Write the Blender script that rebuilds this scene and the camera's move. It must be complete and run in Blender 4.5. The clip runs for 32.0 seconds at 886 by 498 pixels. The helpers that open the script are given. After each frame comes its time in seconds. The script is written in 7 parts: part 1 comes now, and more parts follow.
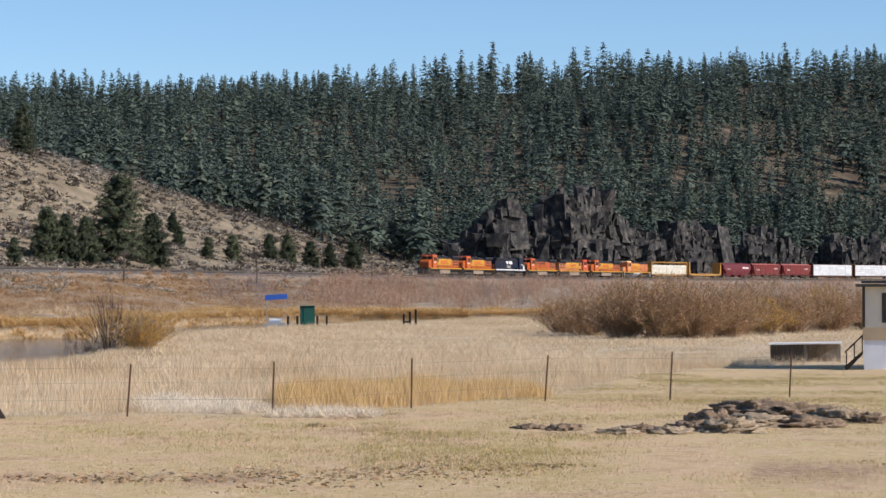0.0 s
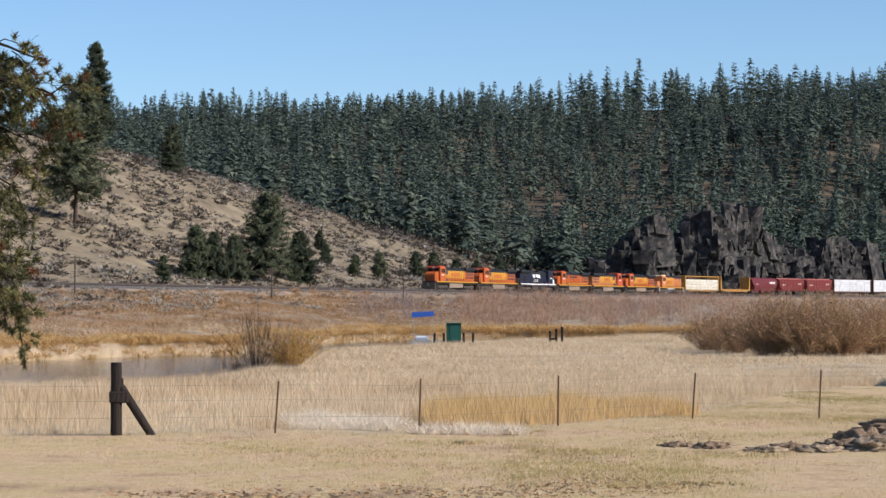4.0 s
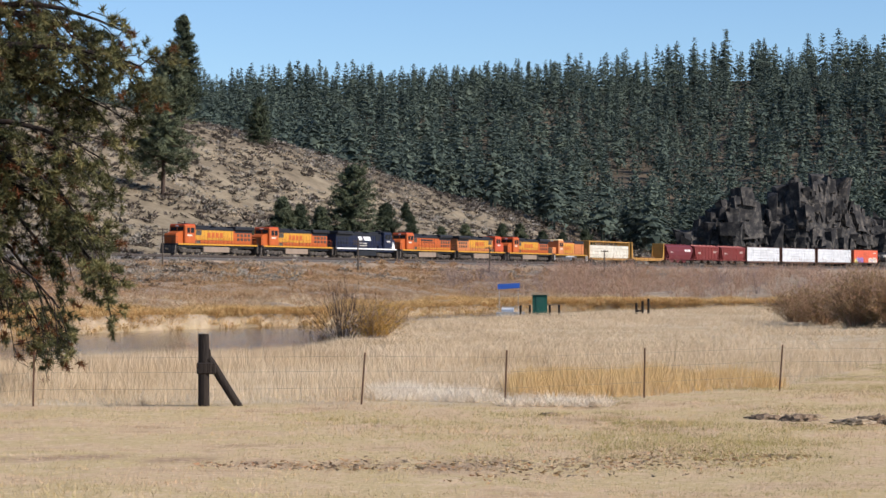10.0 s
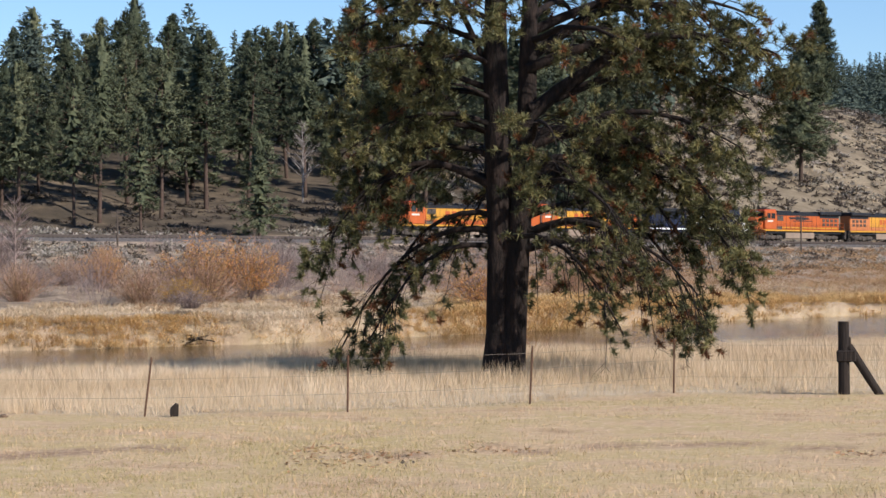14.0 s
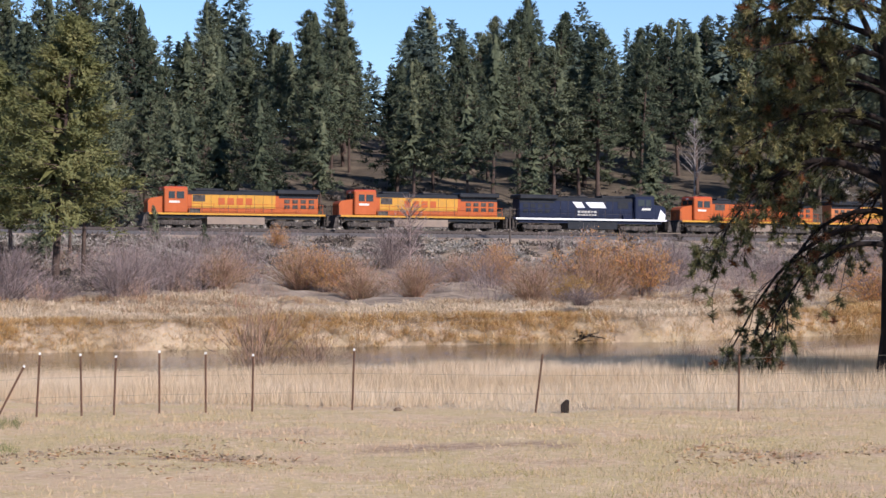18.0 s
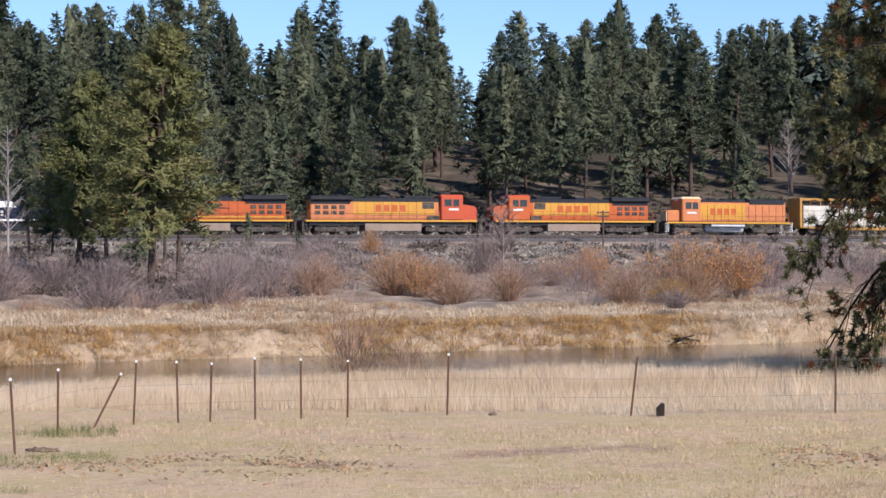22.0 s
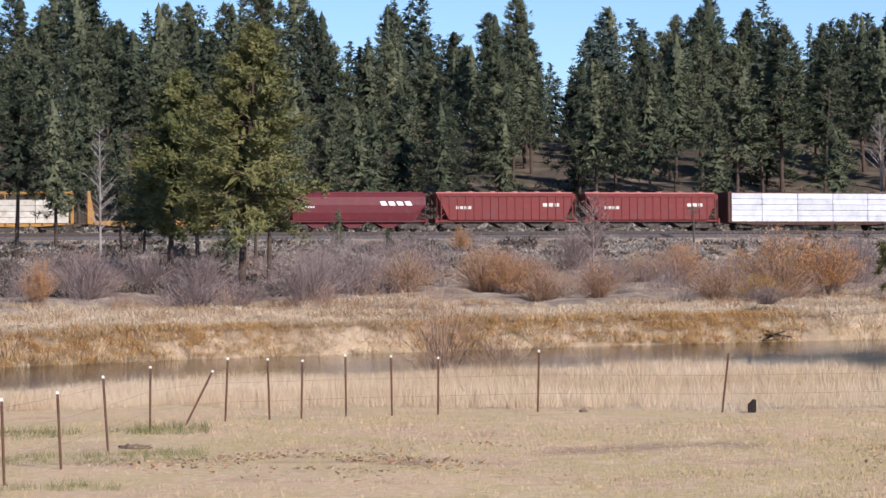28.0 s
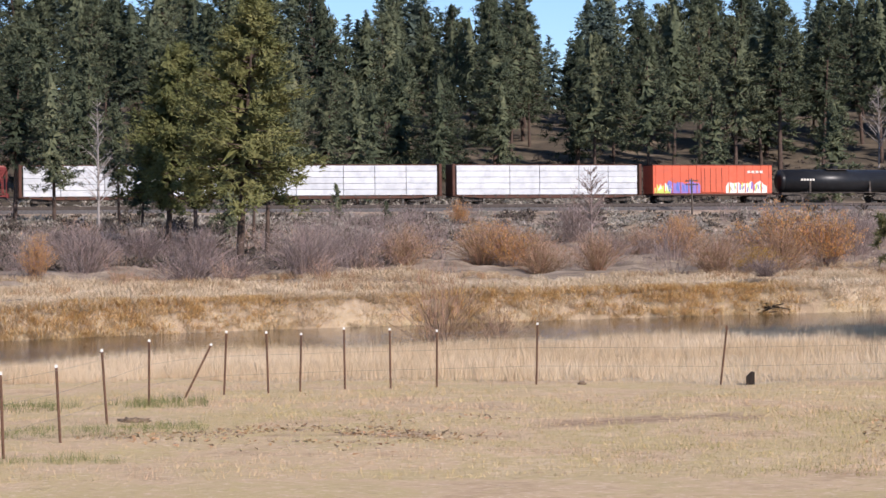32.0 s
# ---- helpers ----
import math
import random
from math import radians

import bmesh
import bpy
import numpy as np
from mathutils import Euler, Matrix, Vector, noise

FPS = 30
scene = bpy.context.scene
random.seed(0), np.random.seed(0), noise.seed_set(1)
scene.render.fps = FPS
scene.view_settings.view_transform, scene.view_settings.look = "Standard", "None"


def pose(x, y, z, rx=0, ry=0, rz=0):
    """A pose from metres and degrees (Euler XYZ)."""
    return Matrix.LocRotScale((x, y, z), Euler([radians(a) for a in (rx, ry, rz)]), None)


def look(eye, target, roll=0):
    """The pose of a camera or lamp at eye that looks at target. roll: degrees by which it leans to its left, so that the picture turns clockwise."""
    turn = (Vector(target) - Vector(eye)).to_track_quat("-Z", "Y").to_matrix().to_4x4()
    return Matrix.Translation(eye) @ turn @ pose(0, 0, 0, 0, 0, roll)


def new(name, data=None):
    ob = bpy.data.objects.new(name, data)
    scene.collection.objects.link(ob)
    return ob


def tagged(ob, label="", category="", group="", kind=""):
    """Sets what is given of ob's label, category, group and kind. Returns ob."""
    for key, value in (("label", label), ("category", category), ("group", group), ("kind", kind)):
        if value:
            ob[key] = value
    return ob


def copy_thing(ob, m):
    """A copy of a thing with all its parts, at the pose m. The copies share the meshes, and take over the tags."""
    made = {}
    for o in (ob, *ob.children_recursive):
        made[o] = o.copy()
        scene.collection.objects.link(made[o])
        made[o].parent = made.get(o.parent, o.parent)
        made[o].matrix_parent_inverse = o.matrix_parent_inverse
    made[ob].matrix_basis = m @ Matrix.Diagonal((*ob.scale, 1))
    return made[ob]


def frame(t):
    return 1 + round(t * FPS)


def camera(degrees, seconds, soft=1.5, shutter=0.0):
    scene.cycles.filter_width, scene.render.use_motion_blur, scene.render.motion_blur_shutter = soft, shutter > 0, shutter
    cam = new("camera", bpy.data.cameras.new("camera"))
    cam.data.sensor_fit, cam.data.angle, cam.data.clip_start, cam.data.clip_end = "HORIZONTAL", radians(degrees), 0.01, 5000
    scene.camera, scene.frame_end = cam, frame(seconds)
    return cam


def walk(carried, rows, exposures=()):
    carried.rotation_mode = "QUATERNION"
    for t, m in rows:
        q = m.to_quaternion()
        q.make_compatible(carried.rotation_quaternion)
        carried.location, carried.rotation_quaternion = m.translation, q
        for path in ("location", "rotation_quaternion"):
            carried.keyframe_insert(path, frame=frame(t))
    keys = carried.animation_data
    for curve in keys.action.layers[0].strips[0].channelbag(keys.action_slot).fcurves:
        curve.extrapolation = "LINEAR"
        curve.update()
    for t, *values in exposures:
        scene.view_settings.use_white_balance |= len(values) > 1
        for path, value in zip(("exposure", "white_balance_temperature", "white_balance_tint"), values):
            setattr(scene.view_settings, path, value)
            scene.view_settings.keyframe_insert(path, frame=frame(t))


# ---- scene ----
# A long freight train on a curve behind a river meadow, seen by a hand-held zoom camera that only turns.
EYE = Vector((0.0, 0.0, 3.5))
cam = camera(21.14, 32.0)
# seconds, turn to the left, tilt up and lean of the camera in degrees
TURNS = [
    (0.0, -0.001, 0.961, 0.112), (0.5, 0.152, 1.196, -0.034), (1.0, 0.275, 1.368, -0.042), (1.5, 0.688, 1.243, -0.029),
    (2.0, 1.084, 1.147, 0.002), (2.5, 1.437, 1.179, 0.132), (3.0, 2.202, 1.323, 0.199), (3.5, 3.058, 1.370, 0.199),
    (5.5, 4.006, 1.414, 0.036), (6.0, 4.283, 1.360, -0.000), (6.5, 4.340, 1.328, 0.005), (7.0, 4.125, 1.207, 0.028),
    (7.5, 3.962, 1.197, 0.094), (8.0, 4.134, 1.017, 0.119), (8.5, 4.638, 0.906, 0.136), (9.0, 5.028, 0.914, 0.091),
    (9.5, 5.427, 0.639, 0.080), (10.0, 5.603, 0.710, 0.108), (10.5, 5.963, 0.754, -0.015), (11.0, 6.743, 0.735, 0.079),
    (11.5, 8.327, 0.571, 0.335), (12.0, 10.905, 0.615, 0.459), (12.5, 13.781, 0.746, 0.605), (13.0, 15.643, 0.627, 0.487),
    (13.5, 17.741, 0.667, 0.418), (14.0, 20.919, 0.489, 0.472), (14.5, 23.988, 0.644, 0.461), (15.0, 25.284, 0.699, 0.403),
    (15.5, 26.075, 0.759, 0.218), (17.5, 30.062, 0.660, 0.103), (18.0, 30.339, 0.474, 0.056), (18.5, 30.628, 0.399, 0.255),
    (19.0, 30.696, 0.241, 0.604), (19.5, 30.701, -0.159, 0.601), (20.0, 30.721, -0.175, 0.648), (20.5, 30.874, -0.150, 0.719),
    (21.0, 31.113, -0.053, 0.681), (21.5, 31.799, 0.327, 0.854), (22.0, 32.589, 0.597, 0.644), (22.5, 33.532, 0.809, 0.641),
    (23.0, 33.874, 1.121, 0.576), (23.5, 34.052, 1.054, 0.580), (24.0, 34.212, 1.055, 0.561), (24.5, 34.328, 1.068, 0.566),
    (25.0, 34.479, 1.032, 0.519), (25.5, 34.587, 1.136, 0.483), (27.5, 34.787, 0.715, 0.840), (28.0, 34.759, 0.547, 0.845),
    (28.5, 34.834, 0.385, 1.045), (29.0, 34.730, 0.216, 1.003), (29.5, 34.728, 0.113, 1.031), (30.0, 34.683, 0.132, 0.959),
    (30.5, 34.563, 0.041, 1.094), (31.0, 34.562, -0.011, 1.062), (31.5, 34.623, -0.086, 1.077), (32.0, 34.730, -0.108, 0.956)]


def aim(turn, tilt, lean):
    a, e = radians(turn), radians(tilt)
    way = Vector((-math.sin(a) * math.cos(e), math.cos(a) * math.cos(e), math.sin(e)))
    return look(EYE, EYE + 100 * way, -lean)


# seconds, stops, white balance: the clip's camera drifts a little as it turns
TONES = [(0.0, 0.29, 6750, 12), (13.0, 0.31, 6750, 12), (18.0, 0.31, 6330, 18), (25.0, 0.31, 6250, 18), (28.0, 0.31, 6400, 18), (32.0, 0.31, 6600, 17)]
walk(cam, [(t, aim(a, e, l)) for t, a, e, l in TURNS], TONES)

# ---- light ----
SUN_WAY = Vector((0.93, -0.30, 0.62)).normalized()
world = bpy.data.worlds.new("sky")
scene.world = world
world.use_nodes = True
wn = world.node_tree.nodes
sky = wn.new("ShaderNodeTexSky")
sky.sky_type = "NISHITA"
sky.sun_disc = False
sky.sun_elevation = math.asin(SUN_WAY.z)
sky.sun_rotation = math.atan2(SUN_WAY.x, SUN_WAY.y)
sky.altitude = 1300
sky.air_density = 1.05
sky.dust_density = 0.0
sky.ozone_density = 6.5
world.node_tree.links.new(sky.outputs[0], wn["Background"].inputs[0])
wn["Background"].inputs[1].default_value = 0.118
sun = new("sun", bpy.data.lights.new("sun", "SUN"))
sun.data.energy = 4.6
sun.data.angle = radians(0.53)
sun.data.color = (1.0, 0.955, 0.915)
sun.matrix_world = look(SUN_WAY * 500, (0, 0, 0))

rng = np.random.default_rng(7)


# ---- materials ----
def material(name, colours, scale=1.0, rough=0.85, bump=0.0, bump_scale=None, island=0.0, per_object=0.0, metal=0.0,
             spec=0.3, detail=6.0, through_light=0.0, stretch=None):
    """A procedural surface: colours mixed by noise at two scales, with relief, and a random tint per island or object."""
    m = bpy.data.materials.new(name)
    m.use_nodes = True
    nt = m.node_tree
    n, link = nt.nodes, nt.links.new
    bsdf = n["Principled BSDF"]
    bsdf.inputs["Roughness"].default_value = rough
    bsdf.inputs["Metallic"].default_value = metal
    bsdf.inputs["Specular IOR Level"].default_value = spec
    co = n.new("ShaderNodeTexCoord")
    src = co.outputs["Object"]
    if stretch:
        mp = n.new("ShaderNodeMapping")
        mp.inputs["Scale"].default_value = stretch
        link(src, mp.inputs[0])
        src = mp.outputs[0]
    big = n.new("ShaderNodeTexNoise")
    big.inputs["Scale"].default_value = scale
    big.inputs["Detail"].default_value = detail
    big.inputs["Roughness"].default_value = 0.65
    link(src, big.inputs["Vector"])
    ramp = n.new("ShaderNodeValToRGB")
    el = ramp.color_ramp.elements
    k = len(colours)
    while len(el) < k:
        el.new(0.5)
    for i, c in enumerate(colours):
        el[i].position = 0.3 + 0.4 * i / max(k - 1, 1)
        el[i].color = (*c, 1)
    link(big.outputs["Fac"], ramp.inputs[0])
    col = ramp.outputs[0]
    if island or per_object:
        if island:
            g = n.new("ShaderNodeNewGeometry")
            rnd, amount = g.outputs["Random Per Island"], island
        else:
            g = n.new("ShaderNodeObjectInfo")
            rnd, amount = g.outputs["Random"], per_object
        hsv = n.new("ShaderNodeHueSaturation")
        mr = n.new("ShaderNodeMapRange")
        mr.inputs["To Min"].default_value = 1 - amount
        mr.inputs["To Max"].default_value = 1 + amount
        link(rnd, mr.inputs[0])
        link(mr.outputs[0], hsv.inputs["Value"])
        mr2 = n.new("ShaderNodeMapRange")
        mr2.inputs["To Min"].default_value = 0.5 + 0.06 * amount
        mr2.inputs["To Max"].default_value = 0.5 - 0.06 * amount
        link(rnd, mr2.inputs[0])
        link(mr2.outputs[0], hsv.inputs["Hue"])
        link(col, hsv.inputs["Color"])
        col = hsv.outputs[0]
    link(col, bsdf.inputs["Base Color"])
    if bump:
        fine = n.new("ShaderNodeTexNoise")
        fine.inputs["Scale"].default_value = bump_scale or scale * 6
        fine.inputs["Detail"].default_value = 5
        link(src, fine.inputs["Vector"])
        b = n.new("ShaderNodeBump")
        b.inputs["Strength"].default_value = min(bump, 1.0)
        b.inputs["Distance"].default_value = 0.05
        link(fine.outputs["Fac"], b.inputs["Height"])
        link(b.outputs[0], bsdf.inputs["Normal"])
    if through_light:
        tr = n.new("ShaderNodeBsdfTranslucent")
        link(col, tr.inputs[0])
        mix = n.new("ShaderNodeMixShader")
        mix.inputs[0].default_value = through_light
        link(bsdf.outputs[0], mix.inputs[1])
        link(tr.outputs[0], mix.inputs[2])
        link(mix.outputs[0], n["Material Output"].inputs[0])
    return m


def paint(name, c, dirt=0.25, rough=0.45, scale=0.9):
    d = tuple(v * (1 - dirt) + 0.10 * dirt for v in c)
    lite = tuple(min(v * 1.08 + 0.01, 1) for v in c)
    return material(name, [d, c, lite], scale=scale, rough=rough, bump=0.08, bump_scale=14, spec=0.25)


M = {}
# bluer than the nearer pines: distance haze is put into this needle colour
M["needle_hazed"] = material("pine needles tinted for distance haze", [(0.044, 0.063, 0.053), (0.072, 0.097, 0.076), (0.112, 0.138, 0.100)], 0.10, 0.85, island=0.06, through_light=0.1, detail=1.0)
M["needle"] = material("pine needles", [(0.040, 0.052, 0.031), (0.080, 0.097, 0.053), (0.148, 0.155, 0.084)], 0.5, 0.75, per_object=0.48, through_light=0.2)
M["needle_bright"] = material("sunlit young pine needles", [(0.090, 0.100, 0.036), (0.170, 0.172, 0.060), (0.27, 0.25, 0.10)], 0.5, 0.75, per_object=0.15, through_light=0.3)
M["needle_near"] = material("long ponderosa needles", [(0.030, 0.034, 0.014), (0.100, 0.100, 0.038), (0.34, 0.30, 0.12)], 0.8, 0.6, island=0.4, through_light=0.18)
M["needle_dry"] = material("dead brown needles", [(0.10, 0.045, 0.018), (0.20, 0.085, 0.03)], 1.2, 0.8, island=0.4, through_light=0.2)
# dark bark, lowered further so the colour carries the crown's shade
M["bark"] = material("furrowed pine bark with crown shade", [(0.007, 0.006, 0.005), (0.016, 0.011, 0.009), (0.045, 0.029, 0.022)], 5, 0.95, 1.0, 16, stretch=(1, 1, 0.3))
M["bark_far"] = material("pine bark", [(0.05, 0.035, 0.028), (0.12, 0.08, 0.06)], 1.5, 0.95, 0.5, 8)
M["bark_pale"] = material("pale bare twigs", [(0.22, 0.19, 0.17), (0.38, 0.34, 0.31)], 2, 0.9)
M["twig_grey"] = material("grey willow twigs", [(0.20, 0.150, 0.130), (0.37, 0.285, 0.250)], 0.6, 0.9, island=0.35, through_light=0.2)
M["twig_red"] = material("reddish willow twigs", [(0.32, 0.195, 0.125), (0.49, 0.325, 0.215)], 0.6, 0.9, island=0.35, through_light=0.2)
M["twig_orange"] = material("orange autumn willow leaves", [(0.50, 0.25, 0.085), (0.72, 0.41, 0.16)], 0.7, 0.85, island=0.3, through_light=0.35)
M["twig_brown"] = material("brown autumn willow leaves", [(0.25, 0.165, 0.078), (0.45, 0.30, 0.14)], 0.5, 0.85, island=0.3, through_light=0.3)
M["twig_yellow"] = material("yellow autumn willow leaves", [(0.42, 0.24, 0.045), (0.60, 0.36, 0.07)], 0.7, 0.85, island=0.3, through_light=0.3)
M["sage"] = material("grey-green sagebrush", [(0.21, 0.187, 0.150), (0.42, 0.380, 0.315)], 0.4, 0.9, island=0.45, through_light=0.1)
M["sage_dark"] = material("dark sagebrush", [(0.062, 0.050, 0.040), (0.130, 0.105, 0.082)], 0.4, 0.9, island=0.35, through_light=0.15)
M["straw"] = material("dry meadow grass", [(0.50, 0.37, 0.225), (0.65, 0.50, 0.325), (0.76, 0.63, 0.455)], 0.12, 0.8, island=0.10, through_light=0.3)
M["reed"] = material("golden reed grass", [(0.46, 0.27, 0.10), (0.62, 0.40, 0.165), (0.74, 0.53, 0.27)], 0.6, 0.8, island=0.12, through_light=0.3)
M["gold"] = material("pale golden meadow grass", [(0.56, 0.37, 0.15), (0.70, 0.49, 0.24)], 0.3, 0.8, island=0.10, through_light=0.3)
M["bleached"] = material("bleached flattened grass", [(0.74, 0.63, 0.48), (0.88, 0.80, 0.66)], 0.5, 0.8, island=0.2, through_light=0.4)
M["turf_blade"] = material("short lawn grass", [(0.38, 0.255, 0.15), (0.60, 0.43, 0.265), (0.50, 0.39, 0.19), (0.70, 0.52, 0.34)], 0.30, 0.85, island=0.22, through_light=0.2)
M["yellow_blade"] = material("yellow-green lawn grass", [(0.26, 0.23, 0.075), (0.42, 0.35, 0.14)], 0.3, 0.85, island=0.25, through_light=0.2)
M["green_blade"] = material("green weeds", [(0.15, 0.165, 0.055), (0.28, 0.27, 0.11)], 0.6, 0.8, island=0.3, through_light=0.3)
M["rust_grass"] = material("rusty brown dead grass", [(0.25, 0.145, 0.075), (0.40, 0.245, 0.125), (0.52, 0.35, 0.19)], 0.15, 0.85, island=0.25, through_light=0.25)
M["rock"] = material("dark basalt rock", [(0.016, 0.016, 0.018), (0.045, 0.043, 0.042), (0.15, 0.132, 0.112)], 0.5, 0.95, 1.0, 1.2, spec=0.1)
M["ballast"] = material("grey ballast stone", [(0.075, 0.068, 0.064), (0.15, 0.135, 0.125)], 3, 0.95, 0.8, 18)
M["tie"] = material("dark creosoted tie", [(0.05, 0.04, 0.032), (0.09, 0.07, 0.055)], 2, 0.9)
M["rail"] = material("rusty steel rail", [(0.045, 0.034, 0.028), (0.085, 0.066, 0.055)], 2, 0.7, metal=0.1)
M["post_rust"] = material("rusty steel fence post", [(0.10, 0.055, 0.035), (0.19, 0.10, 0.06)], 6, 0.8, 0.3, 30)
M["post_white"] = paint("white post tip", (0.75, 0.73, 0.68), 0.2)
M["wire"] = material("thin fence wire", [(0.22, 0.19, 0.16), (0.30, 0.26, 0.22)], 3, 0.6, metal=0.5)
M["wood_dark"] = material("dark creosoted timber", [(0.012, 0.009, 0.008), (0.034, 0.024, 0.018)], 4, 0.9, 0.7, 20, stretch=(1, 1, 0.15))
M["wood_grey"] = material("weathered grey wood", [(0.16, 0.13, 0.105), (0.30, 0.26, 0.22)], 3, 0.9, 0.5, 14)
M["earth"] = material("dug earth", [(0.11, 0.072, 0.047), (0.21, 0.145, 0.094), (0.36, 0.26, 0.175)], 7, 0.95, 1.0, 14)
M["hay"] = material("pale clods with straw", [(0.19, 0.135, 0.085), (0.31, 0.23, 0.15), (0.48, 0.385, 0.26)], 7, 0.95, 1.0, 14)
M["orange"] = paint("locomotive orange", (0.45, 0.098, 0.022), 0.22)
M["orange_red"] = paint("cab red-orange", (0.46, 0.075, 0.028), 0.18)
M["orange_faded"] = paint("faded orange", (0.52, 0.18, 0.065), 0.25)
M["yellow"] = paint("locomotive yellow", (0.54, 0.265, 0.035), 0.15)
M["cream"] = paint("cream cab paint", (0.72, 0.55, 0.32), 0.2)
M["black"] = paint("locomotive black", (0.018, 0.019, 0.022), 0.15, 0.4)
M["navy"] = paint("blue-black hood paint", (0.012, 0.017, 0.040), 0.10, 0.35)
M["dark"] = material("grimy running gear", [(0.025, 0.021, 0.018), (0.07, 0.058, 0.048), (0.14, 0.115, 0.095)], 2.2, 0.8, 0.4, 12)
M["grey_tank"] = paint("dusty pale fuel tank", (0.26, 0.195, 0.145), 0.3, 0.6)
M["silver"] = paint("silver fuel tank", (0.62, 0.62, 0.64), 0.15, 0.4)
M["white"] = paint("white paint", (0.78, 0.77, 0.74), 0.12, 0.5)
M["window"] = material("dark cab glass", [(0.012, 0.014, 0.017), (0.03, 0.034, 0.04)], 2, 0.08, spec=0.6)
M["maroon"] = paint("maroon hopper paint", (0.125, 0.020, 0.024), 0.2, 0.55)
M["oxide"] = paint("oxide red hopper paint", (0.175, 0.031, 0.027), 0.25, 0.6)
M["pink"] = paint("faded hopper hatch", (0.45, 0.17, 0.14), 0.2)
M["wrap"] = material("white wrapped lumber", [(0.42, 0.43, 0.44), (0.55, 0.56, 0.57), (0.61, 0.62, 0.62)], 0.7, 0.5, 0.35, 2.2, per_object=0.07)
M["wrap_cream"] = material("weathered cream lumber wrap", [(0.40, 0.36, 0.28), (0.56, 0.52, 0.43), (0.64, 0.61, 0.53)], 1.2, 0.6, 0.35, 2.2, per_object=0.10)
M["car_yellow"] = paint("yellow freight car paint", (0.42, 0.215, 0.05), 0.3, 0.6)
M["car_brown"] = paint("brown freight car ends", (0.085, 0.035, 0.022), 0.2, 0.7)
M["box_red"] = paint("red boxcar paint", (0.60, 0.115, 0.058), 0.2, 0.55)
M["tank_black"] = paint("black tank car", (0.014, 0.014, 0.015), 0.1, 0.35)
for nm, c in (("violet", (0.25, 0.17, 0.45)), ("blue", (0.10, 0.16, 0.45)), ("lime", (0.50, 0.58, 0.12)), ("pale", (0.72, 0.72, 0.62))):
    M["spray_" + nm] = paint(nm + " spray paint", c, 0.1, 0.5)
M["shed_green"] = paint("dark green shed boards", (0.012, 0.085, 0.065), 0.15, 0.6)
M["shed_roof"] = paint("tan shed roof", (0.38, 0.30, 0.20), 0.2, 0.8)
M["sign_blue"] = paint("blue panel", (0.035, 0.11, 0.42), 0.1, 0.35)
M["siding"] = paint("cream house siding", (0.66, 0.60, 0.50), 0.08, 0.6)
M["skirt"] = paint("white house skirting", (0.74, 0.76, 0.80), 0.08, 0.6)
M["trim_tan"] = paint("tan trim", (0.45, 0.34, 0.22), 0.1, 0.7)
M["roof_dark"] = paint("dark metal roof", (0.05, 0.045, 0.04), 0.1, 0.6)
M["galv"] = material("weathered galvanized steel", [(0.30, 0.29, 0.27), (0.52, 0.50, 0.47)], 2, 0.5, metal=0.4)
M["pole"] = material("weathered pole wood", [(0.06, 0.045, 0.035), (0.12, 0.095, 0.075)], 2, 0.9)
M["plate"] = paint("pale marking", (0.62, 0.58, 0.50), 0.1)

# river water
mw = bpy.data.materials.new("calm brown river water")
mw.use_nodes = True
wb = mw.node_tree.nodes["Principled BSDF"]
wb.inputs["Base Color"].default_value = (0.010, 0.011, 0.011, 1)
wb.inputs["Roughness"].default_value = 0.06
wb.inputs["IOR"].default_value = 1.33
wnz = mw.node_tree.nodes.new("ShaderNodeTexNoise")
wnz.inputs["Scale"].default_value = 1.8
wnz.inputs["Detail"].default_value = 4
wco = mw.node_tree.nodes.new("ShaderNodeTexCoord")
wbp = mw.node_tree.nodes.new("ShaderNodeBump")
wbp.inputs["Strength"].default_value = 0.7
wbp.inputs["Distance"].default_value = 0.08
mw.node_tree.links.new(wco.outputs["Object"], wnz.inputs["Vector"])
mw.node_tree.links.new(wnz.outputs["Fac"], wbp.inputs["Height"])
mw.node_tree.links.new(wbp.outputs[0], wb.inputs["Normal"])
M["water"] = mw

# ground: short turf, dry meadow, bank and sage slope, forest litter, by where each grows
mg = bpy.data.materials.new("valley ground")
mg.use_nodes = True
gn, gl = mg.node_tree.nodes, mg.node_tree.links.new
gco = gn.new("ShaderNodeTexCoord")


def ground_noise(scale, detail=6):
    z = gn.new("ShaderNodeTexNoise")
    z.inputs["Scale"].default_value = scale
    z.inputs["Detail"].default_value = detail
    z.inputs["Roughness"].default_value = 0.7
    gl(gco.outputs["Object"], z.inputs["Vector"])
    return z.outputs["Fac"]


def ground_layer(colours, scale):
    r = gn.new("ShaderNodeValToRGB")
    e = r.color_ramp.elements
    while len(e) < len(colours):
        e.new(0.5)
    for i, c in enumerate(colours):
        e[i].position = 0.32 + 0.36 * i / (len(colours) - 1)
        e[i].color = (*c, 1)
    gl(ground_noise(scale), r.inputs[0])
    return r.outputs[0]


gcol = ground_layer([(0.36, 0.245, 0.150), (0.56, 0.395, 0.245), (0.48, 0.355, 0.195), (0.70, 0.525, 0.35)], 2.6)
gsoft = gn.new("ShaderNodeMix")
gsoft.data_type = "RGBA"
gsoft.inputs["Factor"].default_value = 0.65
gl(gcol, gsoft.inputs["A"])
gl(ground_layer([(0.36, 0.24, 0.14), (0.60, 0.43, 0.265), (0.50, 0.39, 0.19), (0.70, 0.52, 0.34)], 0.30), gsoft.inputs["B"])
gcol = gsoft.outputs["Result"]
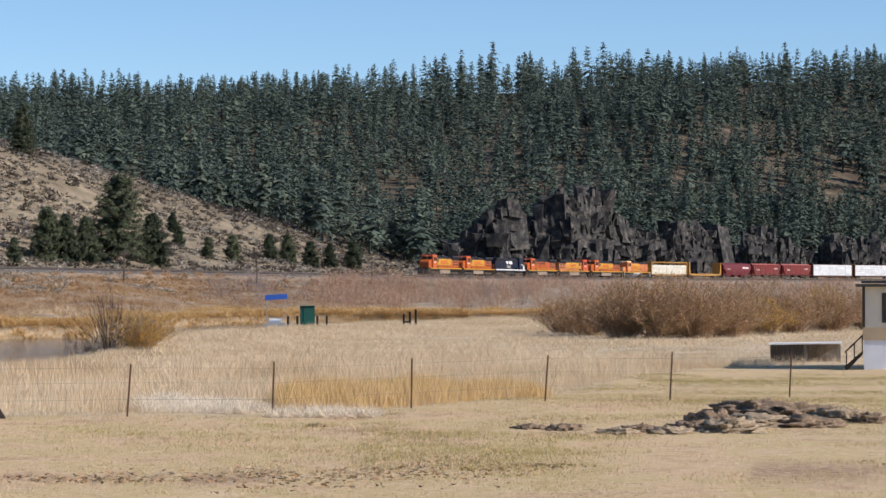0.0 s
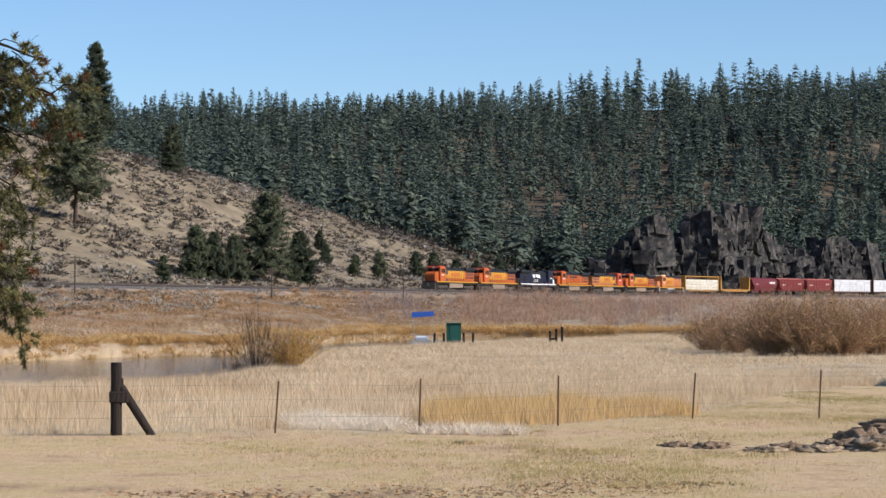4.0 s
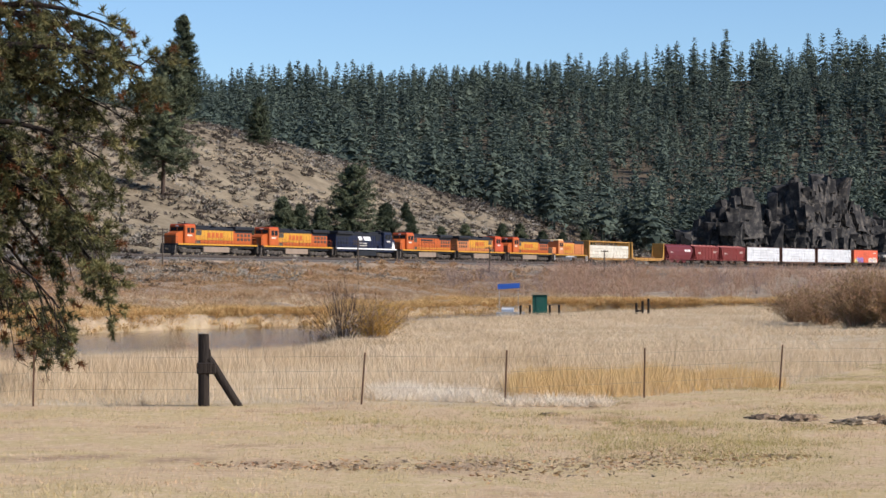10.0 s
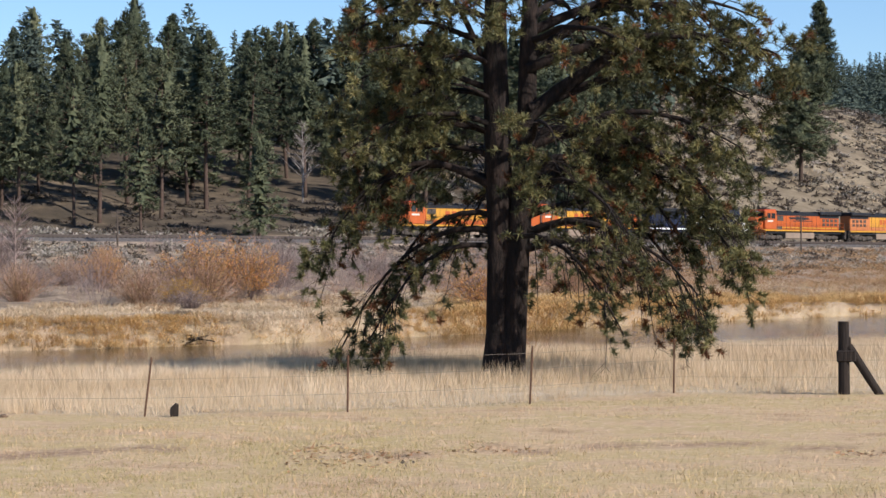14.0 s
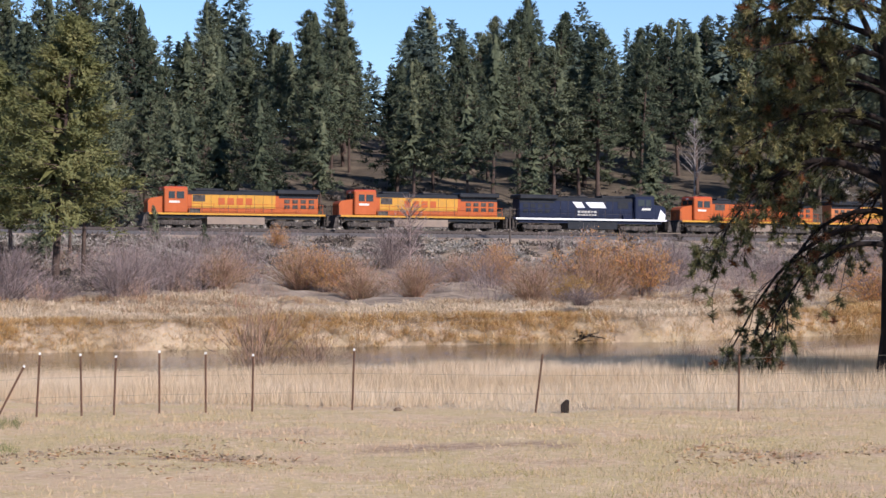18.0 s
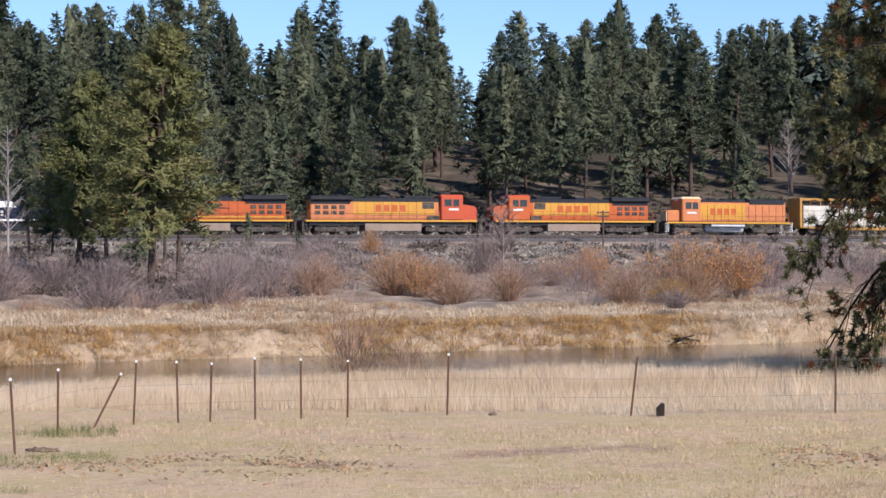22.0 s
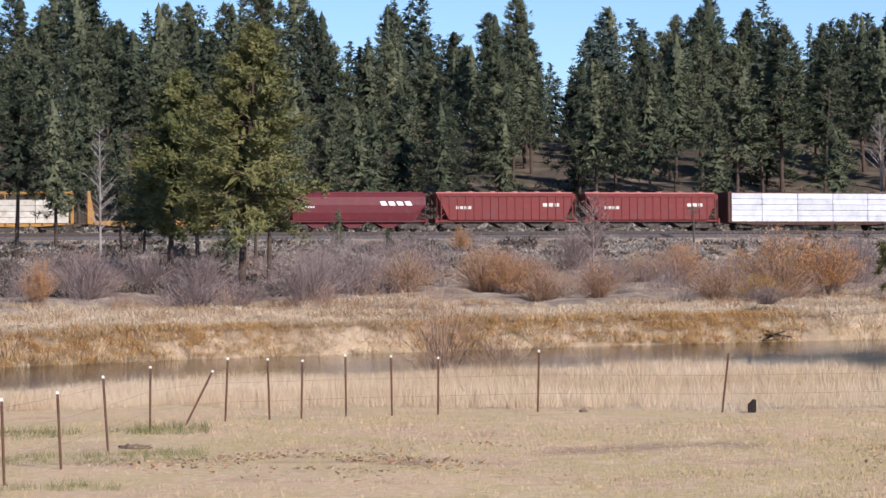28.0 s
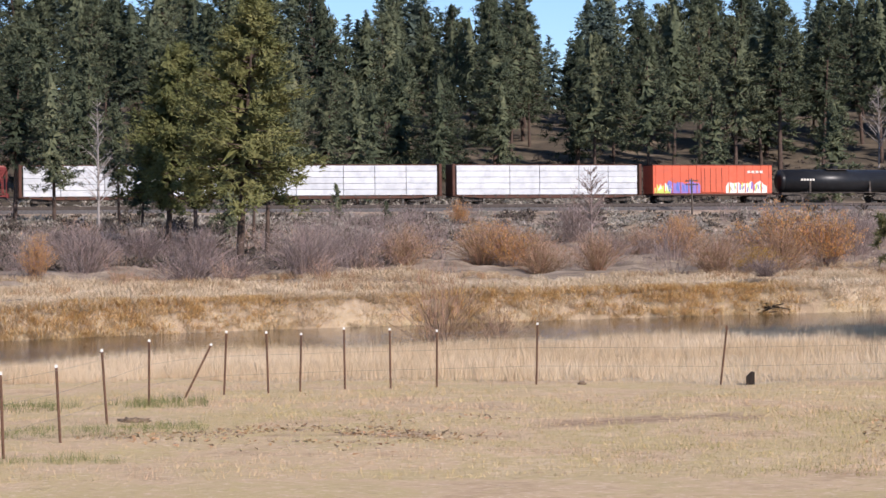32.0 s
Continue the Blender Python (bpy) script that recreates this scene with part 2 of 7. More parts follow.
# thin yellow-green and fine pale grain through the turf
for cs, sc, lo, hi, most in (([(0.46, 0.385, 0.13), (0.54, 0.44, 0.20)], 1.2, 0.56, 0.68, 0.6), ([(0.30, 0.20, 0.12), (0.40, 0.27, 0.16)], 3.0, 0.58, 0.66, 0.55), ([(0.68, 0.52, 0.35), (0.80, 0.64, 0.46)], 7.0, 0.54, 0.66, 0.7)):
    rg = gn.new("ShaderNodeMapRange")
    rg.inputs["From Min"].default_value = lo
    rg.inputs["From Max"].default_value = hi
    rg.inputs["To Max"].default_value = most
    gl(ground_noise(sc * 0.8, 8), rg.inputs[0])
    mx = gn.new("ShaderNodeMix")
    mx.data_type = "RGBA"
    gl(rg.outputs[0], mx.inputs["Factor"])
    gl(gcol, mx.inputs["A"])
    gl(ground_layer(cs, sc * 2), mx.inputs["B"])
    gcol = mx.outputs["Result"]
for attr, cs, sc in (("mud", [(0.20, 0.125, 0.078), (0.37, 0.25, 0.16), (0.58, 0.435, 0.29)], 4.5),
                     ("straw", [(0.32, 0.24, 0.155), (0.50, 0.40, 0.27), (0.62, 0.52, 0.38)], 0.25),
                     ("bank", [(0.16, 0.122, 0.088), (0.30, 0.230, 0.164), (0.48, 0.385, 0.285)], 0.45),
                     ("sage", [(0.12, 0.095, 0.066), (0.225, 0.180, 0.122), (0.32, 0.262, 0.178)], 0.12),
                     ("litter", [(0.055, 0.047, 0.036), (0.105, 0.083, 0.059), (0.20, 0.155, 0.105)], 0.12)):
    at = gn.new("ShaderNodeAttribute")
    at.attribute_name = attr
    mx = gn.new("ShaderNodeMix")
    mx.data_type = "RGBA"
    gl(at.outputs["Fac"], mx.inputs["Factor"])
    gl(gcol, mx.inputs["A"])
    gl(ground_layer(cs, sc), mx.inputs["B"])
    gcol = mx.outputs["Result"]
gb = gn["Principled BSDF"]
gb.inputs["Roughness"].default_value = 0.95
gb.inputs["Specular IOR Level"].default_value = 0.1
gl(gcol, gb.inputs["Base Color"])
gbump = gn.new("ShaderNodeBump")
gbump.inputs["Strength"].default_value = 0.8
gbump.inputs["Distance"].default_value = 0.08
gl(ground_noise(5.0), gbump.inputs["Height"])
gl(gbump.outputs[0], gb.inputs["Normal"])
M["ground"] = mg


# ---- mesh helpers ----
def mesh_of(name, V, F, mat, flat=False):
    """A mesh from arrays: V (n, 3), F (m, 3 or 4)."""
    V, F = np.asarray(V, dtype=np.float32), np.asarray(F, dtype=np.int32)
    me = bpy.data.meshes.new(name)
    k = F.shape[1]
    me.vertices.add(len(V))
    me.vertices.foreach_set("co", V.ravel())
    me.loops.add(F.size)
    me.loops.foreach_set("vertex_index", F.ravel())
    me.polygons.add(len(F))
    me.polygons.foreach_set("loop_start", np.arange(0, F.size, k, dtype=np.int32))
    me.update(calc_edges=True)
    me.validate()
    if flat:
        me.polygons.foreach_set("use_smooth", np.zeros(len(F), dtype=bool))
    if mat:
        me.materials.append(mat)
    return me


def thing(name, label, category, group="", kind="", m=None):
    ob = new(name)
    ob.empty_display_size = 0.3
    if m is not None:
        ob.matrix_basis = m
    return tagged(ob, label, category, group, kind)


def part(name, bm, mat, parent, label="", smooth=False):
    if isinstance(bm, bpy.types.Mesh):
        me = bm
    else:
        me = bpy.data.meshes.new(name)
        bm.to_mesh(me)
        bm.free()
        me.materials.append(mat)
    if smooth:
        me.polygons.foreach_set("use_smooth", np.ones(len(me.polygons), dtype=bool))
    ob = new(name, me)
    ob.parent = parent
    if label:
        ob["label"] = label
    return ob


def box(x0, x1, y0, y1, z0, z1, bev=0.0, bm=None, m=None):
    b = bm or bmesh.new()
    r = bmesh.ops.create_cube(b, size=1.0)
    vs = r["verts"]
    bmesh.ops.scale(b, vec=(x1 - x0, y1 - y0, z1 - z0), verts=vs)
    bmesh.ops.translate(b, vec=((x0 + x1) / 2, (y0 + y1) / 2, (z0 + z1) / 2), verts=vs)
    if bev:
        es = list({e for v in vs for e in v.link_edges})
        r2 = bmesh.ops.bevel(b, geom=es, offset=bev, segments=1, affect="EDGES", profile=0.5)
        vs = list({v for f in r2["faces"] for v in f.verts} | {v for v in vs if v.is_valid})
    if m is not None:
        bmesh.ops.transform(b, matrix=m, verts=vs)
    return b


def tube(p, q, r0, r1=None, n=8, bm=None):
    b = bm or bmesh.new()
    p, q = Vector(p), Vector(q)
    r1 = r0 if r1 is None else r1
    d = q - p
    m = Matrix.Translation((p + q) / 2) @ d.to_track_quat("Z", "Y").to_matrix().to_4x4()
    bmesh.ops.create_cone(b, cap_ends=True, segments=n, radius1=r0, radius2=r1, depth=d.length, matrix=m)
    return b


def prism(outline, y0, y1, bm=None):
    """A solid between y0 and y1 over an outline of (x, z) points."""
    b = bm or bmesh.new()
    lo = [b.verts.new((x, y0, z)) for x, z in outline]
    hi = [b.verts.new((x, y1, z)) for x, z in outline]
    b.faces.new(lo)
    b.faces.new(hi[::-1])
    k = len(outline)
    for i in range(k):
        b.faces.new((lo[(i + 1) % k], lo[i], hi[i], hi[(i + 1) % k]))
    bmesh.ops.recalc_face_normals(b, faces=b.faces)
    return b


def spline(k, v, x):
    """Natural cubic spline through (k, v)."""
    k, v, x = np.asarray(k, float), np.asarray(v, float), np.asarray(x, float)
    n, h = len(k), np.diff(k)
    A, b = np.eye(n), np.zeros(n)
    for i in range(1, n - 1):
        A[i, i - 1:i + 2] = h[i - 1], 2 * (h[i - 1] + h[i]), h[i]
        b[i] = 6 * ((v[i + 1] - v[i]) / h[i] - (v[i] - v[i - 1]) / h[i - 1])
    c = np.linalg.solve(A, b)
    i = np.clip(np.searchsorted(k, x) - 1, 0, n - 2)
    t = x - k[i]
    return v[i] + t * ((v[i + 1] - v[i]) / h[i] - h[i] * (2 * c[i] + c[i + 1]) / 6) + t * t * c[i] / 2 + t ** 3 * (c[i + 1] - c[i]) / (6 * h[i])


def smooth(a, b, x):
    t = np.clip((x - a) / (b - a), 0, 1)
    return t * t * (3 - 2 * t)


def polar(az, r):
    a = np.radians(az)
    return -r * np.sin(a), r * np.cos(a)


# value noise on a lattice, for terrain and scatter
lattice = rng.random((256, 256))


def bumps(x, y, size):
    u, v = np.asarray(x) / size, np.asarray(y) / size
    i, j = np.floor(u).astype(int), np.floor(v).astype(int)
    f, g = u - i, v - j
    f, g = f * f * (3 - 2 * f), g * g * (3 - 2 * g)
    L = lambda a, b: lattice[a % 256, b % 256]
    return ((L(i, j) * (1 - f) + L(i + 1, j) * f) * (1 - g) + (L(i, j + 1) * (1 - f) + L(i + 1, j + 1) * f) * g) * 2 - 1


# ---- the line of the railway ----
TK_AZ = [-13, -9, -5, -2, 1, 4, 7, 10, 13, 17, 21, 25, 29, 33, 37, 41, 46, 52]
TK_R = [864.6, 780.9, 689.0, 608.7, 529.6, 466.6, 419.7, 385.1, 358.9, 332.4, 312.8, 298.3, 287.5, 279.8, 274.6, 271.8, 270.9, 274.3]
ta = np.arange(-13, 52.01, 0.1)
tr = np.exp(spline(TK_AZ, np.log(TK_R), ta))
tx, ty = polar(ta, tr)
e0 = np.array([tx[0] - tx[1], ty[0] - ty[1]])
e0 /= np.hypot(*e0)
e1 = np.array([tx[-1] - tx[-2], ty[-1] - ty[-2]])
e1 /= np.hypot(*e1)
before = np.arange(400, 0, -5.0)
after = np.arange(5, 401, 5.0)
tx = np.concatenate([tx[0] + e0[0] * before, tx, tx[-1] + e1[0] * after])
ty = np.concatenate([ty[0] + e0[1] * before, ty, ty[-1] + e1[1] * after])
ts = np.concatenate([[0], np.cumsum(np.hypot(np.diff(tx), np.diff(ty)))]) - 400.0
taz = np.degrees(np.arctan2(-tx, ty))
trr = np.hypot(tx, ty)
tz = np.interp(taz, [-16, 0, 5, 10, 20, 27, 36, 48, 60], [6.4, 6.62, 6.9, 7.15, 7.6, 7.9, 8.2, 8.6, 8.9])
tface = np.clip(trr * np.gradient(np.radians(taz), ts), 0.2, 1.0)


def on_track(s):
    return np.array([np.interp(s, ts, tx), np.interp(s, ts, ty), np.interp(s, ts, tz)])


RIVER_AZ = [-20, -6, -2, 2, 3.7, 4.6, 6, 7, 8.6, 10, 15, 20, 25, 30, 35, 40, 45, 52, 70]
RIVER_NEAR = [300, 296, 280, 245, 218, 204, 196, 165, 114, 108, 100, 96, 90, 82, 78, 77, 72, 64, 58]
RIVER_FAR = [303, 302, 301, 298, 293, 285, 270, 250, 206, 203, 177, 150, 133, 128, 122, 118, 111, 106, 104]
WATER = -0.6
TOP_AZ = [-18, -10, -5, -1, 1.3, 4, 6.8, 9, 11.6, 14, 17, 20, 24, 30, 60]
TOP_Z = [20, 21, 24, 17, 17.9, 27, 34.5, 41, 45, 46, 42, 37, 33, 30, 30]
RIDGE_AZ = [-20, -10.6, -7, -2.9, 1.1, 3.5, 6.6, 10.6, 16, 24, 60]
RIDGE_R = 1500.0
RIDGE_EL = [0.0885, 0.0900, 0.0900, 0.0880, 0.0856, 0.0832, 0.0800, 0.0780, 0.069, 0.060, 0.056]


def height(x, y):
    """Ground height at a place, and how much of each ground cover grows there."""
    x, y = np.asarray(x, float), np.asarray(y, float)
    r = np.maximum(np.hypot(x, y), 0.1)
    az = np.degrees(np.arctan2(-x, y))
    a = np.clip(az, -18, 60)
    near = np.interp(a, RIVER_AZ, RIVER_NEAR) + 0.8 * bumps(x, y, 9)
    far = np.interp(a, RIVER_AZ, RIVER_FAR) + 0.5 * bumps(x, y, 7) + 0.25 * bumps(x, y, 2.5)
    tr_ = np.interp(a, taz, trr)
    zr = np.interp(a, taz, tz)
    d = (r - tr_) * np.interp(a, taz, tface)
    top = np.interp(a, TOP_AZ, TOP_Z)
    z = 0.10 * bumps(x, y, 14) + 0.05 * bumps(x, y, 3)
    z = z * smooth(20, 40, r)
    # river bed and banks
    z = z + (-1.5 - z) * smooth(near - 1.5, near + 1.5, r)
    foot = zr - 1.6
    u = np.clip((r - far) / np.maximum(tr_ - 12 - far, 1), 0, 1)
    lip = np.interp(a, [0, 10, 19], [0.30, 0.55, 0.90])
    bank = lip + (foot - lip) * u ** 1.55 + (0.35 * bumps(x, y, 11) + 0.30 * bumps(x, y, 3.2) + 0.16 * bumps(x, y, 1.3)) * smooth(0, 0.02, u) * (1 - smooth(0.8, 1, u))
    z = z + (bank - z) * smooth(far - 0.4, far + 0.7, r)
    # railway bed
    z = np.where(r > far + 10, z + (zr - 0.85 - z) * smooth(-7.5, -3.8, d), z)
    # slope behind the railway
    w = np.interp(a, [-5, 0, 8, 20, 30], [90, 120, 135, 140, 150])
    v = np.clip((d - 5) / w, 0, 1)
    rough = 1.6 * bumps(x, y, 31) + 0.8 * bumps(x, y, 9)
    up = zr - 0.85 + (top - zr + 0.85) * (0.55 * v + 0.45 * v * v * (3 - 2 * v)) + rough * smooth(0.03, 0.3, v)
    z = np.where(d > 4, up, z)
    # the far wooded ridge
    ridge = RIDGE_R * np.interp(a, RIDGE_AZ, RIDGE_EL)
    r1 = np.maximum(tr_ + 180, 880)
    hill = top * 0.92 + (ridge - top) * np.clip((r - r1) / (RIDGE_R - r1), 0, 1) ** 0.93 + 6 * bumps(x, y, 120) * smooth(r1, r1 + 250, r)
    z = np.where(r > tr_ + 150, z + (hill - z) * smooth(tr_ + 160, tr_ + 330, r), z)
    behind = smooth(70, 110, az) + smooth(30, 70, -az)
    z = z * (1 - np.clip(behind, 0, 1))
    cover = {}
    edge = np.interp(a, [-18, -9, -6, -2.4, 0.8, 4.1, 7.6, 11.4, 15.4, 18.9, 23.2, 28.2, 32.6, 36, 39, 41.5, 60],
                     [120, 112, 104, 78, 70.0, 65.5, 64.5, 64, 65, 62, 58.8, 58.6, 59.5, 61, 62.5, 63, 60]) + 0.7 * bumps(x, y, 3)
    cover["straw"] = smooth(edge - 0.8, edge + 0.8, r) * (1 - smooth(near - 1, near + 1, r))
    cover["mud"] = smooth(0.15, 0.55, bumps(x, y, 5.0) * 0.5 + bumps(x, y, 1.1) * 0.5 + 0.75 - np.abs(r - 45.3 + 0.05 * (a - 15) - 1.6 * bumps(a, 0 * a, 4)) / 1.3) * (r < 55)
    cover["bank"] = smooth(far - 1, far + 1, r)
    cover["sage"] = np.where(d > 4, 1.0, 0.0) * (1 - smooth(17.5, 20.5, a + 2 * bumps(x, y, 30)))
    cover["litter"] = np.where(d > 14, 1.0, 0.0) * np.maximum(smooth(16.5, 19.5, a + 2 * bumps(x, y, 30)), smooth(tr_ + 175, tr_ + 230, r))
    return z, cover


def z_at(x, y):
    return float(height(np.array([x]), np.array([y]))[0][0])


# ---- ground ----
g_az = np.concatenate([np.arange(-180, -18, 6.0), np.arange(-18, 56, 0.25), np.arange(56, 180, 6.0)])
ga_ = np.clip(g_az, -18, 60)
gnear, gfar, gtk = np.interp(ga_, RIVER_AZ, RIVER_NEAR), np.interp(ga_, RIVER_AZ, RIVER_FAR), np.interp(ga_, taz, trr)


def rows_between(a, b, n, last=False):
    t = np.linspace(0, 1, n + 1)[: n + 1 if last else n]
    return a[None, :] * (1 - t)[:, None] + b[None, :] * t[:, None]


one = np.ones(len(g_az))
R2 = np.concatenate([rows_between(0.02 * one, 34 * one, 8), rows_between(34 * one, gnear - 2.5, 62), rows_between(gnear - 2.5, gnear + 2.5, 12), rows_between(gnear + 2.5, gfar - 1, 10),
                     rows_between(gfar - 1, gfar + 1.6, 16), rows_between(gfar + 1.6, gfar + 26, 30), rows_between(gfar + 26, gtk - 16, 46), rows_between(gtk - 16, gtk + 16, 26), rows_between(gtk + 16, gtk + 340, 76),
                     np.exp(rows_between(np.log(gtk + 340), math.log(4800) * one, 50, True))])
A2 = np.repeat(g_az[None, :], len(R2), 0)
gx, gy = polar(A2, R2)
gz, cover = height(gx.ravel(), gy.ravel())
na, nr = len(g_az), len(R2)
idx = np.arange(na * nr).reshape(nr, na)
nxt = np.roll(idx, -1, axis=1)
quads = np.stack([idx[:-1], idx[1:], nxt[1:], nxt[:-1]], -1).reshape(-1, 4)[:, ::-1]
gm = mesh_of("ground", np.stack([gx.ravel(), gy.ravel(), gz], 1), quads, M["ground"])
for k, w in cover.items():
    gm.attributes.new(k, "FLOAT", "POINT").data.foreach_set("value", np.clip(w, 0, 1).astype(np.float32))
gm.polygons.foreach_set("use_smooth", np.ones(len(gm.polygons), dtype=bool))
ground = tagged(new("ground", gm), "dry autumn valley floor with mown turf, meadow and wooded hills", "ground", kind="structure")

# river
w_az = np.arange(-18, 70, 0.5)
wn_ = np.interp(w_az, RIVER_AZ, RIVER_NEAR) - 4
wf_ = np.interp(w_az, RIVER_AZ, RIVER_FAR) + 4
wr = np.stack([wn_, (wn_ + wf_) / 2, wf_])
wx, wy = polar(w_az[None, :], wr)
wi = np.arange(wr.size).reshape(wr.shape)
wq = np.stack([wi[:-1, :-1], wi[:-1, 1:], wi[1:, 1:], wi[1:, :-1]], -1).reshape(-1, 4)
tagged(new("water", mesh_of("water", np.stack([wx.ravel(), wy.ravel(), np.full(wr.size, WATER)], 1), wq, M["water"])),
       "slow brown river between grassy banks", "river", kind="structure")


def sweep(name, profile, mat, s0=-380, s1=1180, step=4.0, closed=False):
    """A strip along the railway: profile of (sideways, height) points."""
    s = np.arange(s0, s1, step)
    px, py, pz = np.interp(s, ts, tx), np.interp(s, ts, ty), np.interp(s, ts, tz)
    dx, dy = np.gradient(px), np.gradient(py)
    l = np.hypot(dx, dy)
    nx, ny = -dy / l, dx / l
    V = np.stack([np.stack([px + nx * o, py + ny * o, pz + h], 1) for o, h in profile], 1)
    k = len(profile)
    ii = np.arange(len(s) * k).reshape(len(s), k)
    F = np.stack([ii[:-1, :-1], ii[:-1, 1:], ii[1:, 1:], ii[1:, :-1]], -1).reshape(-1, 4)
    return mesh_of(name, V.reshape(-1, 3), F, mat)


tagged(new("railway_bed", sweep("railway_bed", [(4.6, -1.6), (2.6, -0.42), (-2.6, -0.42), (-4.6, -1.6)], M["ballast"])),
       "raised bed of grey ballast stone under the railway", "railway", kind="structure")
for side in (-0.75, 0.75):
    tagged(new("rail", sweep("rail", [(side - 0.07, -0.40), (side - 0.04, -0.02), (side - 0.035, 0), (side + 0.035, 0), (side + 0.04, -0.02), (side + 0.07, -0.40)], M["rail"])),
           "worn steel rail of the railway", "rail", group="rails", kind="structure")
ss = np.arange(-60, 860, 0.62)
cx, cy, cz = np.interp(ss, ts, tx), np.interp(ss, ts, ty), np.interp(ss, ts, tz)
dx, dy = np.gradient(cx), np.gradient(cy)
l = np.hypot(dx, dy)
dx, dy = dx / l, dy / l
corner = [(a * 0.12, b * 1.3, c) for c in (-0.46, -0.30) for a, b in ((-1, -1), (1, -1), (1, 1), (-1, 1))]
V = np.stack([np.stack([cx + dx * u - dy * v, cy + dy * u + dx * v, cz + w], 1) for u, v, w in corner], 1).reshape(-1, 3)
bf = np.array([(4, 5, 6, 7), (0, 1, 5, 4), (1, 2, 6, 5), (2, 3, 7, 6), (3, 0, 4, 7)])
F = (np.arange(len(ss))[:, None, None] * 8 + bf[None]).reshape(-1, 4)
tagged(new("ties", mesh_of("ties", V, F, M["tie"], True)), "dark wooden railway ties in a long row", "ties", kind="stuff")


# ---- plants: templates as arrays ----
def scatter(temps, pos, size, rot, which, tall=None):
    """Many copies of array templates in one pair of arrays. size: (n,) or (n, 3)."""
    Vs, Fs, k0 = [], [], 0
    size = np.asarray(size, float)
    if size.ndim == 1:
        size = np.repeat(size[:, None], 3, 1)
    for k, (v, f) in enumerate(temps):
        sel = np.flatnonzero(which == k)
        if not len(sel):
            continue
        c, s = np.cos(rot[sel])[:, None], np.sin(rot[sel])[:, None]
        p = v[None] * size[sel][:, None, :]
        q = np.stack([p[..., 0] * c - p[..., 1] * s, p[..., 0] * s + p[..., 1] * c, p[..., 2]], -1) + pos[sel][:, None, :]
        Vs.append(q.reshape(-1, 3))
        Fs.append((f[None] + (np.arange(len(sel)) * len(v))[:, None, None] + k0).reshape(-1, f.shape[1]))
        k0 += len(sel) * len(v)
    return np.concatenate(Vs), np.concatenate(Fs)


def stem_arrays(points, radii, n=6):
    """A tapering tube along points, in triangles."""
    P = np.asarray(points, float)
    R = np.asarray(radii, float)
    T = np.gradient(P, axis=0)
    T /= np.linalg.norm(T, axis=1)[:, None] + 1e-9
    ref = np.where(np.abs(T[:, 2:3]) > 0.9, np.array([[1.0, 0, 0]]), np.array([[0, 0, 1.0]]))
    U = np.cross(T, ref)
    U /= np.linalg.norm(U, axis=1)[:, None] + 1e-9
    W = np.cross(T, U)
    an = np.arange(n) * 2 * np.pi / n
    V = P[:, None] + R[:, None, None] * (np.cos(an)[None, :, None] * U[:, None] + np.sin(an)[None, :, None] * W[:, None])
    k = len(P)
    i = np.arange(k * n).reshape(k, n)
    j = np.roll(i, -1, axis=1)
    q = np.stack([i[:-1], j[:-1], j[1:], i[1:]], -1).reshape(-1, 4)
    return V.reshape(-1, 3), np.concatenate([q[:, [0, 1, 2]], q[:, [0, 2, 3]]])


def join(parts):
    Vs, Fs, k = [], [], 0
    for v, f in parts:
        Vs.append(v)
        Fs.append(f + k)
        k += len(v)
    return np.concatenate(Vs), np.concatenate(Fs)


def slivers(base, way, length, width, g):
    """One thin leaf triangle from each base along way."""
    n = len(base)
    way = way / (np.linalg.norm(way, axis=1)[:, None] + 1e-9)
    side = np.cross(way, g.normal(size=(n, 3)))
    side /= np.linalg.norm(side, axis=1)[:, None] + 1e-9
    w = (np.asarray(width) * np.ones(n))[:, None] / 2
    l = (np.asarray(length) * np.ones(n))[:, None]
    V = np.stack([base - side * w, base + side * w, base + way * l], 1).reshape(-1, 3)
    return V, np.arange(3 * n).reshape(n, 3)


def sprays(base, way, facing, length, width):
    """One thin leaf triangle from each base along way, its flat side turned towards facing."""
    n = len(base)
    way = way / (np.linalg.norm(way, axis=1)[:, None] + 1e-9)
    side = np.cross(way, facing)
    side /= np.linalg.norm(side, axis=1)[:, None] + 1e-9
    w = width[:, None] / 2
    V = np.stack([base - side * w, base + side * w, base + way * length[:, None]], 1).reshape(-1, 3)
    return V, np.arange(3 * n).reshape(n, 3)


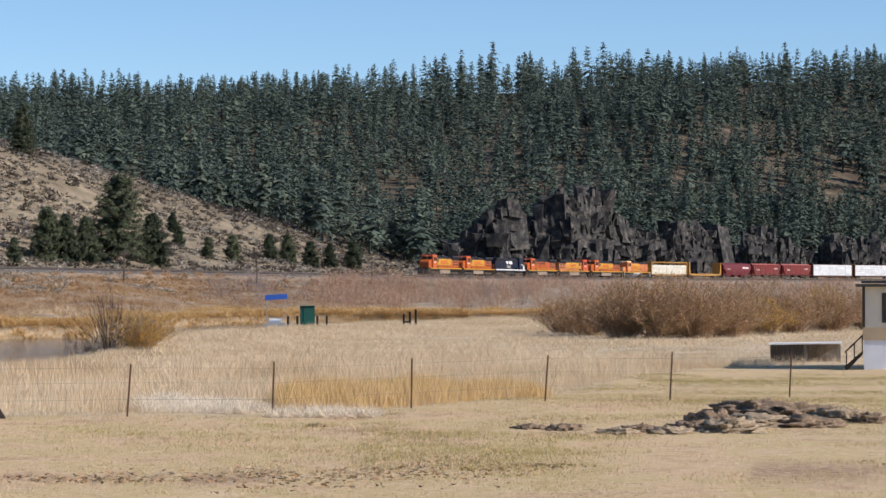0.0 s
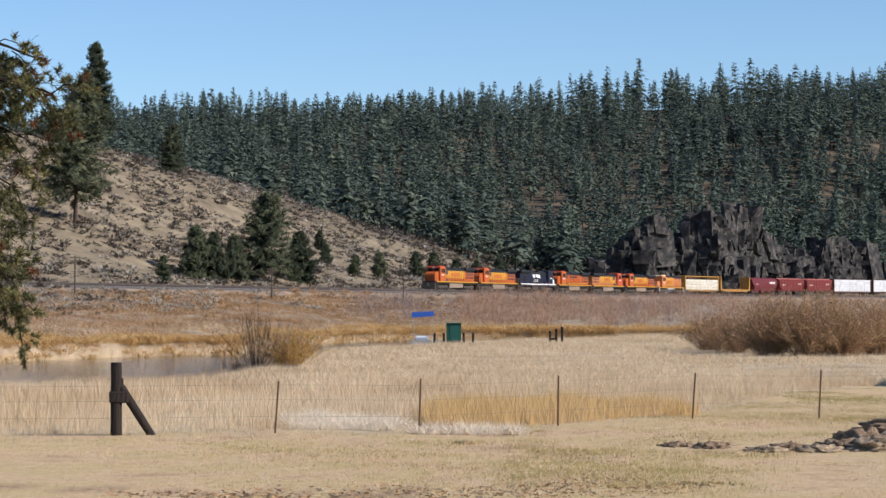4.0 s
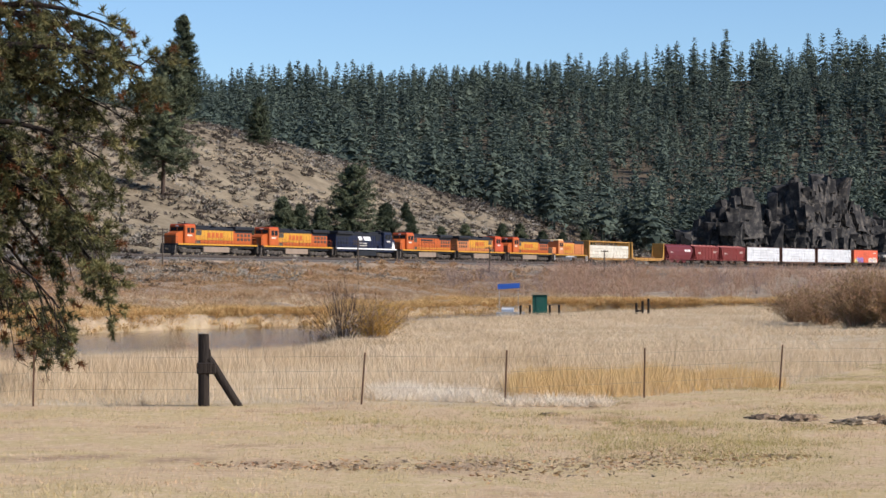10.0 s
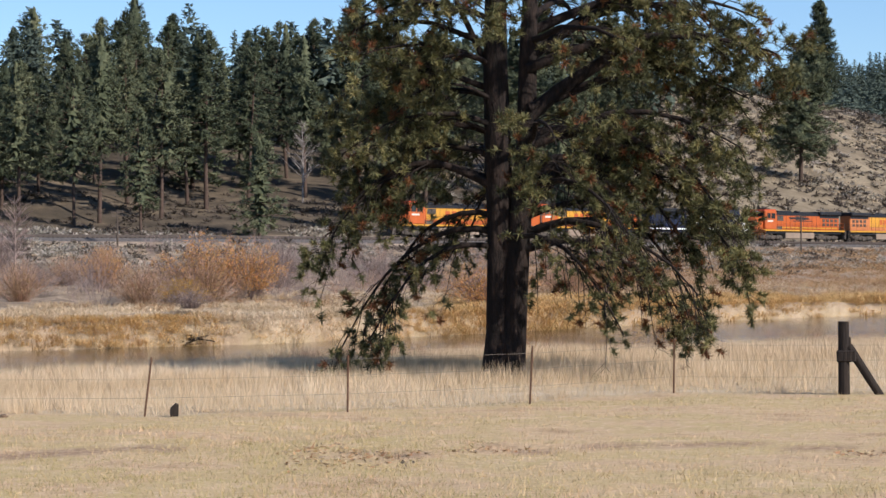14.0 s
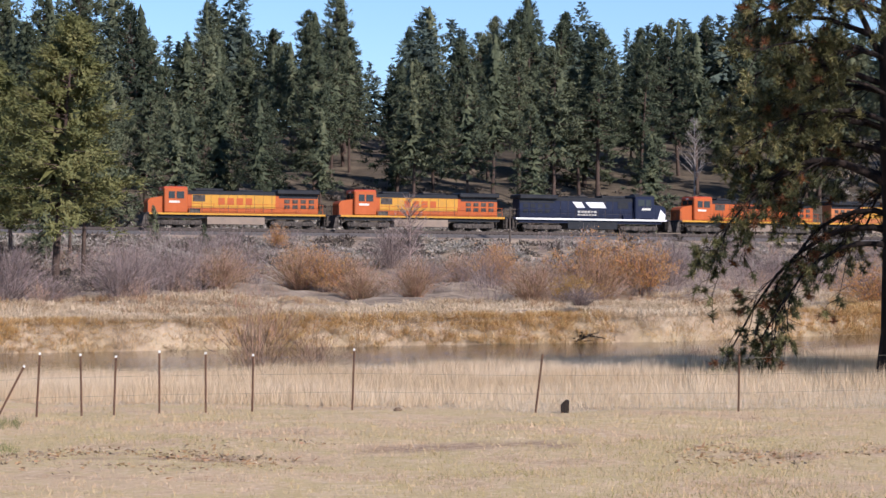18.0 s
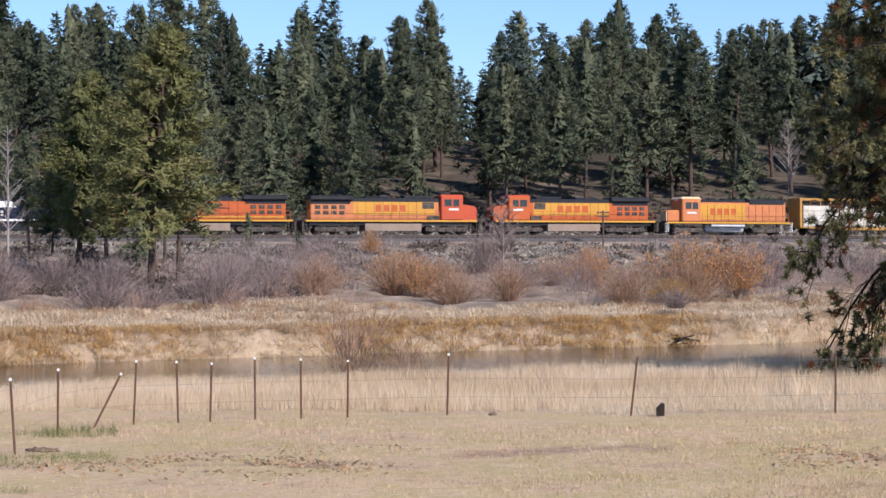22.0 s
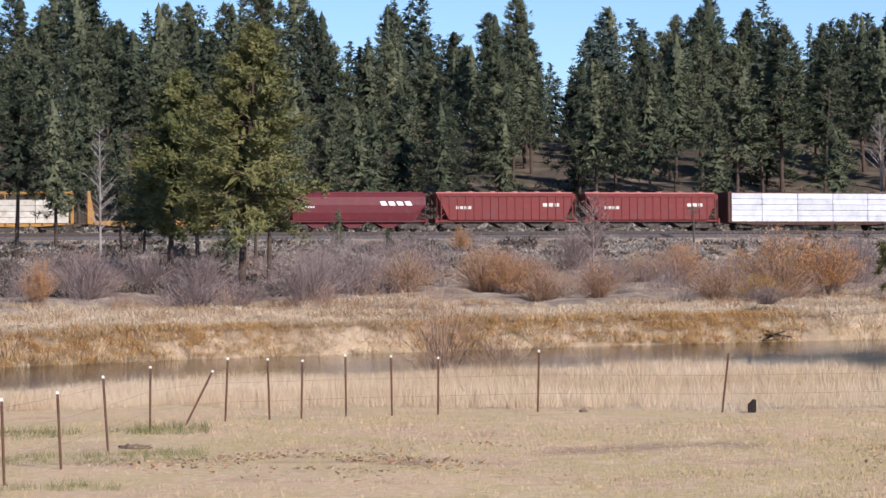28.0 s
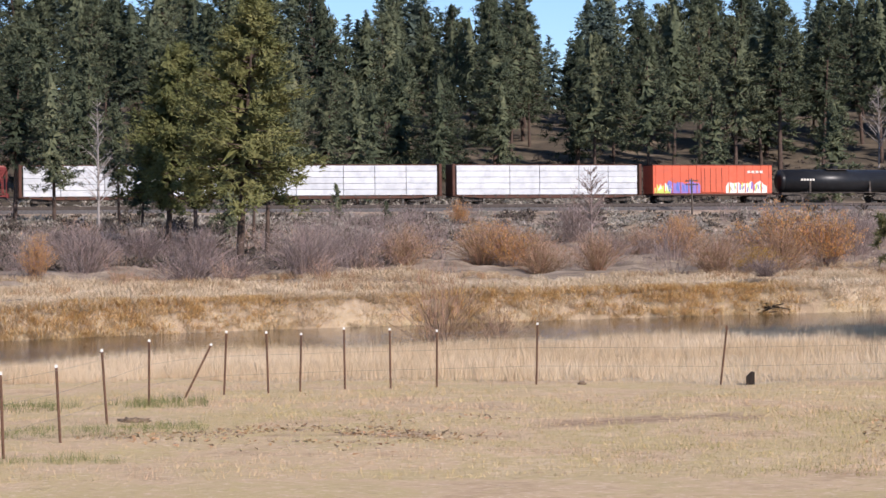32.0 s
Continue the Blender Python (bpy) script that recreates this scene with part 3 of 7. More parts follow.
def skirts(g, z0, z1, r_of, whorls, tips, notch=(0.20, 0.45)):
    """Tier on tier of ragged drooping boughs, each tier a star-shaped cone."""
    out = []
    for i in range(whorls):
        t = 1 - (1 - (i + g.uniform(0.2, 0.8)) / whorls) ** 1.3
        z, r = z0 + (z1 - z0) * t, float(r_of(t))
        a = (np.arange(2 * tips) + g.uniform(-0.3, 0.3, 2 * tips)) * np.pi / tips + g.uniform(0, 6.3)
        out_ = np.arange(2 * tips) % 2 == 0
        rr = r * np.where(out_, g.uniform(0.6, 1.25, 2 * tips), g.uniform(*notch, 2 * tips))
        zz = z + r * np.where(out_, g.normal(-0.22 + 0.5 * t, 0.22, 2 * tips), g.normal(0.05 + 0.3 * t, 0.12, 2 * tips))
        V = np.concatenate([[[g.normal(0, 0.06 * r), g.normal(0, 0.06 * r), z + r * (0.55 + 0.3 * t + 1.7 * t ** 4)]], np.stack([np.cos(a) * rr, np.sin(a) * rr, zz], 1)])
        k = np.arange(2 * tips)
        out.append((V, np.stack([0 * k, k + 1, (k + 1) % (2 * tips) + 1], 1)))
    return join(out)


def far_pine(g, boughs=64, per=3, r0=0.19, leaf=0.056):
    """A conifer of unit height for the woods: a short bare stem, a dark core and drooping boughs of flat sprays."""
    full = g.uniform(0.75, 1.1)
    z0 = g.uniform(0.05, 0.20)
    t = (np.arange(boughs) + g.random(boughs)) / boughs
    z = z0 + (0.965 - z0) * t ** 0.92
    side = 1 + 0.18 * np.sin(g.uniform(0, 6.3) + 9 * t)
    L = r0 * (0.07 + 1.0 * (1 - t) ** full) * (0.62 + 0.38 * np.minimum(1, t / 0.15)) * g.uniform(0.72, 1.12, boughs) * side
    an = np.arange(boughs) * 2.4 + g.normal(0, 0.4, boughs)
    w = np.stack([np.cos(an), np.sin(an), -0.38 + 0.85 * t + g.normal(0, 0.12, boughs)], 1)
    u = np.repeat(np.linspace(0.45, 1.0, per)[None], boughs, 0) + g.normal(0, 0.06, (boughs, per))
    o = np.stack([0 * z, 0 * z, z], 1)
    p = (o[:, None] + w[:, None] * (L[:, None] * u)[..., None]).reshape(-1, 3) + g.normal(0, 0.010, (boughs * per, 3))
    way = 0.9 * np.repeat(w, per, 0) + np.array([0, 0, -0.30]) + g.normal(0, 0.35, (boughs * per, 3))
    size = leaf * g.uniform(0.7, 1.25, boughs * per) * np.repeat(0.45 + 0.55 * (1 - t), per)
    out = np.repeat(np.stack([np.cos(an), np.sin(an), 0.55 + 0 * an], 1), per, 0) + g.normal(0, 0.10, (boughs * per, 3))
    crown = sprays(p - 0.5 * size[:, None] * way / np.linalg.norm(way, axis=1)[:, None], way, out, size * 1.45, size * 0.80)
    core = skirts(g, z0 + 0.03, 0.95, lambda q: r0 * 0.78 * (0.04 + (1 - q) ** full) * (0.6 + 0.4 * min(1.0, q / 0.15)), 7, 4, (0.55, 0.8))
    tip = slivers(np.array([[0, 0, 0.93]]), np.array([[0, 0, 1.0]]), 0.07, 0.012, g)
    return join([crown, core, tip, stem_arrays([(0, 0, 0), (0, 0, z0 + 0.1)], [0.014, 0.011], 3)])


def pine(g, H, base, radius, branches=130, leaf=1.0, tufts=7, gap=0.0, full=0.85, core=0.40):
    """A conifer: trunk and limbs, and a crown of many small sprays. Returns two pairs of arrays."""
    bend = g.normal(0, 0.012, 2)
    zz = np.linspace(0, H, 9)
    tp = np.stack([bend[0] * zz ** 1.3, bend[1] * zz ** 1.3, zz], 1)
    tr0 = 0.011 * H + 0.05
    wood = [stem_arrays(tp, tr0 * (1 - 0.93 * zz / H) + 0.012, 7)]
    ctr, ways = [], []
    for i in range(branches):
        t = (i + g.random()) / branches
        z = base + (H * 0.985 - base) * t
        if gap and g.random() < gap:
            continue
        L = radius * (0.10 + 1.10 * (1 - t) ** full) * (0.70 + 0.30 * min(1, (t + 0.03) / 0.16)) * g.uniform(0.62, 1.12)
        L = max(L * (1 if t < 0.93 else 0.6), 0.25)
        an = g.uniform(0, 2 * np.pi)
        rise = (-0.30 + 0.95 * t) + g.normal(0, 0.14)
        o = np.array([np.interp(z, zz, tp[:, 0]), np.interp(z, zz, tp[:, 1]), z])
        w = np.array([np.cos(an), np.sin(an), rise])
        tip = o + w / np.linalg.norm(w) * L + np.array([0, 0, 0.10 * L])
        mid = (o + tip) / 2 + np.array([0, 0, -0.05 * L])
        if L > 1.6:
            wood.append(stem_arrays([o, mid, tip], [0.012 * L + 0.012, 0.008 * L + 0.008, 0.004], 3))
        k = max(3, int(round(tufts * (0.4 + L / radius))))
        u = g.uniform(0.28, 1.0, k) ** 0.8
        p = o + (tip - o) * u[:, None] + g.normal(0, 0.10 * (0.5 + L * 0.25), (k, 3)) + np.array([0, 0, -0.03 * L])
        ctr.append(p)
        ways.append(np.repeat((w / np.linalg.norm(w))[None], k, 0))
    C, W = np.concatenate(ctr), np.concatenate(ways)
    m = 8
    C = np.repeat(C, m, 0) + g.normal(0, 0.16, (len(C) * m, 3))
    W = np.repeat(W, m, 0) * 0.6 + g.normal(0, 0.7, (len(C), 3)) + np.array([0, 0, 0.18])
    out = C - np.stack([np.interp(C[:, 2], zz, tp[:, 0]), np.interp(C[:, 2], zz, tp[:, 1]), C[:, 2]], 1)
    out /= np.linalg.norm(out, axis=1)[:, None] + 0.3
    out = out + np.array([0, 0, 0.5]) + g.normal(0, 0.24, (len(C), 3))
    crown = sprays(C, W, out, g.uniform(0.45, 1.0, len(C)) * 0.85 * leaf, g.uniform(0.14, 0.28, len(C)) * leaf)
    inner = skirts(g, base + 0.3, H * 0.97, lambda t: core * radius * (0.12 + 1.0 * (1 - t) ** full) * (0.6 + 0.4 * min(1.0, t / 0.15)), int(13 + H * 0.5), 8)
    return join(wood), join([crown, inner])


def shrub(g, n=24, flat=0.7, leaf=1.0):
    """A low round bush of unit width."""
    d = g.normal(size=(n, 3))
    d[:, 2] = np.abs(d[:, 2]) + 0.15
    d /= np.linalg.norm(d, axis=1)[:, None]
    base = d * g.uniform(0.10, 0.36, n)[:, None] * np.array([1, 1, flat])
    return slivers(base, d + g.normal(0, 0.35, (n, 3)), leaf * g.uniform(0.16, 0.32, n), leaf * g.uniform(0.09, 0.16, n), g)


def tuft(g, n=5, lean=0.35, width=0.03, spread=0.12):
    """A tuft of grass of unit height."""
    b = np.zeros((n, 3))
    b[:, :2] = g.normal(0, spread, (n, 2))
    w = np.stack([g.normal(0, lean, n), g.normal(0, lean, n), np.ones(n)], 1)
    return slivers(b, w, g.uniform(0.55, 1.1, n), width, g)


def willow(g, n=150, width=1.0, leafy=0.0, split=False):
    """A many-stemmed bush of unit height: stems and, where leafy, small leaves."""
    stems, leaves = [], []
    for i in range(n):
        an = g.uniform(0, 2 * np.pi)
        o = g.uniform(0, 0.16 * width)
        sp = g.uniform(0.02, 0.62) * width
        h = np.sqrt(max(1 - (sp / (0.72 * width)) ** 2, 0.05)) * g.uniform(0.55, 1.05)
        c, s = np.cos(an), np.sin(an)
        p0 = np.array([c * o, s * o, -0.03])
        p1 = np.array([c * (o + sp * 0.45), s * (o + sp * 0.45), h * 0.55])
        p2 = np.array([c * (o + sp), s * (o + sp), h])
        stems.append((p0, p1, p2))
    S = np.array(stems)
    Vs = []
    for a, b, w in ((0, 1, 0.011), (1, 2, 0.007)):
        d = S[:, b] - S[:, a]
        Vs.append(slivers(S[:, a], d, np.linalg.norm(d, axis=1) * 1.15, w, g))
    m = 7
    u = g.uniform(0.25, 1.0, (n * m, 1))
    rep = np.repeat(S, m, 0)
    p = np.where(u < 0.5, rep[:, 0] + (rep[:, 1] - rep[:, 0]) * u * 2, rep[:, 1] + (rep[:, 2] - rep[:, 1]) * (u * 2 - 1))
    w = (rep[:, 2] - rep[:, 0]) + g.normal(0, 0.38, (n * m, 3))
    Vs.append(slivers(p, w, g.uniform(0.08, 0.22, n * m), 0.006, g))
    wood = (join(Vs[:2]), Vs[2]) if split else join(Vs)
    leaf = None
    if leafy:
        k = int(n * m * leafy)
        pick = g.integers(0, n * m, k)
        leaf = slivers(p[pick] + g.normal(0, 0.03, (k, 3)), g.normal(size=(k, 3)) + np.array([0, 0, 0.6]), g.uniform(0.018, 0.040, k), 0.016, g)
    return wood, leaf


def ring_places(n, az0, az1, r_of0, r_of1, g):
    """Random places between two radii that may depend on the bearing, even by area."""
    az = g.uniform(az0, az1, n)
    a, b = r_of0(az), r_of1(az)
    r = np.sqrt(g.uniform(0, 1, n) * np.maximum(b * b - a * a, 0) + a * a)
    x, y = polar(az, r)
    return x, y, az, r


T_OF = lambda a: np.interp(a, taz, trr)
NEAR_OF = lambda a: np.interp(a, RIVER_AZ, RIVER_NEAR)
FAR_OF = lambda a: np.interp(a, RIVER_AZ, RIVER_FAR)


def stuff(name, label, category, arrays, mat, flat=True):
    return tagged(new(name, mesh_of(name, *arrays, mat, flat)), label, category, kind="stuff")


# ---- far wooded ridge ----
g = np.random.default_rng(11)
far_temps = [far_pine(g) for _ in range(14)]
x, y, az, r = ring_places(4500, -13, 25, lambda a: np.maximum(T_OF(a) + 165, 700 + 0 * a), lambda a: RIDGE_R + 40 + 0 * a, g)
keep = (bumps(x, y, 55) + 0.5 * bumps(x, y, 23) > np.where(az < -3, -0.95, -1.3)) & ((r > 900) | (az < 22))
x, y, r = x[keep], y[keep], r[keep]
z, _ = height(x, y)
h = g.uniform(12, 24, len(x)) * (1 + 0.2 * bumps(x, y, 90)) * np.where(g.random(len(x)) < 0.05, 1.25, 1.0)
wide = h * g.uniform(1.05, 1.5, len(x))
far_forest = scatter(far_temps, np.stack([x, y, z - 0.4], 1), np.stack([wide, wide, h], 1), g.uniform(0, 6.3, len(x)), g.integers(0, 14, len(x)))
stuff("far_forest", "dense dark green pine forest covering the far ridge", "forest", far_forest, M["needle_hazed"])

# ---- wood behind the railway ----
VARIANTS = []
for i, (H, base, rad) in enumerate(((26, 8.5, 4.6), (24, 6.5, 4.9), (27, 10.0, 4.5), (20, 4.0, 4.6), (25, 9.0, 4.1), (17, 1.5, 4.4), (23, 7.5, 5.0), (13, 0.7, 3.2), (28, 11.0, 4.8), (22, 5.0, 4.3))):
    (wv, wf), (cv, cf) = pine(np.random.default_rng(100 + i), H, base, rad, branches=int(4.6 * H), tufts=5, leaf=1.0, full=0.62, core=0.5)
    VARIANTS.append((H, mesh_of("trunk", wv, wf, M["bark_far"]), mesh_of("crown", cv, cf, M["needle"])))
BRIGHT = []
for i, (H, base, rad) in enumerate(((21, 6.2, 5.0), (19, 5.2, 4.6))):
    (wv, wf), (cv, cf) = pine(np.random.default_rng(140 + i), H, base, rad, branches=190, tufts=13, leaf=0.70, full=0.80, core=0.45)
    BRIGHT.append((H, mesh_of("trunk", wv, wf, M["bark_far"]), mesh_of("crown", cv, cf, M["needle_bright"])))


DENSE = []
for i, (H, base, rad) in enumerate(((22, 4.5, 4.6), (16, 1.6, 5.0), (9, 0.4, 3.0))):
    (wv, wf), (cv, cf) = pine(np.random.default_rng(160 + i), H, base, rad, branches=int(110 + 5 * H), tufts=13, leaf=0.7, full=0.66, core=0.5)
    DENSE.append((H, mesh_of("trunk", wv, wf, M["bark_far"]), mesh_of("crown", cv, cf, M["needle"])))


def plant_pine(x, y, H, variant, g, label, group, stretch=1.0, sink=0.3):
    h0, trunk, crown = variant
    k = H / h0
    ob = thing("pine_tree", label, "tree", group)
    ob.matrix_basis = pose(x, y, z_at(x, y) - sink, g.normal(0, 1.2), g.normal(0, 1.2), g.uniform(0, 360)) @ Matrix.Diagonal((k * stretch, k * stretch, k, 1))
    part("trunk", trunk, None, ob)
    part("crown", crown, None, ob)
    return ob


g = np.random.default_rng(21)
spots = []
tries = 0
while len(spots) < 205 and tries < 6000:
    tries += 1
    a = g.uniform(16.5, 51)
    d = 15 + 150 * g.random() ** 1.25
    if d < 27 and g.random() < 0.6:
        continue
    rr = float(T_OF(a)) + d
    px, py = polar(a, rr)
    if any((px - q[0]) ** 2 + (py - q[1]) ** 2 < (6.0 if d < 70 else 6.6) ** 2 for q in spots):
        continue
    spots.append((px, py, d))
def in_clearing(x, y, d):
    a = math.degrees(math.atan2(-x, y))
    return abs(a - 24.3) < 0.9 and d < 60 or abs(a - 26.85) < 0.8 and d < 50


for px, py, d in spots:
    if in_clearing(px, py, d):
        continue
    k = int(g.choice([0, 1, 2, 3, 4, 5, 6, 8, 9])) if d > 35 else int(g.choice([1, 3, 5, 9, 6]))
    H = VARIANTS[k][0] * g.uniform(0.66, 1.04)
    plant_pine(px, py, H, VARIANTS[k], g, "tall dark green pine in the wood behind the railway", "pines behind the railway", g.uniform(0.85, 1.15))

# the depth of the wood
g = np.random.default_rng(23)
deep_temps = [far_pine(g, 90, 5, 0.19, 0.055) for _ in range(10)]
x, y, az, r = ring_places(500, 15, 53, lambda a: T_OF(a) + 115, lambda a: T_OF(a) + 330, g)
z, _ = height(x, y)
h = g.uniform(14, 25, len(x))
w = h * g.uniform(0.85, 1.15, len(x))
stuff("deep_wood", "dense dark pines deeper in the wood", "trees", scatter(deep_temps, np.stack([x, y, z - 0.3], 1), np.stack([w, w, h], 1), g.uniform(0, 6.3, len(x)), g.integers(0, 10, len(x))), M["needle_hazed"])

# single pines on and below the sage hill: x, y, height, variant, width
HILL_PINES = [(-95.4, 436.3, 27.0, 6, 1.2), (-117, 560, 26.0, 4, 0.9), (-101, 568, 12.0, 5, 1.0), (-70.1, 418.7, 9.4, 7, 1.0), (-67.0, 421.6, 8.6, 5, 1.0),
              (-64.2, 428.6, 8.4, 7, 0.9), (-60.6, 438.3, 16.6, 6, 1.25), (-55.6, 455.1, 9.9, 3, 1.0), (-73.0, 403.5, 4.4, 7, 1.0)]
FOOT_PINES = [(-46.0, 520, 5.6, 7, 1.1), (-40.0, 548, 6.2, 5, 1.0), (-36.0, 552, 6.8, 7, 1.0), (-31.0, 556, 6.2, 5, 1.1), (-27.0, 566, 6.0, 7, 1.0), (-22.0, 585, 7.6, 5, 1.1),
              (-50, 505, 4.6, 7, 1.1), (-58, 520, 5.0, 7, 1.0), (-62, 545, 4.6, 5, 1.1)]
g = np.random.default_rng(31)
for px, py, H, k, w in HILL_PINES + FOOT_PINES:
    plant_pine(px, py, H, DENSE[0 if H > 18 else 1 if H > 11 else 2], g, "dark green pine standing alone on the sagebrush slope", "pines on the sage hill", w)
RIVER_PINES = [(-114.2, 137.9, 20.6, 0, 1.15), (-128.8, 146.4, 17.2, 1, 1.15)]
for px, py, H, k, w in RIVER_PINES:
    plant_pine(px, py, H, BRIGHT[k], g, "yellow-green pine with a forked trunk on the river bank", "pines on the river bank", w)
for px, py, H, k, w in ((-118.5, 146.5, 15.5, 4, 1.0), (-137.3, 164.4, 9.0, 5, 0.9), (-173.7, 179.8, 16.0, 1, 1.0), (-158.7, 176.6, 12.0, 3, 1.0), (-180.1, 180.5, 19.5, 0, 1.0),
                        (-165.8, 181.1, 13.0, 4, 1.0), (-147.9, 172.2, 17.4, 2, 0.95), (-186, 176, 20, 6, 1.0), (-139, 170, 15.0, 4, 0.9), (-154.4, 202.9, 4.2, 7, 0.8), (-144.0, 197.6, 2.8, 7, 0.9)):
    plant_pine(px, py, H, VARIANTS[k], g, "dark green pine between the river and the railway", "pines below the railway", w)
for px, py, H, k, w in ((-166.7, 328.1, 18.5, 5, 1.5), (-161.6, 339.5, 14.0, 5, 1.1), (-177.8, 300.9, 17.5, 3, 1.0), (-134.0, 283, 13.5, 5, 1.2)):
    plant_pine(px, py, H, VARIANTS[k], g, "broad dark fir at the edge of the wood", "firs at the edge of the wood", w)

# pines on the rocky slope
g = np.random.default_rng(33)
spots = []
for _ in range(900):
    a = g.uniform(-12, -0.3)
    rr = float(T_OF(a)) + g.uniform(62, 230)
    px, py = polar(a, rr)
    if all((px - q[0]) ** 2 + (py - q[1]) ** 2 > 100 for q in spots):
        spots.append((px, py))
    if len(spots) >= 150:
        break
P = np.array(spots)
z, _ = height(P[:, 0], P[:, 1])
h = g.uniform(11, 26, len(P))
w = h * g.uniform(0.9, 1.3, len(P))
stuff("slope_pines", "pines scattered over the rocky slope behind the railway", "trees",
      scatter(deep_temps, np.stack([P[:, 0], P[:, 1], z - 0.4], 1), np.stack([w, w, h], 1), g.uniform(0, 6.3, len(P)), g.integers(0, 10, len(P))), M["needle_hazed"])

# ---- basalt outcrop: a faceted cliff of broken columns ----
def crag(az0, az1, foot_az, foot_d, crest_az, crest_z, width, seed, lean=5.0):
    """A cliff face in columns and ledges that stand uneven, with a shelf behind the crest that runs into the slope."""
    g = np.random.default_rng(seed)
    h1, h2 = g.random((512, 64)), g.random((512, 64))
    r_mid = float(T_OF((az0 + az1) / 2))
    n = int(math.radians(az1 - az0) * r_mid / (width / 3))
    az = np.linspace(az0, az1, n)
    arc = np.radians(az - az0) * r_mid
    cuts = np.cumsum(g.uniform(0.5, 1.6, 512) * width)
    col = np.searchsorted(cuts, arc)
    big = np.searchsorted(np.cumsum(g.uniform(0.6, 1.5, 512) * width * 3.6), arc)
    d0 = T_OF(az) + np.interp(az, foot_az, foot_d)
    fx, fy = polar(az, d0)
    z0 = height(fx, fy)[0] - 1.5
    crest = np.interp(az, crest_az, crest_z) + 2.0 * (h1[col, 0] - 0.5) + 2.6 * (h2[big, 0] - 0.5)
    m = 30
    rows = []
    for k in range(m + 1):
        v = k / m
        z = z0 + (crest - z0) * v
        lay = (np.floor(z / (2.2 + 1.8 * h1[col, 1]) + 3 * h2[col, 2]).astype(int)) % 60
        blay = (np.floor(z / 6.5 + 2 * h1[big, 3]).astype(int)) % 60
        push = 0.8 * (h1[col, lay] - 0.5) + 3.0 * (h2[big, blay] - 0.5)
        r = d0 + lean * v + push + 2.0 * bumps(arc, z, 4.0) * 0.4
        x, y = polar(az, r)
        rows.append(np.stack([x, y, z + 0.25 * bumps(arc * 3, z * 3 + k, 1.0)], 1))
    for back, drop in ((3, 0.4), (7, 1.2), (14, 3.0), (26, 9.0), (40, 20.0)):
        x, y = polar(az, d0 + lean + back + 1.5 * bumps(arc, arc * 0 + back, 3.0))
        zz = np.maximum(crest - drop + 0.8 * bumps(x, y, 3.5), z0)
        if drop > 8:
            zz = np.minimum(zz, height(x, y)[0] - 1.0)
        rows.append(np.stack([x, y, zz], 1))
    V = np.concatenate(rows)
    ii = np.arange(len(rows) * n).reshape(len(rows), n)
    F = np.stack([ii[:-1, :-1], ii[1:, :-1], ii[1:, 1:], ii[:-1, 1:]], -1).reshape(-1, 4)
    # angular blocks that stand out of the face and crown its edge
    grid = np.stack(rows[:m + 3])
    k = int(n * 5)
    at = np.minimum(m + 2, (g.random(k) ** 0.8 * (m + 3)).astype(int))
    c = grid[at, g.integers(0, n, k)] + g.normal(0, 0.3, (k, 3))
    half = np.stack([g.uniform(0.4, 1.5, k), g.uniform(0.4, 1.5, k), g.uniform(0.5, 2.2, k)], 1) * np.exp(g.normal(-0.1, 0.45, k))[:, None]
    sign = np.array([(a, b, d) for d in (-1, 1) for a, b in ((-1, -1), (1, -1), (1, 1), (-1, 1))], float)
    p = sign[None] * half[:, None] * g.uniform(0.45, 1.15, (k, 8, 1))
    yaw = g.uniform(0, 6.3, k)[:, None]
    lx, ly = g.normal(0, 0.15, (2, k, 1))
    q = np.stack([p[..., 0] * np.cos(yaw) - p[..., 1] * np.sin(yaw) + lx * p[..., 2], p[..., 0] * np.sin(yaw) + p[..., 1] * np.cos(yaw) + ly * p[..., 2], p[..., 2]], -1) + c[:, None]
    faces = np.array([(4, 5, 6, 7), (3, 2, 1, 0), (0, 1, 5, 4), (1, 2, 6, 5), (2, 3, 7, 6), (3, 0, 4, 7)])
    return join([(V, F), (q.reshape(-1, 3), (np.arange(k)[:, None, None] * 8 + faces[None]).reshape(-1, 4))])


V, F = crag(-5.3, 0.4, [-5.3, -4.4, -3.5, -3.1, -2.2, -1.7, -1.4, -0.6, 0.4], [24, 18, 12, 16, 40, 44, 38, 62, 80],
            [-5.3, -4.7, -4.4, -4.07, -3.8, -3.33, -2.86, -2.3, -1.81, -1.5, -0.9, -0.4, 0.4], [15, 20, 22, 25, 28.5, 30, 29, 25, 20, 25, 20, 14, 7], 1.5, 41)
tagged(new("rock_outcrop", mesh_of("rock_outcrop", V, F, M["rock"], True)), "dark broken basalt outcrop behind the railway", "rock", kind="structure")
V, F = crag(-13.0, -5.0, [-13, -11.8, -11, -10.2, -9.4, -8.9, -8.2, -7.4, -6.8, -6.2, -5.6, -5.0], [44, 34, 46, 34, 34, 48, 34, 36, 48, 32, 30, 36],
            [-13, -11.8, -11, -10.2, -9.4, -8.9, -8.2, -7.4, -6.8, -6.2, -5.6, -5.0], [18, 21, 13, 20, 21, 12, 20, 21, 13, 22, 23, 19], 1.5, 42)
tagged(new("rock_ledge", mesh_of("rock_ledge", V, F, M["rock"], True)), "low dark rock ledge along the slope behind the railway", "rock", kind="structure")

# ---- sagebrush ----
g = np.random.default_rng(51)
shrubs = [shrub(g) for _ in range(8)]
fine_shrubs = [shrub(g, 64, 0.75, 0.6) for _ in range(6)]


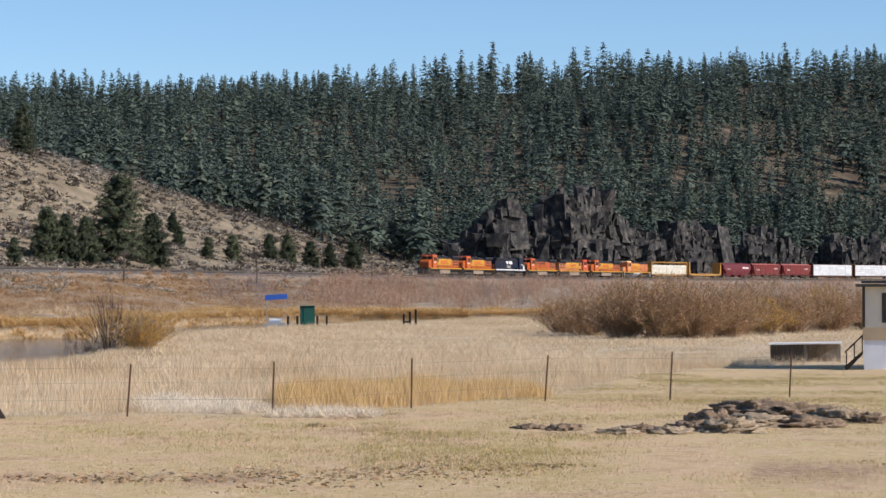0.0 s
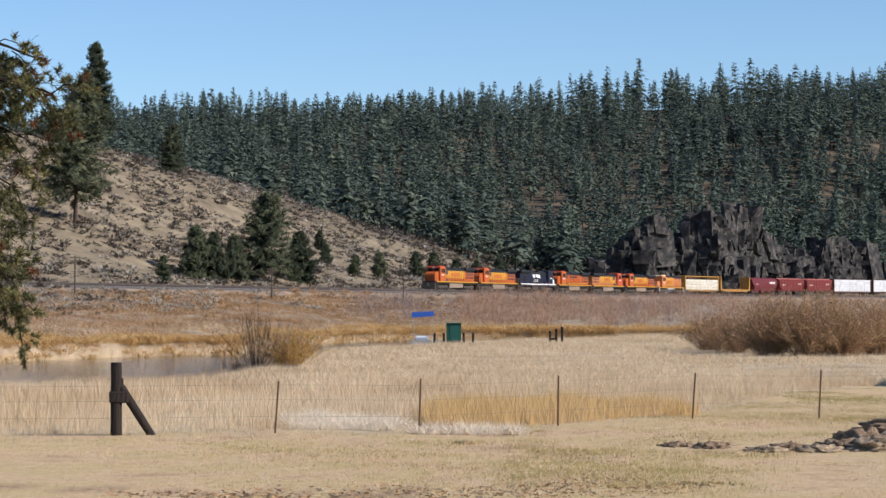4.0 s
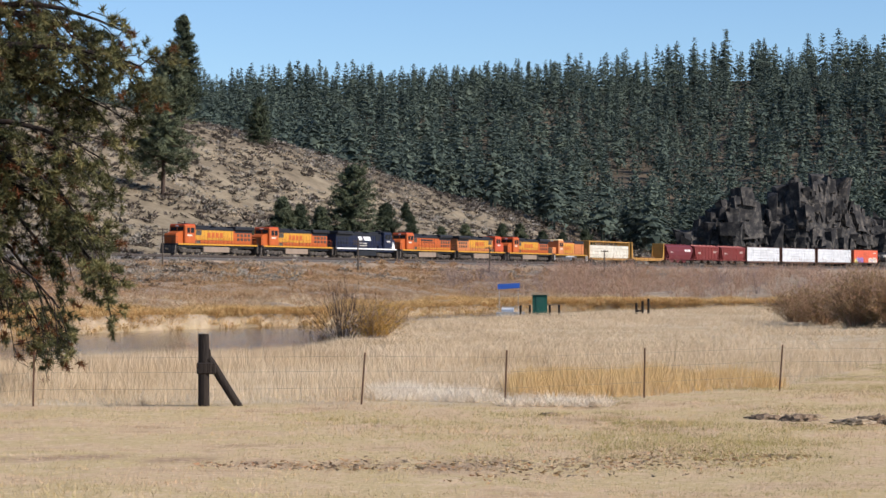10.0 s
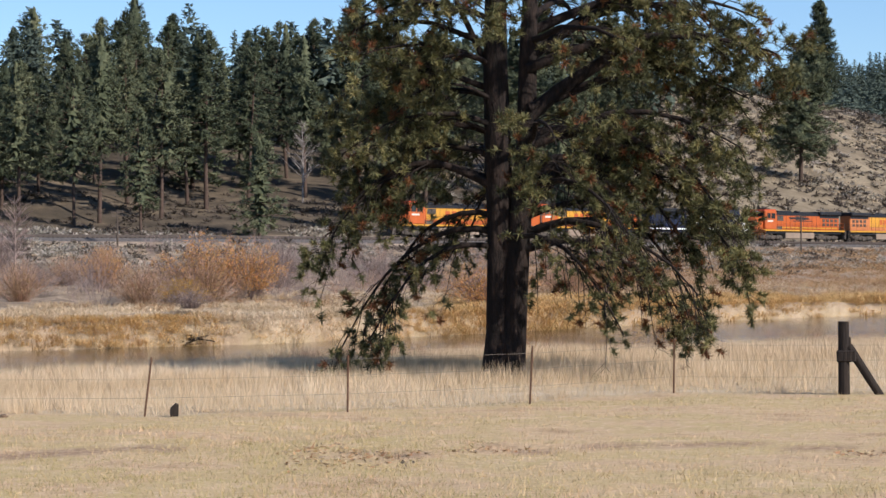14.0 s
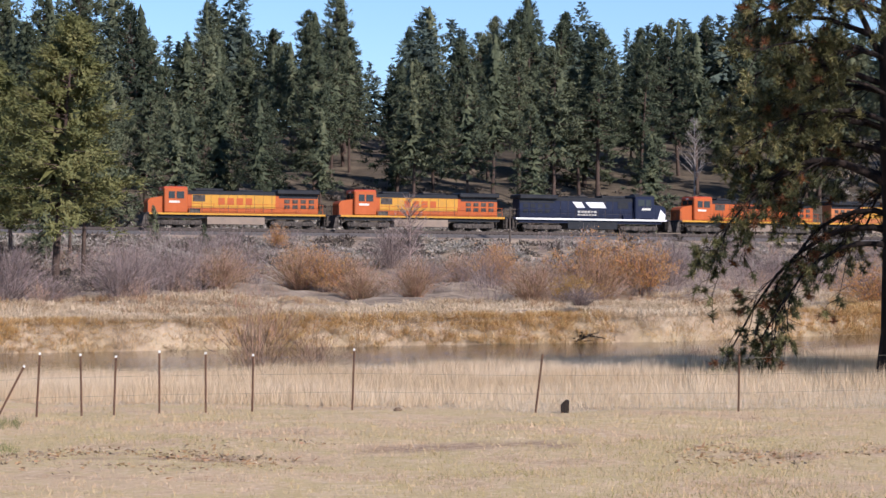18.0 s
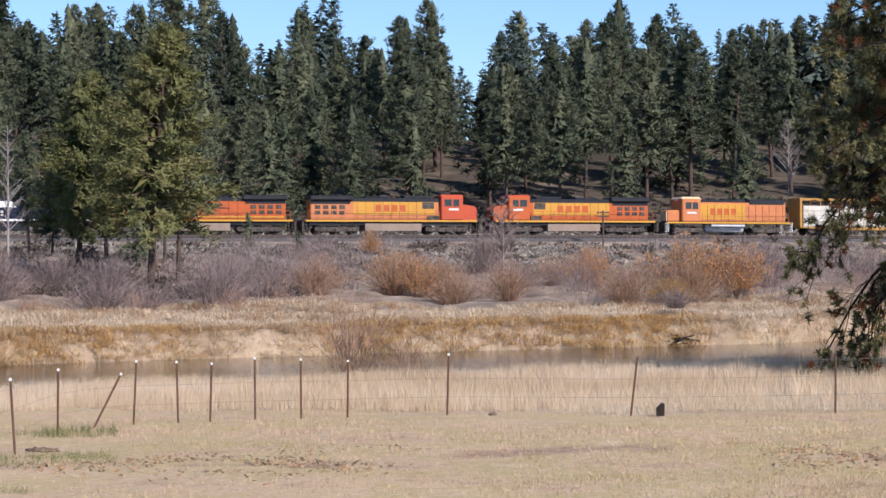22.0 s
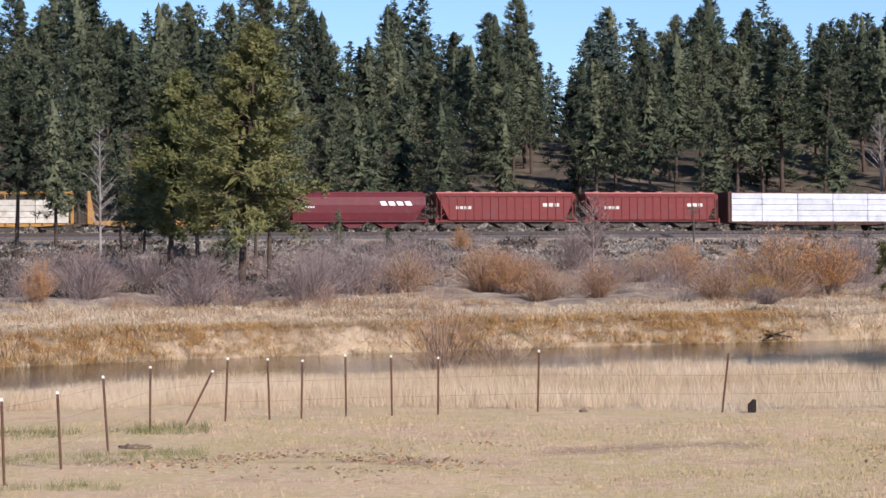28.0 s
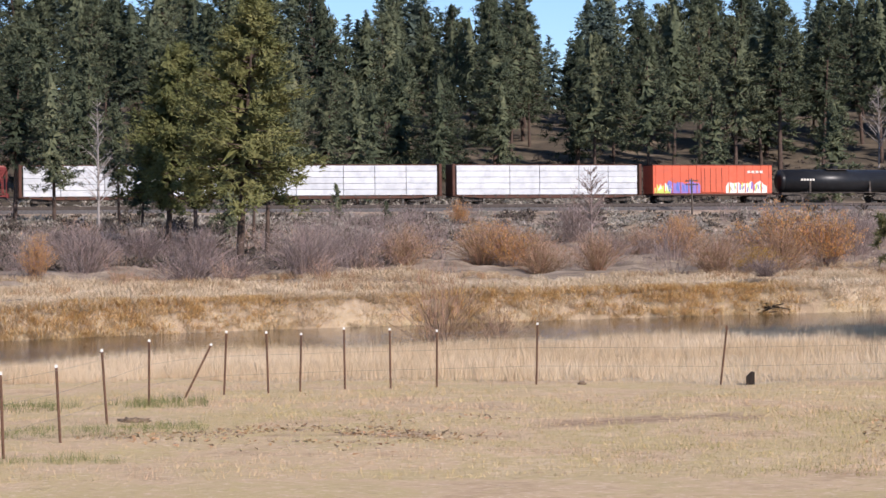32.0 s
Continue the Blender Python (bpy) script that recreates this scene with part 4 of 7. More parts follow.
def sow(n, az0, az1, lo, hi, s0, s1, clump, cut, g, flat=0.75, temps=None):
    x, y, az, r = ring_places(n, az0, az1, lo, hi, g)
    keep = bumps(x, y, clump) + 0.6 * bumps(x, y, clump * 0.4) > cut
    x, y = x[keep], y[keep]
    z, _ = height(x, y)
    s = g.uniform(s0, s1, len(x)) * g.choice([0.7, 1.0, 1.25], len(x))
    temps = temps or shrubs
    return scatter(temps, np.stack([x, y, z - 0.05], 1), np.stack([s, s, s * flat], 1), g.uniform(0, 6.3, len(x)), g.integers(0, len(temps), len(x)))


hill0, hill1 = lambda a: T_OF(a) + 9, lambda a: T_OF(a) + 260
stuff("sagebrush", "grey sagebrush dotted over the dry hillside", "shrubs", sow(7000, -2, 19.5, hill0, hill1, 1.5, 3.4, 17, -0.7, g), M["sage_dark"])
stuff("sagebrush", "pale sagebrush dotted over the dry hillside", "shrubs", sow(5500, -2, 21, hill0, hill1, 1.3, 3.0, 23, -0.7, g), M["sage"])
stuff("sagebrush", "pale sagebrush on the railway slope", "shrubs", sow(4600, 9, 50, lambda a: T_OF(a) - 75, lambda a: T_OF(a) - 5.5, 1.0, 2.4, 12, -0.7, g, 0.8, fine_shrubs), M["sage"])
stuff("sagebrush", "dark brush on the railway slope", "shrubs", sow(1700, 11, 50, lambda a: T_OF(a) - 85, lambda a: T_OF(a) - 5.5, 1.1, 2.9, 9, -0.25, g, 0.85, fine_shrubs), M["sage_dark"])
stuff("sagebrush", "grey sagebrush among the rusty grass", "shrubs", sow(420, -1, 9.5, lambda a: T_OF(a) - 60, lambda a: T_OF(a) - 7, 1.3, 2.8, 12, -0.05, g, 0.8, fine_shrubs), M["sage"])
stuff("sagebrush", "dark brush among the rusty grass", "shrubs", sow(480, -1, 11, lambda a: T_OF(a) - 70, lambda a: T_OF(a) - 7, 1.3, 3.0, 10, 0.0, g, 0.85, fine_shrubs), M["rust_grass"])
stuff("undergrowth", "dark undergrowth below the pines", "shrubs", sow(2400, 16, 51, lambda a: T_OF(a) + 7, lambda a: T_OF(a) + 75, 1.0, 2.8, 13, -0.25, g), M["sage_dark"])
stuff("undergrowth", "dark brush below the riverside pines", "shrubs", sow(900, 35, 48, lambda a: T_OF(a) - 110, lambda a: T_OF(a) - 35, 1.4, 3.2, 13, -0.3, g, 0.9, fine_shrubs), M["sage_dark"])
stuff("undergrowth", "dry pale brush beside the railway", "shrubs", sow(1000, 16, 51, lambda a: T_OF(a) + 8, lambda a: T_OF(a) + 30, 1.1, 2.6, 15, -0.3, g), M["sage"])
stuff("undergrowth", "grey brush on the rocky slope", "shrubs", sow(4200, -13, 1, lambda a: T_OF(a) + 7, lambda a: T_OF(a) + 190, 1.4, 3.4, 15, -0.5, g), M["sage"])


# ---- willows along the river ----
WILLOW = {}
TWIG = {"red": "twig_red", "brown": "twig_red", "bare": "twig_red", "dark": "bark_far"}
for kind, leafy, n in (("grey", 0.0, 280), ("red", 0.8, 260), ("brown", 3.4, 260), ("orange", 5.5, 170), ("yellow", 5.5, 170), ("bare", 0.0, 110), ("dark", 0.0, 130)):
    WILLOW[kind] = []
    for i in range(2):
        (st, tw), lf = willow(np.random.default_rng(60 + i), n, 1.0, leafy, True)
        WILLOW[kind].append((mesh_of("stemwork", *st, M[TWIG.get(kind, "twig_grey")]), mesh_of("twigwork", *tw, M[TWIG.get(kind, "twig_grey")]),
                             mesh_of("foliage", *lf, M["twig_" + ("brown" if kind == "red" else kind)]) if lf else None))
WLABEL = {"grey": ("bare grey-purple willow bush on the river bank", "bare willow bushes"), "red": ("reddish bare willow bush beside the river", "reddish willow bushes"),
          "brown": ("great brown willow bush with its last dry leaves", "brown willow bushes"), "bare": ("sparse leafless reddish bush standing in the shallows", "bushes in the shallows"),
          "dark": ("bare dark bush on the near bank of the river", "dark bare bushes"), "orange": ("rounded willow bush with orange autumn leaves", "orange willow bushes"), "yellow": ("willow bush with yellow autumn leaves", "yellow willow bushes")}


def plant_willow(kind, x, y, h, w, g, sink=0.05):
    ob = thing("willow_bush", WLABEL[kind][0], "bush", WLABEL[kind][1])
    ob.matrix_basis = pose(x, y, z_at(x, y) - sink, 0, 0, g.uniform(0, 360)) @ Matrix.Diagonal((w, w, h, 1))
    st, tw, lf = WILLOW[kind][int(g.integers(0, 2))]
    part("stemwork", st, None, ob)
    part("twigwork", tw, None, ob)
    if lf:
        part("foliage", lf, None, ob)


g = np.random.default_rng(61)
for x, y, h, w in ((-92.2, 117.7, 3.4, 4.4), (-98.4, 126.8, 3.9, 5.0), (-107.9, 114.8, 3.4, 4.6), (-94.5, 109.4, 2.4, 6.0), (-101.7, 135.6, 3.2, 4.5), (-104.5, 122, 3.0, 4.0),
                   (-108.6, 176.8, 4.0, 4.5), (-95.0, 114.5, 2.0, 4.0), (-85.7, 185.1, 3.0, 4.5), (-93.5, 156.7, 2.6, 4.5), (-101.2, 140.3, 2.8, 4.0), (-115, 128, 3.0, 5), (-124, 130, 3.2, 5),
                   (-82.7, 178.8, 3.2, 4.5), (-19.0, 131.5, 2.0, 3.4), (-78, 190, 3.0, 5)):
    plant_willow("grey", x, y, h, w, g)
for x, y, h, w in ((-99.4, 138.5, 2.6, 4.0), (-94.7, 147.7, 3.0, 4.0), (-85.1, 141.4, 2.8, 3.8), (-89.7, 141.5, 2.4, 4.5), (-98.1, 170.3, 2.6, 4.5), (-75.3, 140.6, 3.3, 4.2), (-72.0, 143.5, 3.5, 4.4),
                   (-97.0, 145.0, 3.2, 4.6), (-57.6, 178.4, 3.2, 4.5), (-104, 145, 2.8, 4.4)):
    plant_willow("red", x, y, h, w, g)
for x, y, h, w in ((-105.0, 107.1, 3.0, 2.0), (-95.3, 145.6, 3.6, 4.0), (-99.7, 149.2, 3.4, 3.6), (-90.1, 162.2, 3.4, 3.4), (-86.2, 155.2, 3.3, 3.2), (-73.3, 146.1, 4.9, 5.2), (-70.5, 147.5, 4.2, 4.4),
                   (-52.8, 146.0, 3.6, 5.0), (-139.1, 203.5, 3.0, 2.2), (-56.6, 184.0, 3.3, 4.0)):
    plant_willow("orange", x, y, h, w, g)
for x, y, h, w in ((-18.2, 147.3, 2.4, 3.0), (-16.6, 130.0, 2.3, 2.8), (23.9, 175.0, 3.0, 4.2), (46.7, 290.0, 4.4, 5.5), (-71.0, 138.5, 2.0, 3.0)):
    plant_willow("yellow", x, y, h, w, g)
# the great willow thicket beside the meadow
for x, y, h, w, kind in ((10.6, 176.0, 3.0, 4.6, "brown"), (12.6, 167.5, 4.0, 5.2, "brown"), (15.0, 166.0, 4.2, 5.4, "brown"), (17.6, 166.5, 4.0, 5.2, "brown"), (20.2, 169.5, 3.9, 5.2, "brown"), (13.5, 178.0, 4.6, 5.6, "brown"),
                         (17.5, 177.0, 4.5, 5.6, "brown"), (22.5, 181.0, 4.0, 5.2, "brown"), (27.0, 183.5, 3.6, 5.0, "brown"), (31.0, 191.0, 3.7, 5.2, "brown"), (35.0, 196.0, 3.8, 5.4, "brown"), (26, 196, 4.2, 5.4, "brown"),
                         (9.4, 186.0, 3.2, 4.6, "brown")):
    plant_willow(kind, x, y, h, w, g)
# twiggy bush that stands in the river
plant_willow("bare", -53.3, 76.6, 3.5, 3.4, g, -0.75)
plant_willow("bare", -51.2, 77.6, 1.9, 3.0, g, -0.75)
plant_willow("dark", -18.4, 130.5, 3.8, 3.4, g)
plant_willow("dark", -19.6, 131.2, 2.2, 3.6, g)

# brush between the meadow and the railway
g = np.random.default_rng(65)
br = [willow(g, 30, 1.15, 0.0)[0] for _ in range(4)]


def brush(n, az0, az1, lo, hi, h0, h1, cut, g, temps, clump=26):
    x, y, az, r = ring_places(n, az0, az1, lo, hi, g)
    keep = bumps(x, y, clump) + 0.5 * bumps(x, y, 11) > cut
    x, y = x[keep], y[keep]
    z, _ = height(x, y)
    h = g.uniform(h0, h1, len(x))
    w = h * g.uniform(1.0, 1.6, len(x))
    return scatter(temps, np.stack([x, y, z - 0.05], 1), np.stack([w, w, h], 1), g.uniform(0, 6.3, len(x)), g.integers(0, len(temps), len(x)))


stuff("riverside_brush", "brown leafless brush between meadow and railway", "bushes", brush(620, -13, 3, lambda a: FAR_OF(a) + 14, lambda a: T_OF(a) - 30, 2.0, 4.4, -0.30, g, br), M["twig_red"])
stuff("riverside_brush", "grey leafless brush between meadow and railway", "bushes", brush(260, -13, 6, lambda a: FAR_OF(a) + 30, lambda a: T_OF(a) - 16, 1.8, 3.8, -0.15, g, br), M["twig_grey"])
stuff("riverside_brush", "grey brush at the foot of the railway slope", "bushes", brush(800, 17, 50, lambda a: FAR_OF(a) + 26, lambda a: T_OF(a) - 22, 1.2, 2.9, -0.35, g, br), M["twig_grey"])
stuff("riverside_brush", "low reddish brush at the foot of the railway slope", "bushes", brush(620, 12, 50, lambda a: FAR_OF(a) + 14, lambda a: T_OF(a) - 45, 0.8, 2.2, -0.15, g, br, 17), M["twig_red"])

# ---- bare pale trees ----
def bare_tree(H, seed, mat, spread=0.35, label="pale leafless aspen at the edge of the wood", m=None):
    g = np.random.default_rng(seed)
    parts_ = [stem_arrays([(0, 0, -0.3), (0.1, 0, H * 0.5), (0.0, 0.1, H)], [0.012 * H, 0.007 * H, 0.01], 6)]
    for i in range(60):
        z0 = H * g.uniform(0.22, 0.95)
        an = g.uniform(0, 6.3)
        L = H * spread * (1.05 - z0 / H) * g.uniform(0.6, 1.2) + 0.4
        o = np.array([0.05, 0.05, z0])
        d = np.array([np.cos(an), np.sin(an), g.uniform(0.7, 1.4)])
        d /= np.linalg.norm(d)
        tip = o + d * L
        parts_.append(stem_arrays([o, (o + tip) / 2 + g.normal(0, 0.04 * L, 3), tip], [0.035 * L * 0.4 + 0.012, 0.02, 0.006], 4))
        k = 9
        b = o + (tip - o) * g.uniform(0.3, 1, (k, 1))
        parts_.append(slivers(b, np.repeat(d[None], k, 0) + g.normal(0, 0.5, (k, 3)), g.uniform(0.3, 0.9, k) * L * 0.5, 0.04, g))
    ob = thing("bare_tree", label, "tree", "bare trees")
    ob.matrix_basis = m
    part("trunk", mesh_of("trunk", *parts_[0], M[mat]), None, ob)
    part("branchwork", mesh_of("branchwork", *join(parts_[1:]), M[mat]), None, ob)


bare_tree(12.5, 71, "bark_pale", 0.42, m=pose(-148.5, 329.0, z_at(-148.5, 329.0)))
bare_tree(13.0, 72, "bark_pale", 0.22, "slender pale leafless aspen below the railway", m=pose(-157.0, 168.5, z_at(-157, 168.5)))
bare_tree(7.0, 74, "twig_grey", 0.42, "dark leafless bush tree on the slope", m=pose(-104, 172, z_at(-104, 172)))

# ---- grass ----
g = np.random.default_rng(81)
tall_t = [tuft(g, 7, 0.24, 0.026, 0.26) for _ in range(8)]
wide_t = [tuft(g, 5, 0.32, 0.060, 0.22) for _ in range(8)]
flat_t = [tuft(g, 8, 1.1, 0.035, 0.2) for _ in range(6)]
soft_t = [tuft(g, 10, 0.75, 0.034, 0.40) for _ in range(8)]
turf_t = [tuft(g, 7, 0.7, 0.11, 1.2) for _ in range(8)]


def mop(g, n=40):
    """A matted hummock of dead grass: thin blades that rise, bow over and droop."""
    a = g.uniform(0, 6.3, n)
    o = np.stack([np.cos(a), np.sin(a), 0 * a], 1)
    s = np.stack([-np.sin(a), np.cos(a), 0 * a], 1) * g.uniform(0.006, 0.012, n)[:, None]
    up = np.array([0, 0, 1.0])
    b = o * g.uniform(0.05, 0.42, n)[:, None] + s * g.normal(0, 7, n)[:, None]
    m = b + o * g.uniform(0.05, 0.22, n)[:, None] + up * g.uniform(0.15, 0.62, n)[:, None]
    t = m + o * g.uniform(0.10, 0.30, n)[:, None] - up * g.uniform(-0.1, 0.45, n)[:, None]
    V = np.stack([b - s, b + s, m + s, m - s, t], 1).reshape(-1, 3)
    i = np.arange(n)[:, None] * 5
    return V, np.concatenate([i + np.array([[0, 1, 2]]), i + np.array([[0, 2, 3]]), i + np.array([[3, 2, 4]])])


mop_t = [mop(g) for _ in range(8)]


def grass(n, az0, az1, lo, hi, h0, h1, temps, g, cut=-9.0, clump=6.0, only=None, width=1.0, spare=False):
    x, y, az, r = ring_places(n, az0, az1, lo, hi, g)
    keep = bumps(x, y, clump) > cut
    if spare:
        keep &= ~((az > 1.8) & (az < 7.0) & (r < 69.5 - 0.12 * (az - 4.5) ** 2 + 1.2 * bumps(x, y, 2)))
    z, cv = height(x, y)
    if only:
        keep &= cv[only] > g.uniform(0.2, 0.8, len(x))
    x, y, z = x[keep], y[keep], z[keep]
    h = g.uniform(h0, h1, len(x)) * (1 + 0.35 * bumps(x, y, 7) + 0.15 * bumps(x, y, 2))
    w = h * width
    return scatter(temps, np.stack([x, y, z - 0.02], 1), np.stack([w, w, h], 1), g.uniform(0, 6.3, len(x)), g.integers(0, len(temps), len(x)))


meadow0 = lambda a: 55 + 0 * a
stuff("meadow_grass", "tall pale dry grass of the meadow", "grass", grass(56000, -12, 47, meadow0, lambda a: np.minimum(NEAR_OF(a) + 1, 112), 0.25, 0.62, tall_t, g, only="straw", spare=True), M["straw"])
stuff("meadow_grass", "pale dry grass of the far meadow", "grass", grass(26000, -12, 9, lambda a: 100 + 0 * a, lambda a: NEAR_OF(a) - 2, 0.22, 0.60, soft_t, g, only="straw", width=1.5), M["straw"])
stuff("meadow_grass", "golden tall grass in the meadow", "grass", grass(5600, -3.4, 3.9, lambda a: 68 + 1.5 * np.sin(a * 1.7), lambda a: 87 - 0.8 * (a - 0.3) ** 2 + 2 * np.sin(a * 2.9), 0.35, 0.8, tall_t, g, -0.5, 5, only="straw"), M["gold"])
stuff("flattened_grass", "bleached flattened grass beside the fence", "grass", grass(8200, 1.6, 7.2, lambda a: 64.5 + 0 * a, lambda a: 71 + 0.5 * np.sin(a * 2.3), 0.22, 0.6, flat_t, g, -0.05, 3.2), M["bleached"])
stuff("grass_hummock", "pale hummocks of dead grass on the far bank", "grass", grass(2800, 19, 51, lambda a: FAR_OF(a) + 0.3, lambda a: FAR_OF(a) + 32, 0.4, 0.8, mop_t, g, -0.55, 3.5, width=1.9), M["straw"])
stuff("grass_hummock", "golden hummocks hanging over the water's edge", "grass", grass(2800, 17, 51, lambda a: FAR_OF(a) - 0.4, lambda a: FAR_OF(a) + 0.9, 0.4, 0.7, mop_t, g, -0.35, 8, width=1.8), M["reed"])
stuff("grass_hummock", "golden reeds massed along the bend of the river", "grass", grass(4600, -4, 21, lambda a: FAR_OF(a) - 0.9, lambda a: FAR_OF(a) + 3.2, 0.6, 1.0, mop_t, g, -0.9, 8, width=2.1), M["reed"])
stuff("grass_hummock", "pale hummocks hanging over the water's edge", "grass", grass(2000, 17, 51, lambda a: FAR_OF(a) - 0.3, lambda a: FAR_OF(a) + 2.6, 0.45, 0.85, mop_t, g, -0.7, 6, width=1.8), M["straw"])
stuff("grass_hummock", "rusty hummocks of dead grass and stems", "grass", grass(1500, 12, 51, lambda a: FAR_OF(a) + 0.2, lambda a: FAR_OF(a) + 30, 0.5, 0.95, mop_t, g, 0.1, 6, width=1.2), M["rust_grass"])
stuff("reed_bed", "wide golden reed bed along the bend of the river", "grass", grass(17000, -3, 21, lambda a: FAR_OF(a) - 0.3, lambda a: FAR_OF(a) + 15, 0.4, 0.85, soft_t, g, -0.85, 9, width=1.7), M["reed"])
stuff("slope_grass", "rusty brown grass on the slope below the railway", "grass", grass(20000, 1, 21, lambda a: FAR_OF(a) + 12, lambda a: T_OF(a) - 10, 0.4, 0.9, soft_t, g, -0.85, 18, width=1.7), M["rust_grass"])
stuff("reed_bed", "golden reeds along the far river bank", "grass", grass(6000, 20, 52, lambda a: FAR_OF(a) - 0.8, lambda a: FAR_OF(a) + 0.5, 0.25, 0.45, soft_t, g, -0.15, 9, width=1.5), M["reed"])
stuff("bank_grass", "pale grass on the far river bank", "grass", grass(20000, 20, 52, lambda a: FAR_OF(a) - 0.6, lambda a: FAR_OF(a) + 26, 0.22, 0.45, soft_t, g, width=1.9), M["straw"])
stuff("bank_grass", "thin pale grass behind the reed bed", "grass", grass(7000, -8, 20, lambda a: FAR_OF(a) + 10, lambda a: FAR_OF(a) + 40, 0.3, 0.65, wide_t, g, width=1.4), M["straw"])
stuff("bank_grass", "dry brown grass on the railway slope", "grass", grass(11000, 10, 50, lambda a: FAR_OF(a) + 30, lambda a: T_OF(a) - 9, 0.3, 0.6, soft_t, g, -0.1, 15, width=1.4), M["straw"])
stuff("hill_grass", "dry pale grass on the sage hill", "grass", grass(14000, -2, 21, lambda a: T_OF(a) + 8, lambda a: T_OF(a) + 250, 0.4, 0.8, wide_t, g, 0.1, 15, width=1.8), M["straw"])
stuff("meadow_grass", "tall pale grass along the near river bank", "grass", grass(26000, 8.5, 47, lambda a: NEAR_OF(a) - 14, lambda a: NEAR_OF(a) + 0.6, 0.40, 0.75, tall_t, g, only="straw"), M["straw"])
stuff("river_edge_grass", "reddish sedge on the near river bank", "grass", grass(5000, 9, 40, lambda a: NEAR_OF(a) - 4, lambda a: NEAR_OF(a) + 0.5, 0.5, 0.9, tall_t, g, 0.0, 8), M["twig_red"])
stuff("turf", "short patchy lawn grass, yellow and green", "grass", grass(34000, -12, 47, lambda a: 36 + 0 * a, lambda a: 80 + 0 * a, 0.06, 0.15, turf_t, g), M["turf_blade"])
stuff("turf", "straw-coloured lawn grass", "grass", grass(20000, -12, 47, lambda a: 36 + 0 * a, lambda a: 112 + 0 * a, 0.05, 0.14, turf_t, g, -0.5, 4), M["turf_blade"])
stuff("turf", "green patches in the lawn", "grass", grass(9000, -12, 47, lambda a: 36 + 0 * a, lambda a: 66 + 0 * a, 0.045, 0.09, turf_t, g, 0.6, 7), M["green_blade"])
stuff("turf", "yellow-green streaks in the lawn", "grass", grass(30000, -12, 2, lambda a: 36 + 0 * a, lambda a: 100 + 0 * a, 0.05, 0.12, turf_t, g, -0.35, 6), M["yellow_blade"])
stuff("turf", "yellow-green streaks in the lawn", "grass", grass(24000, -12, 47, lambda a: 36 + 0 * a, lambda a: 62 + 0 * a, 0.05, 0.12, turf_t, g, -0.05, 6), M["yellow_blade"])
stuff("weeds", "fresh green weeds around the fence corner", "grass", grass(2600, 40.5, 47, lambda a: 39 + 0 * a, lambda a: 54 + 0 * a, 0.10, 0.32, tall_t, g, 0.3, 2.5, width=1.6), M["green_blade"])

# ---- the old ponderosa beside the fence ----
def chips(n, seed):
    """Wood chips and bare soil crumbs strewn in strips over the lawn."""
    g = np.random.default_rng(seed)
    az = g.uniform(-12, 46, n)
    r = 45.3 - 0.05 * (az - 15) + g.normal(0, 1.5, n) + 2.0 * bumps(az, 0 * az, 4)
    x, y = polar(az, r)
    keep = bumps(x, y, 5.5) + 0.6 * bumps(x, y, 1.7) > 0.05
    x, y = x[keep], y[keep]
    z, _ = height(x, y)
    b = np.stack([x, y, z + 0.015], 1)
    w = np.stack([g.normal(size=len(x)), g.normal(size=len(x)), g.uniform(0.0, 0.25, len(x))], 1)
    return slivers(b, w, g.uniform(0.05, 0.16, len(x)), g.uniform(0.025, 0.07, len(x)), g)


stuff("wood_chips", "dark bark chips strewn across the lawn", "chips", chips(3400, 83), M["rust_grass"])
stuff("wood_chips", "pale wood chips strewn across the lawn", "chips", chips(4200, 84), M["hay"])


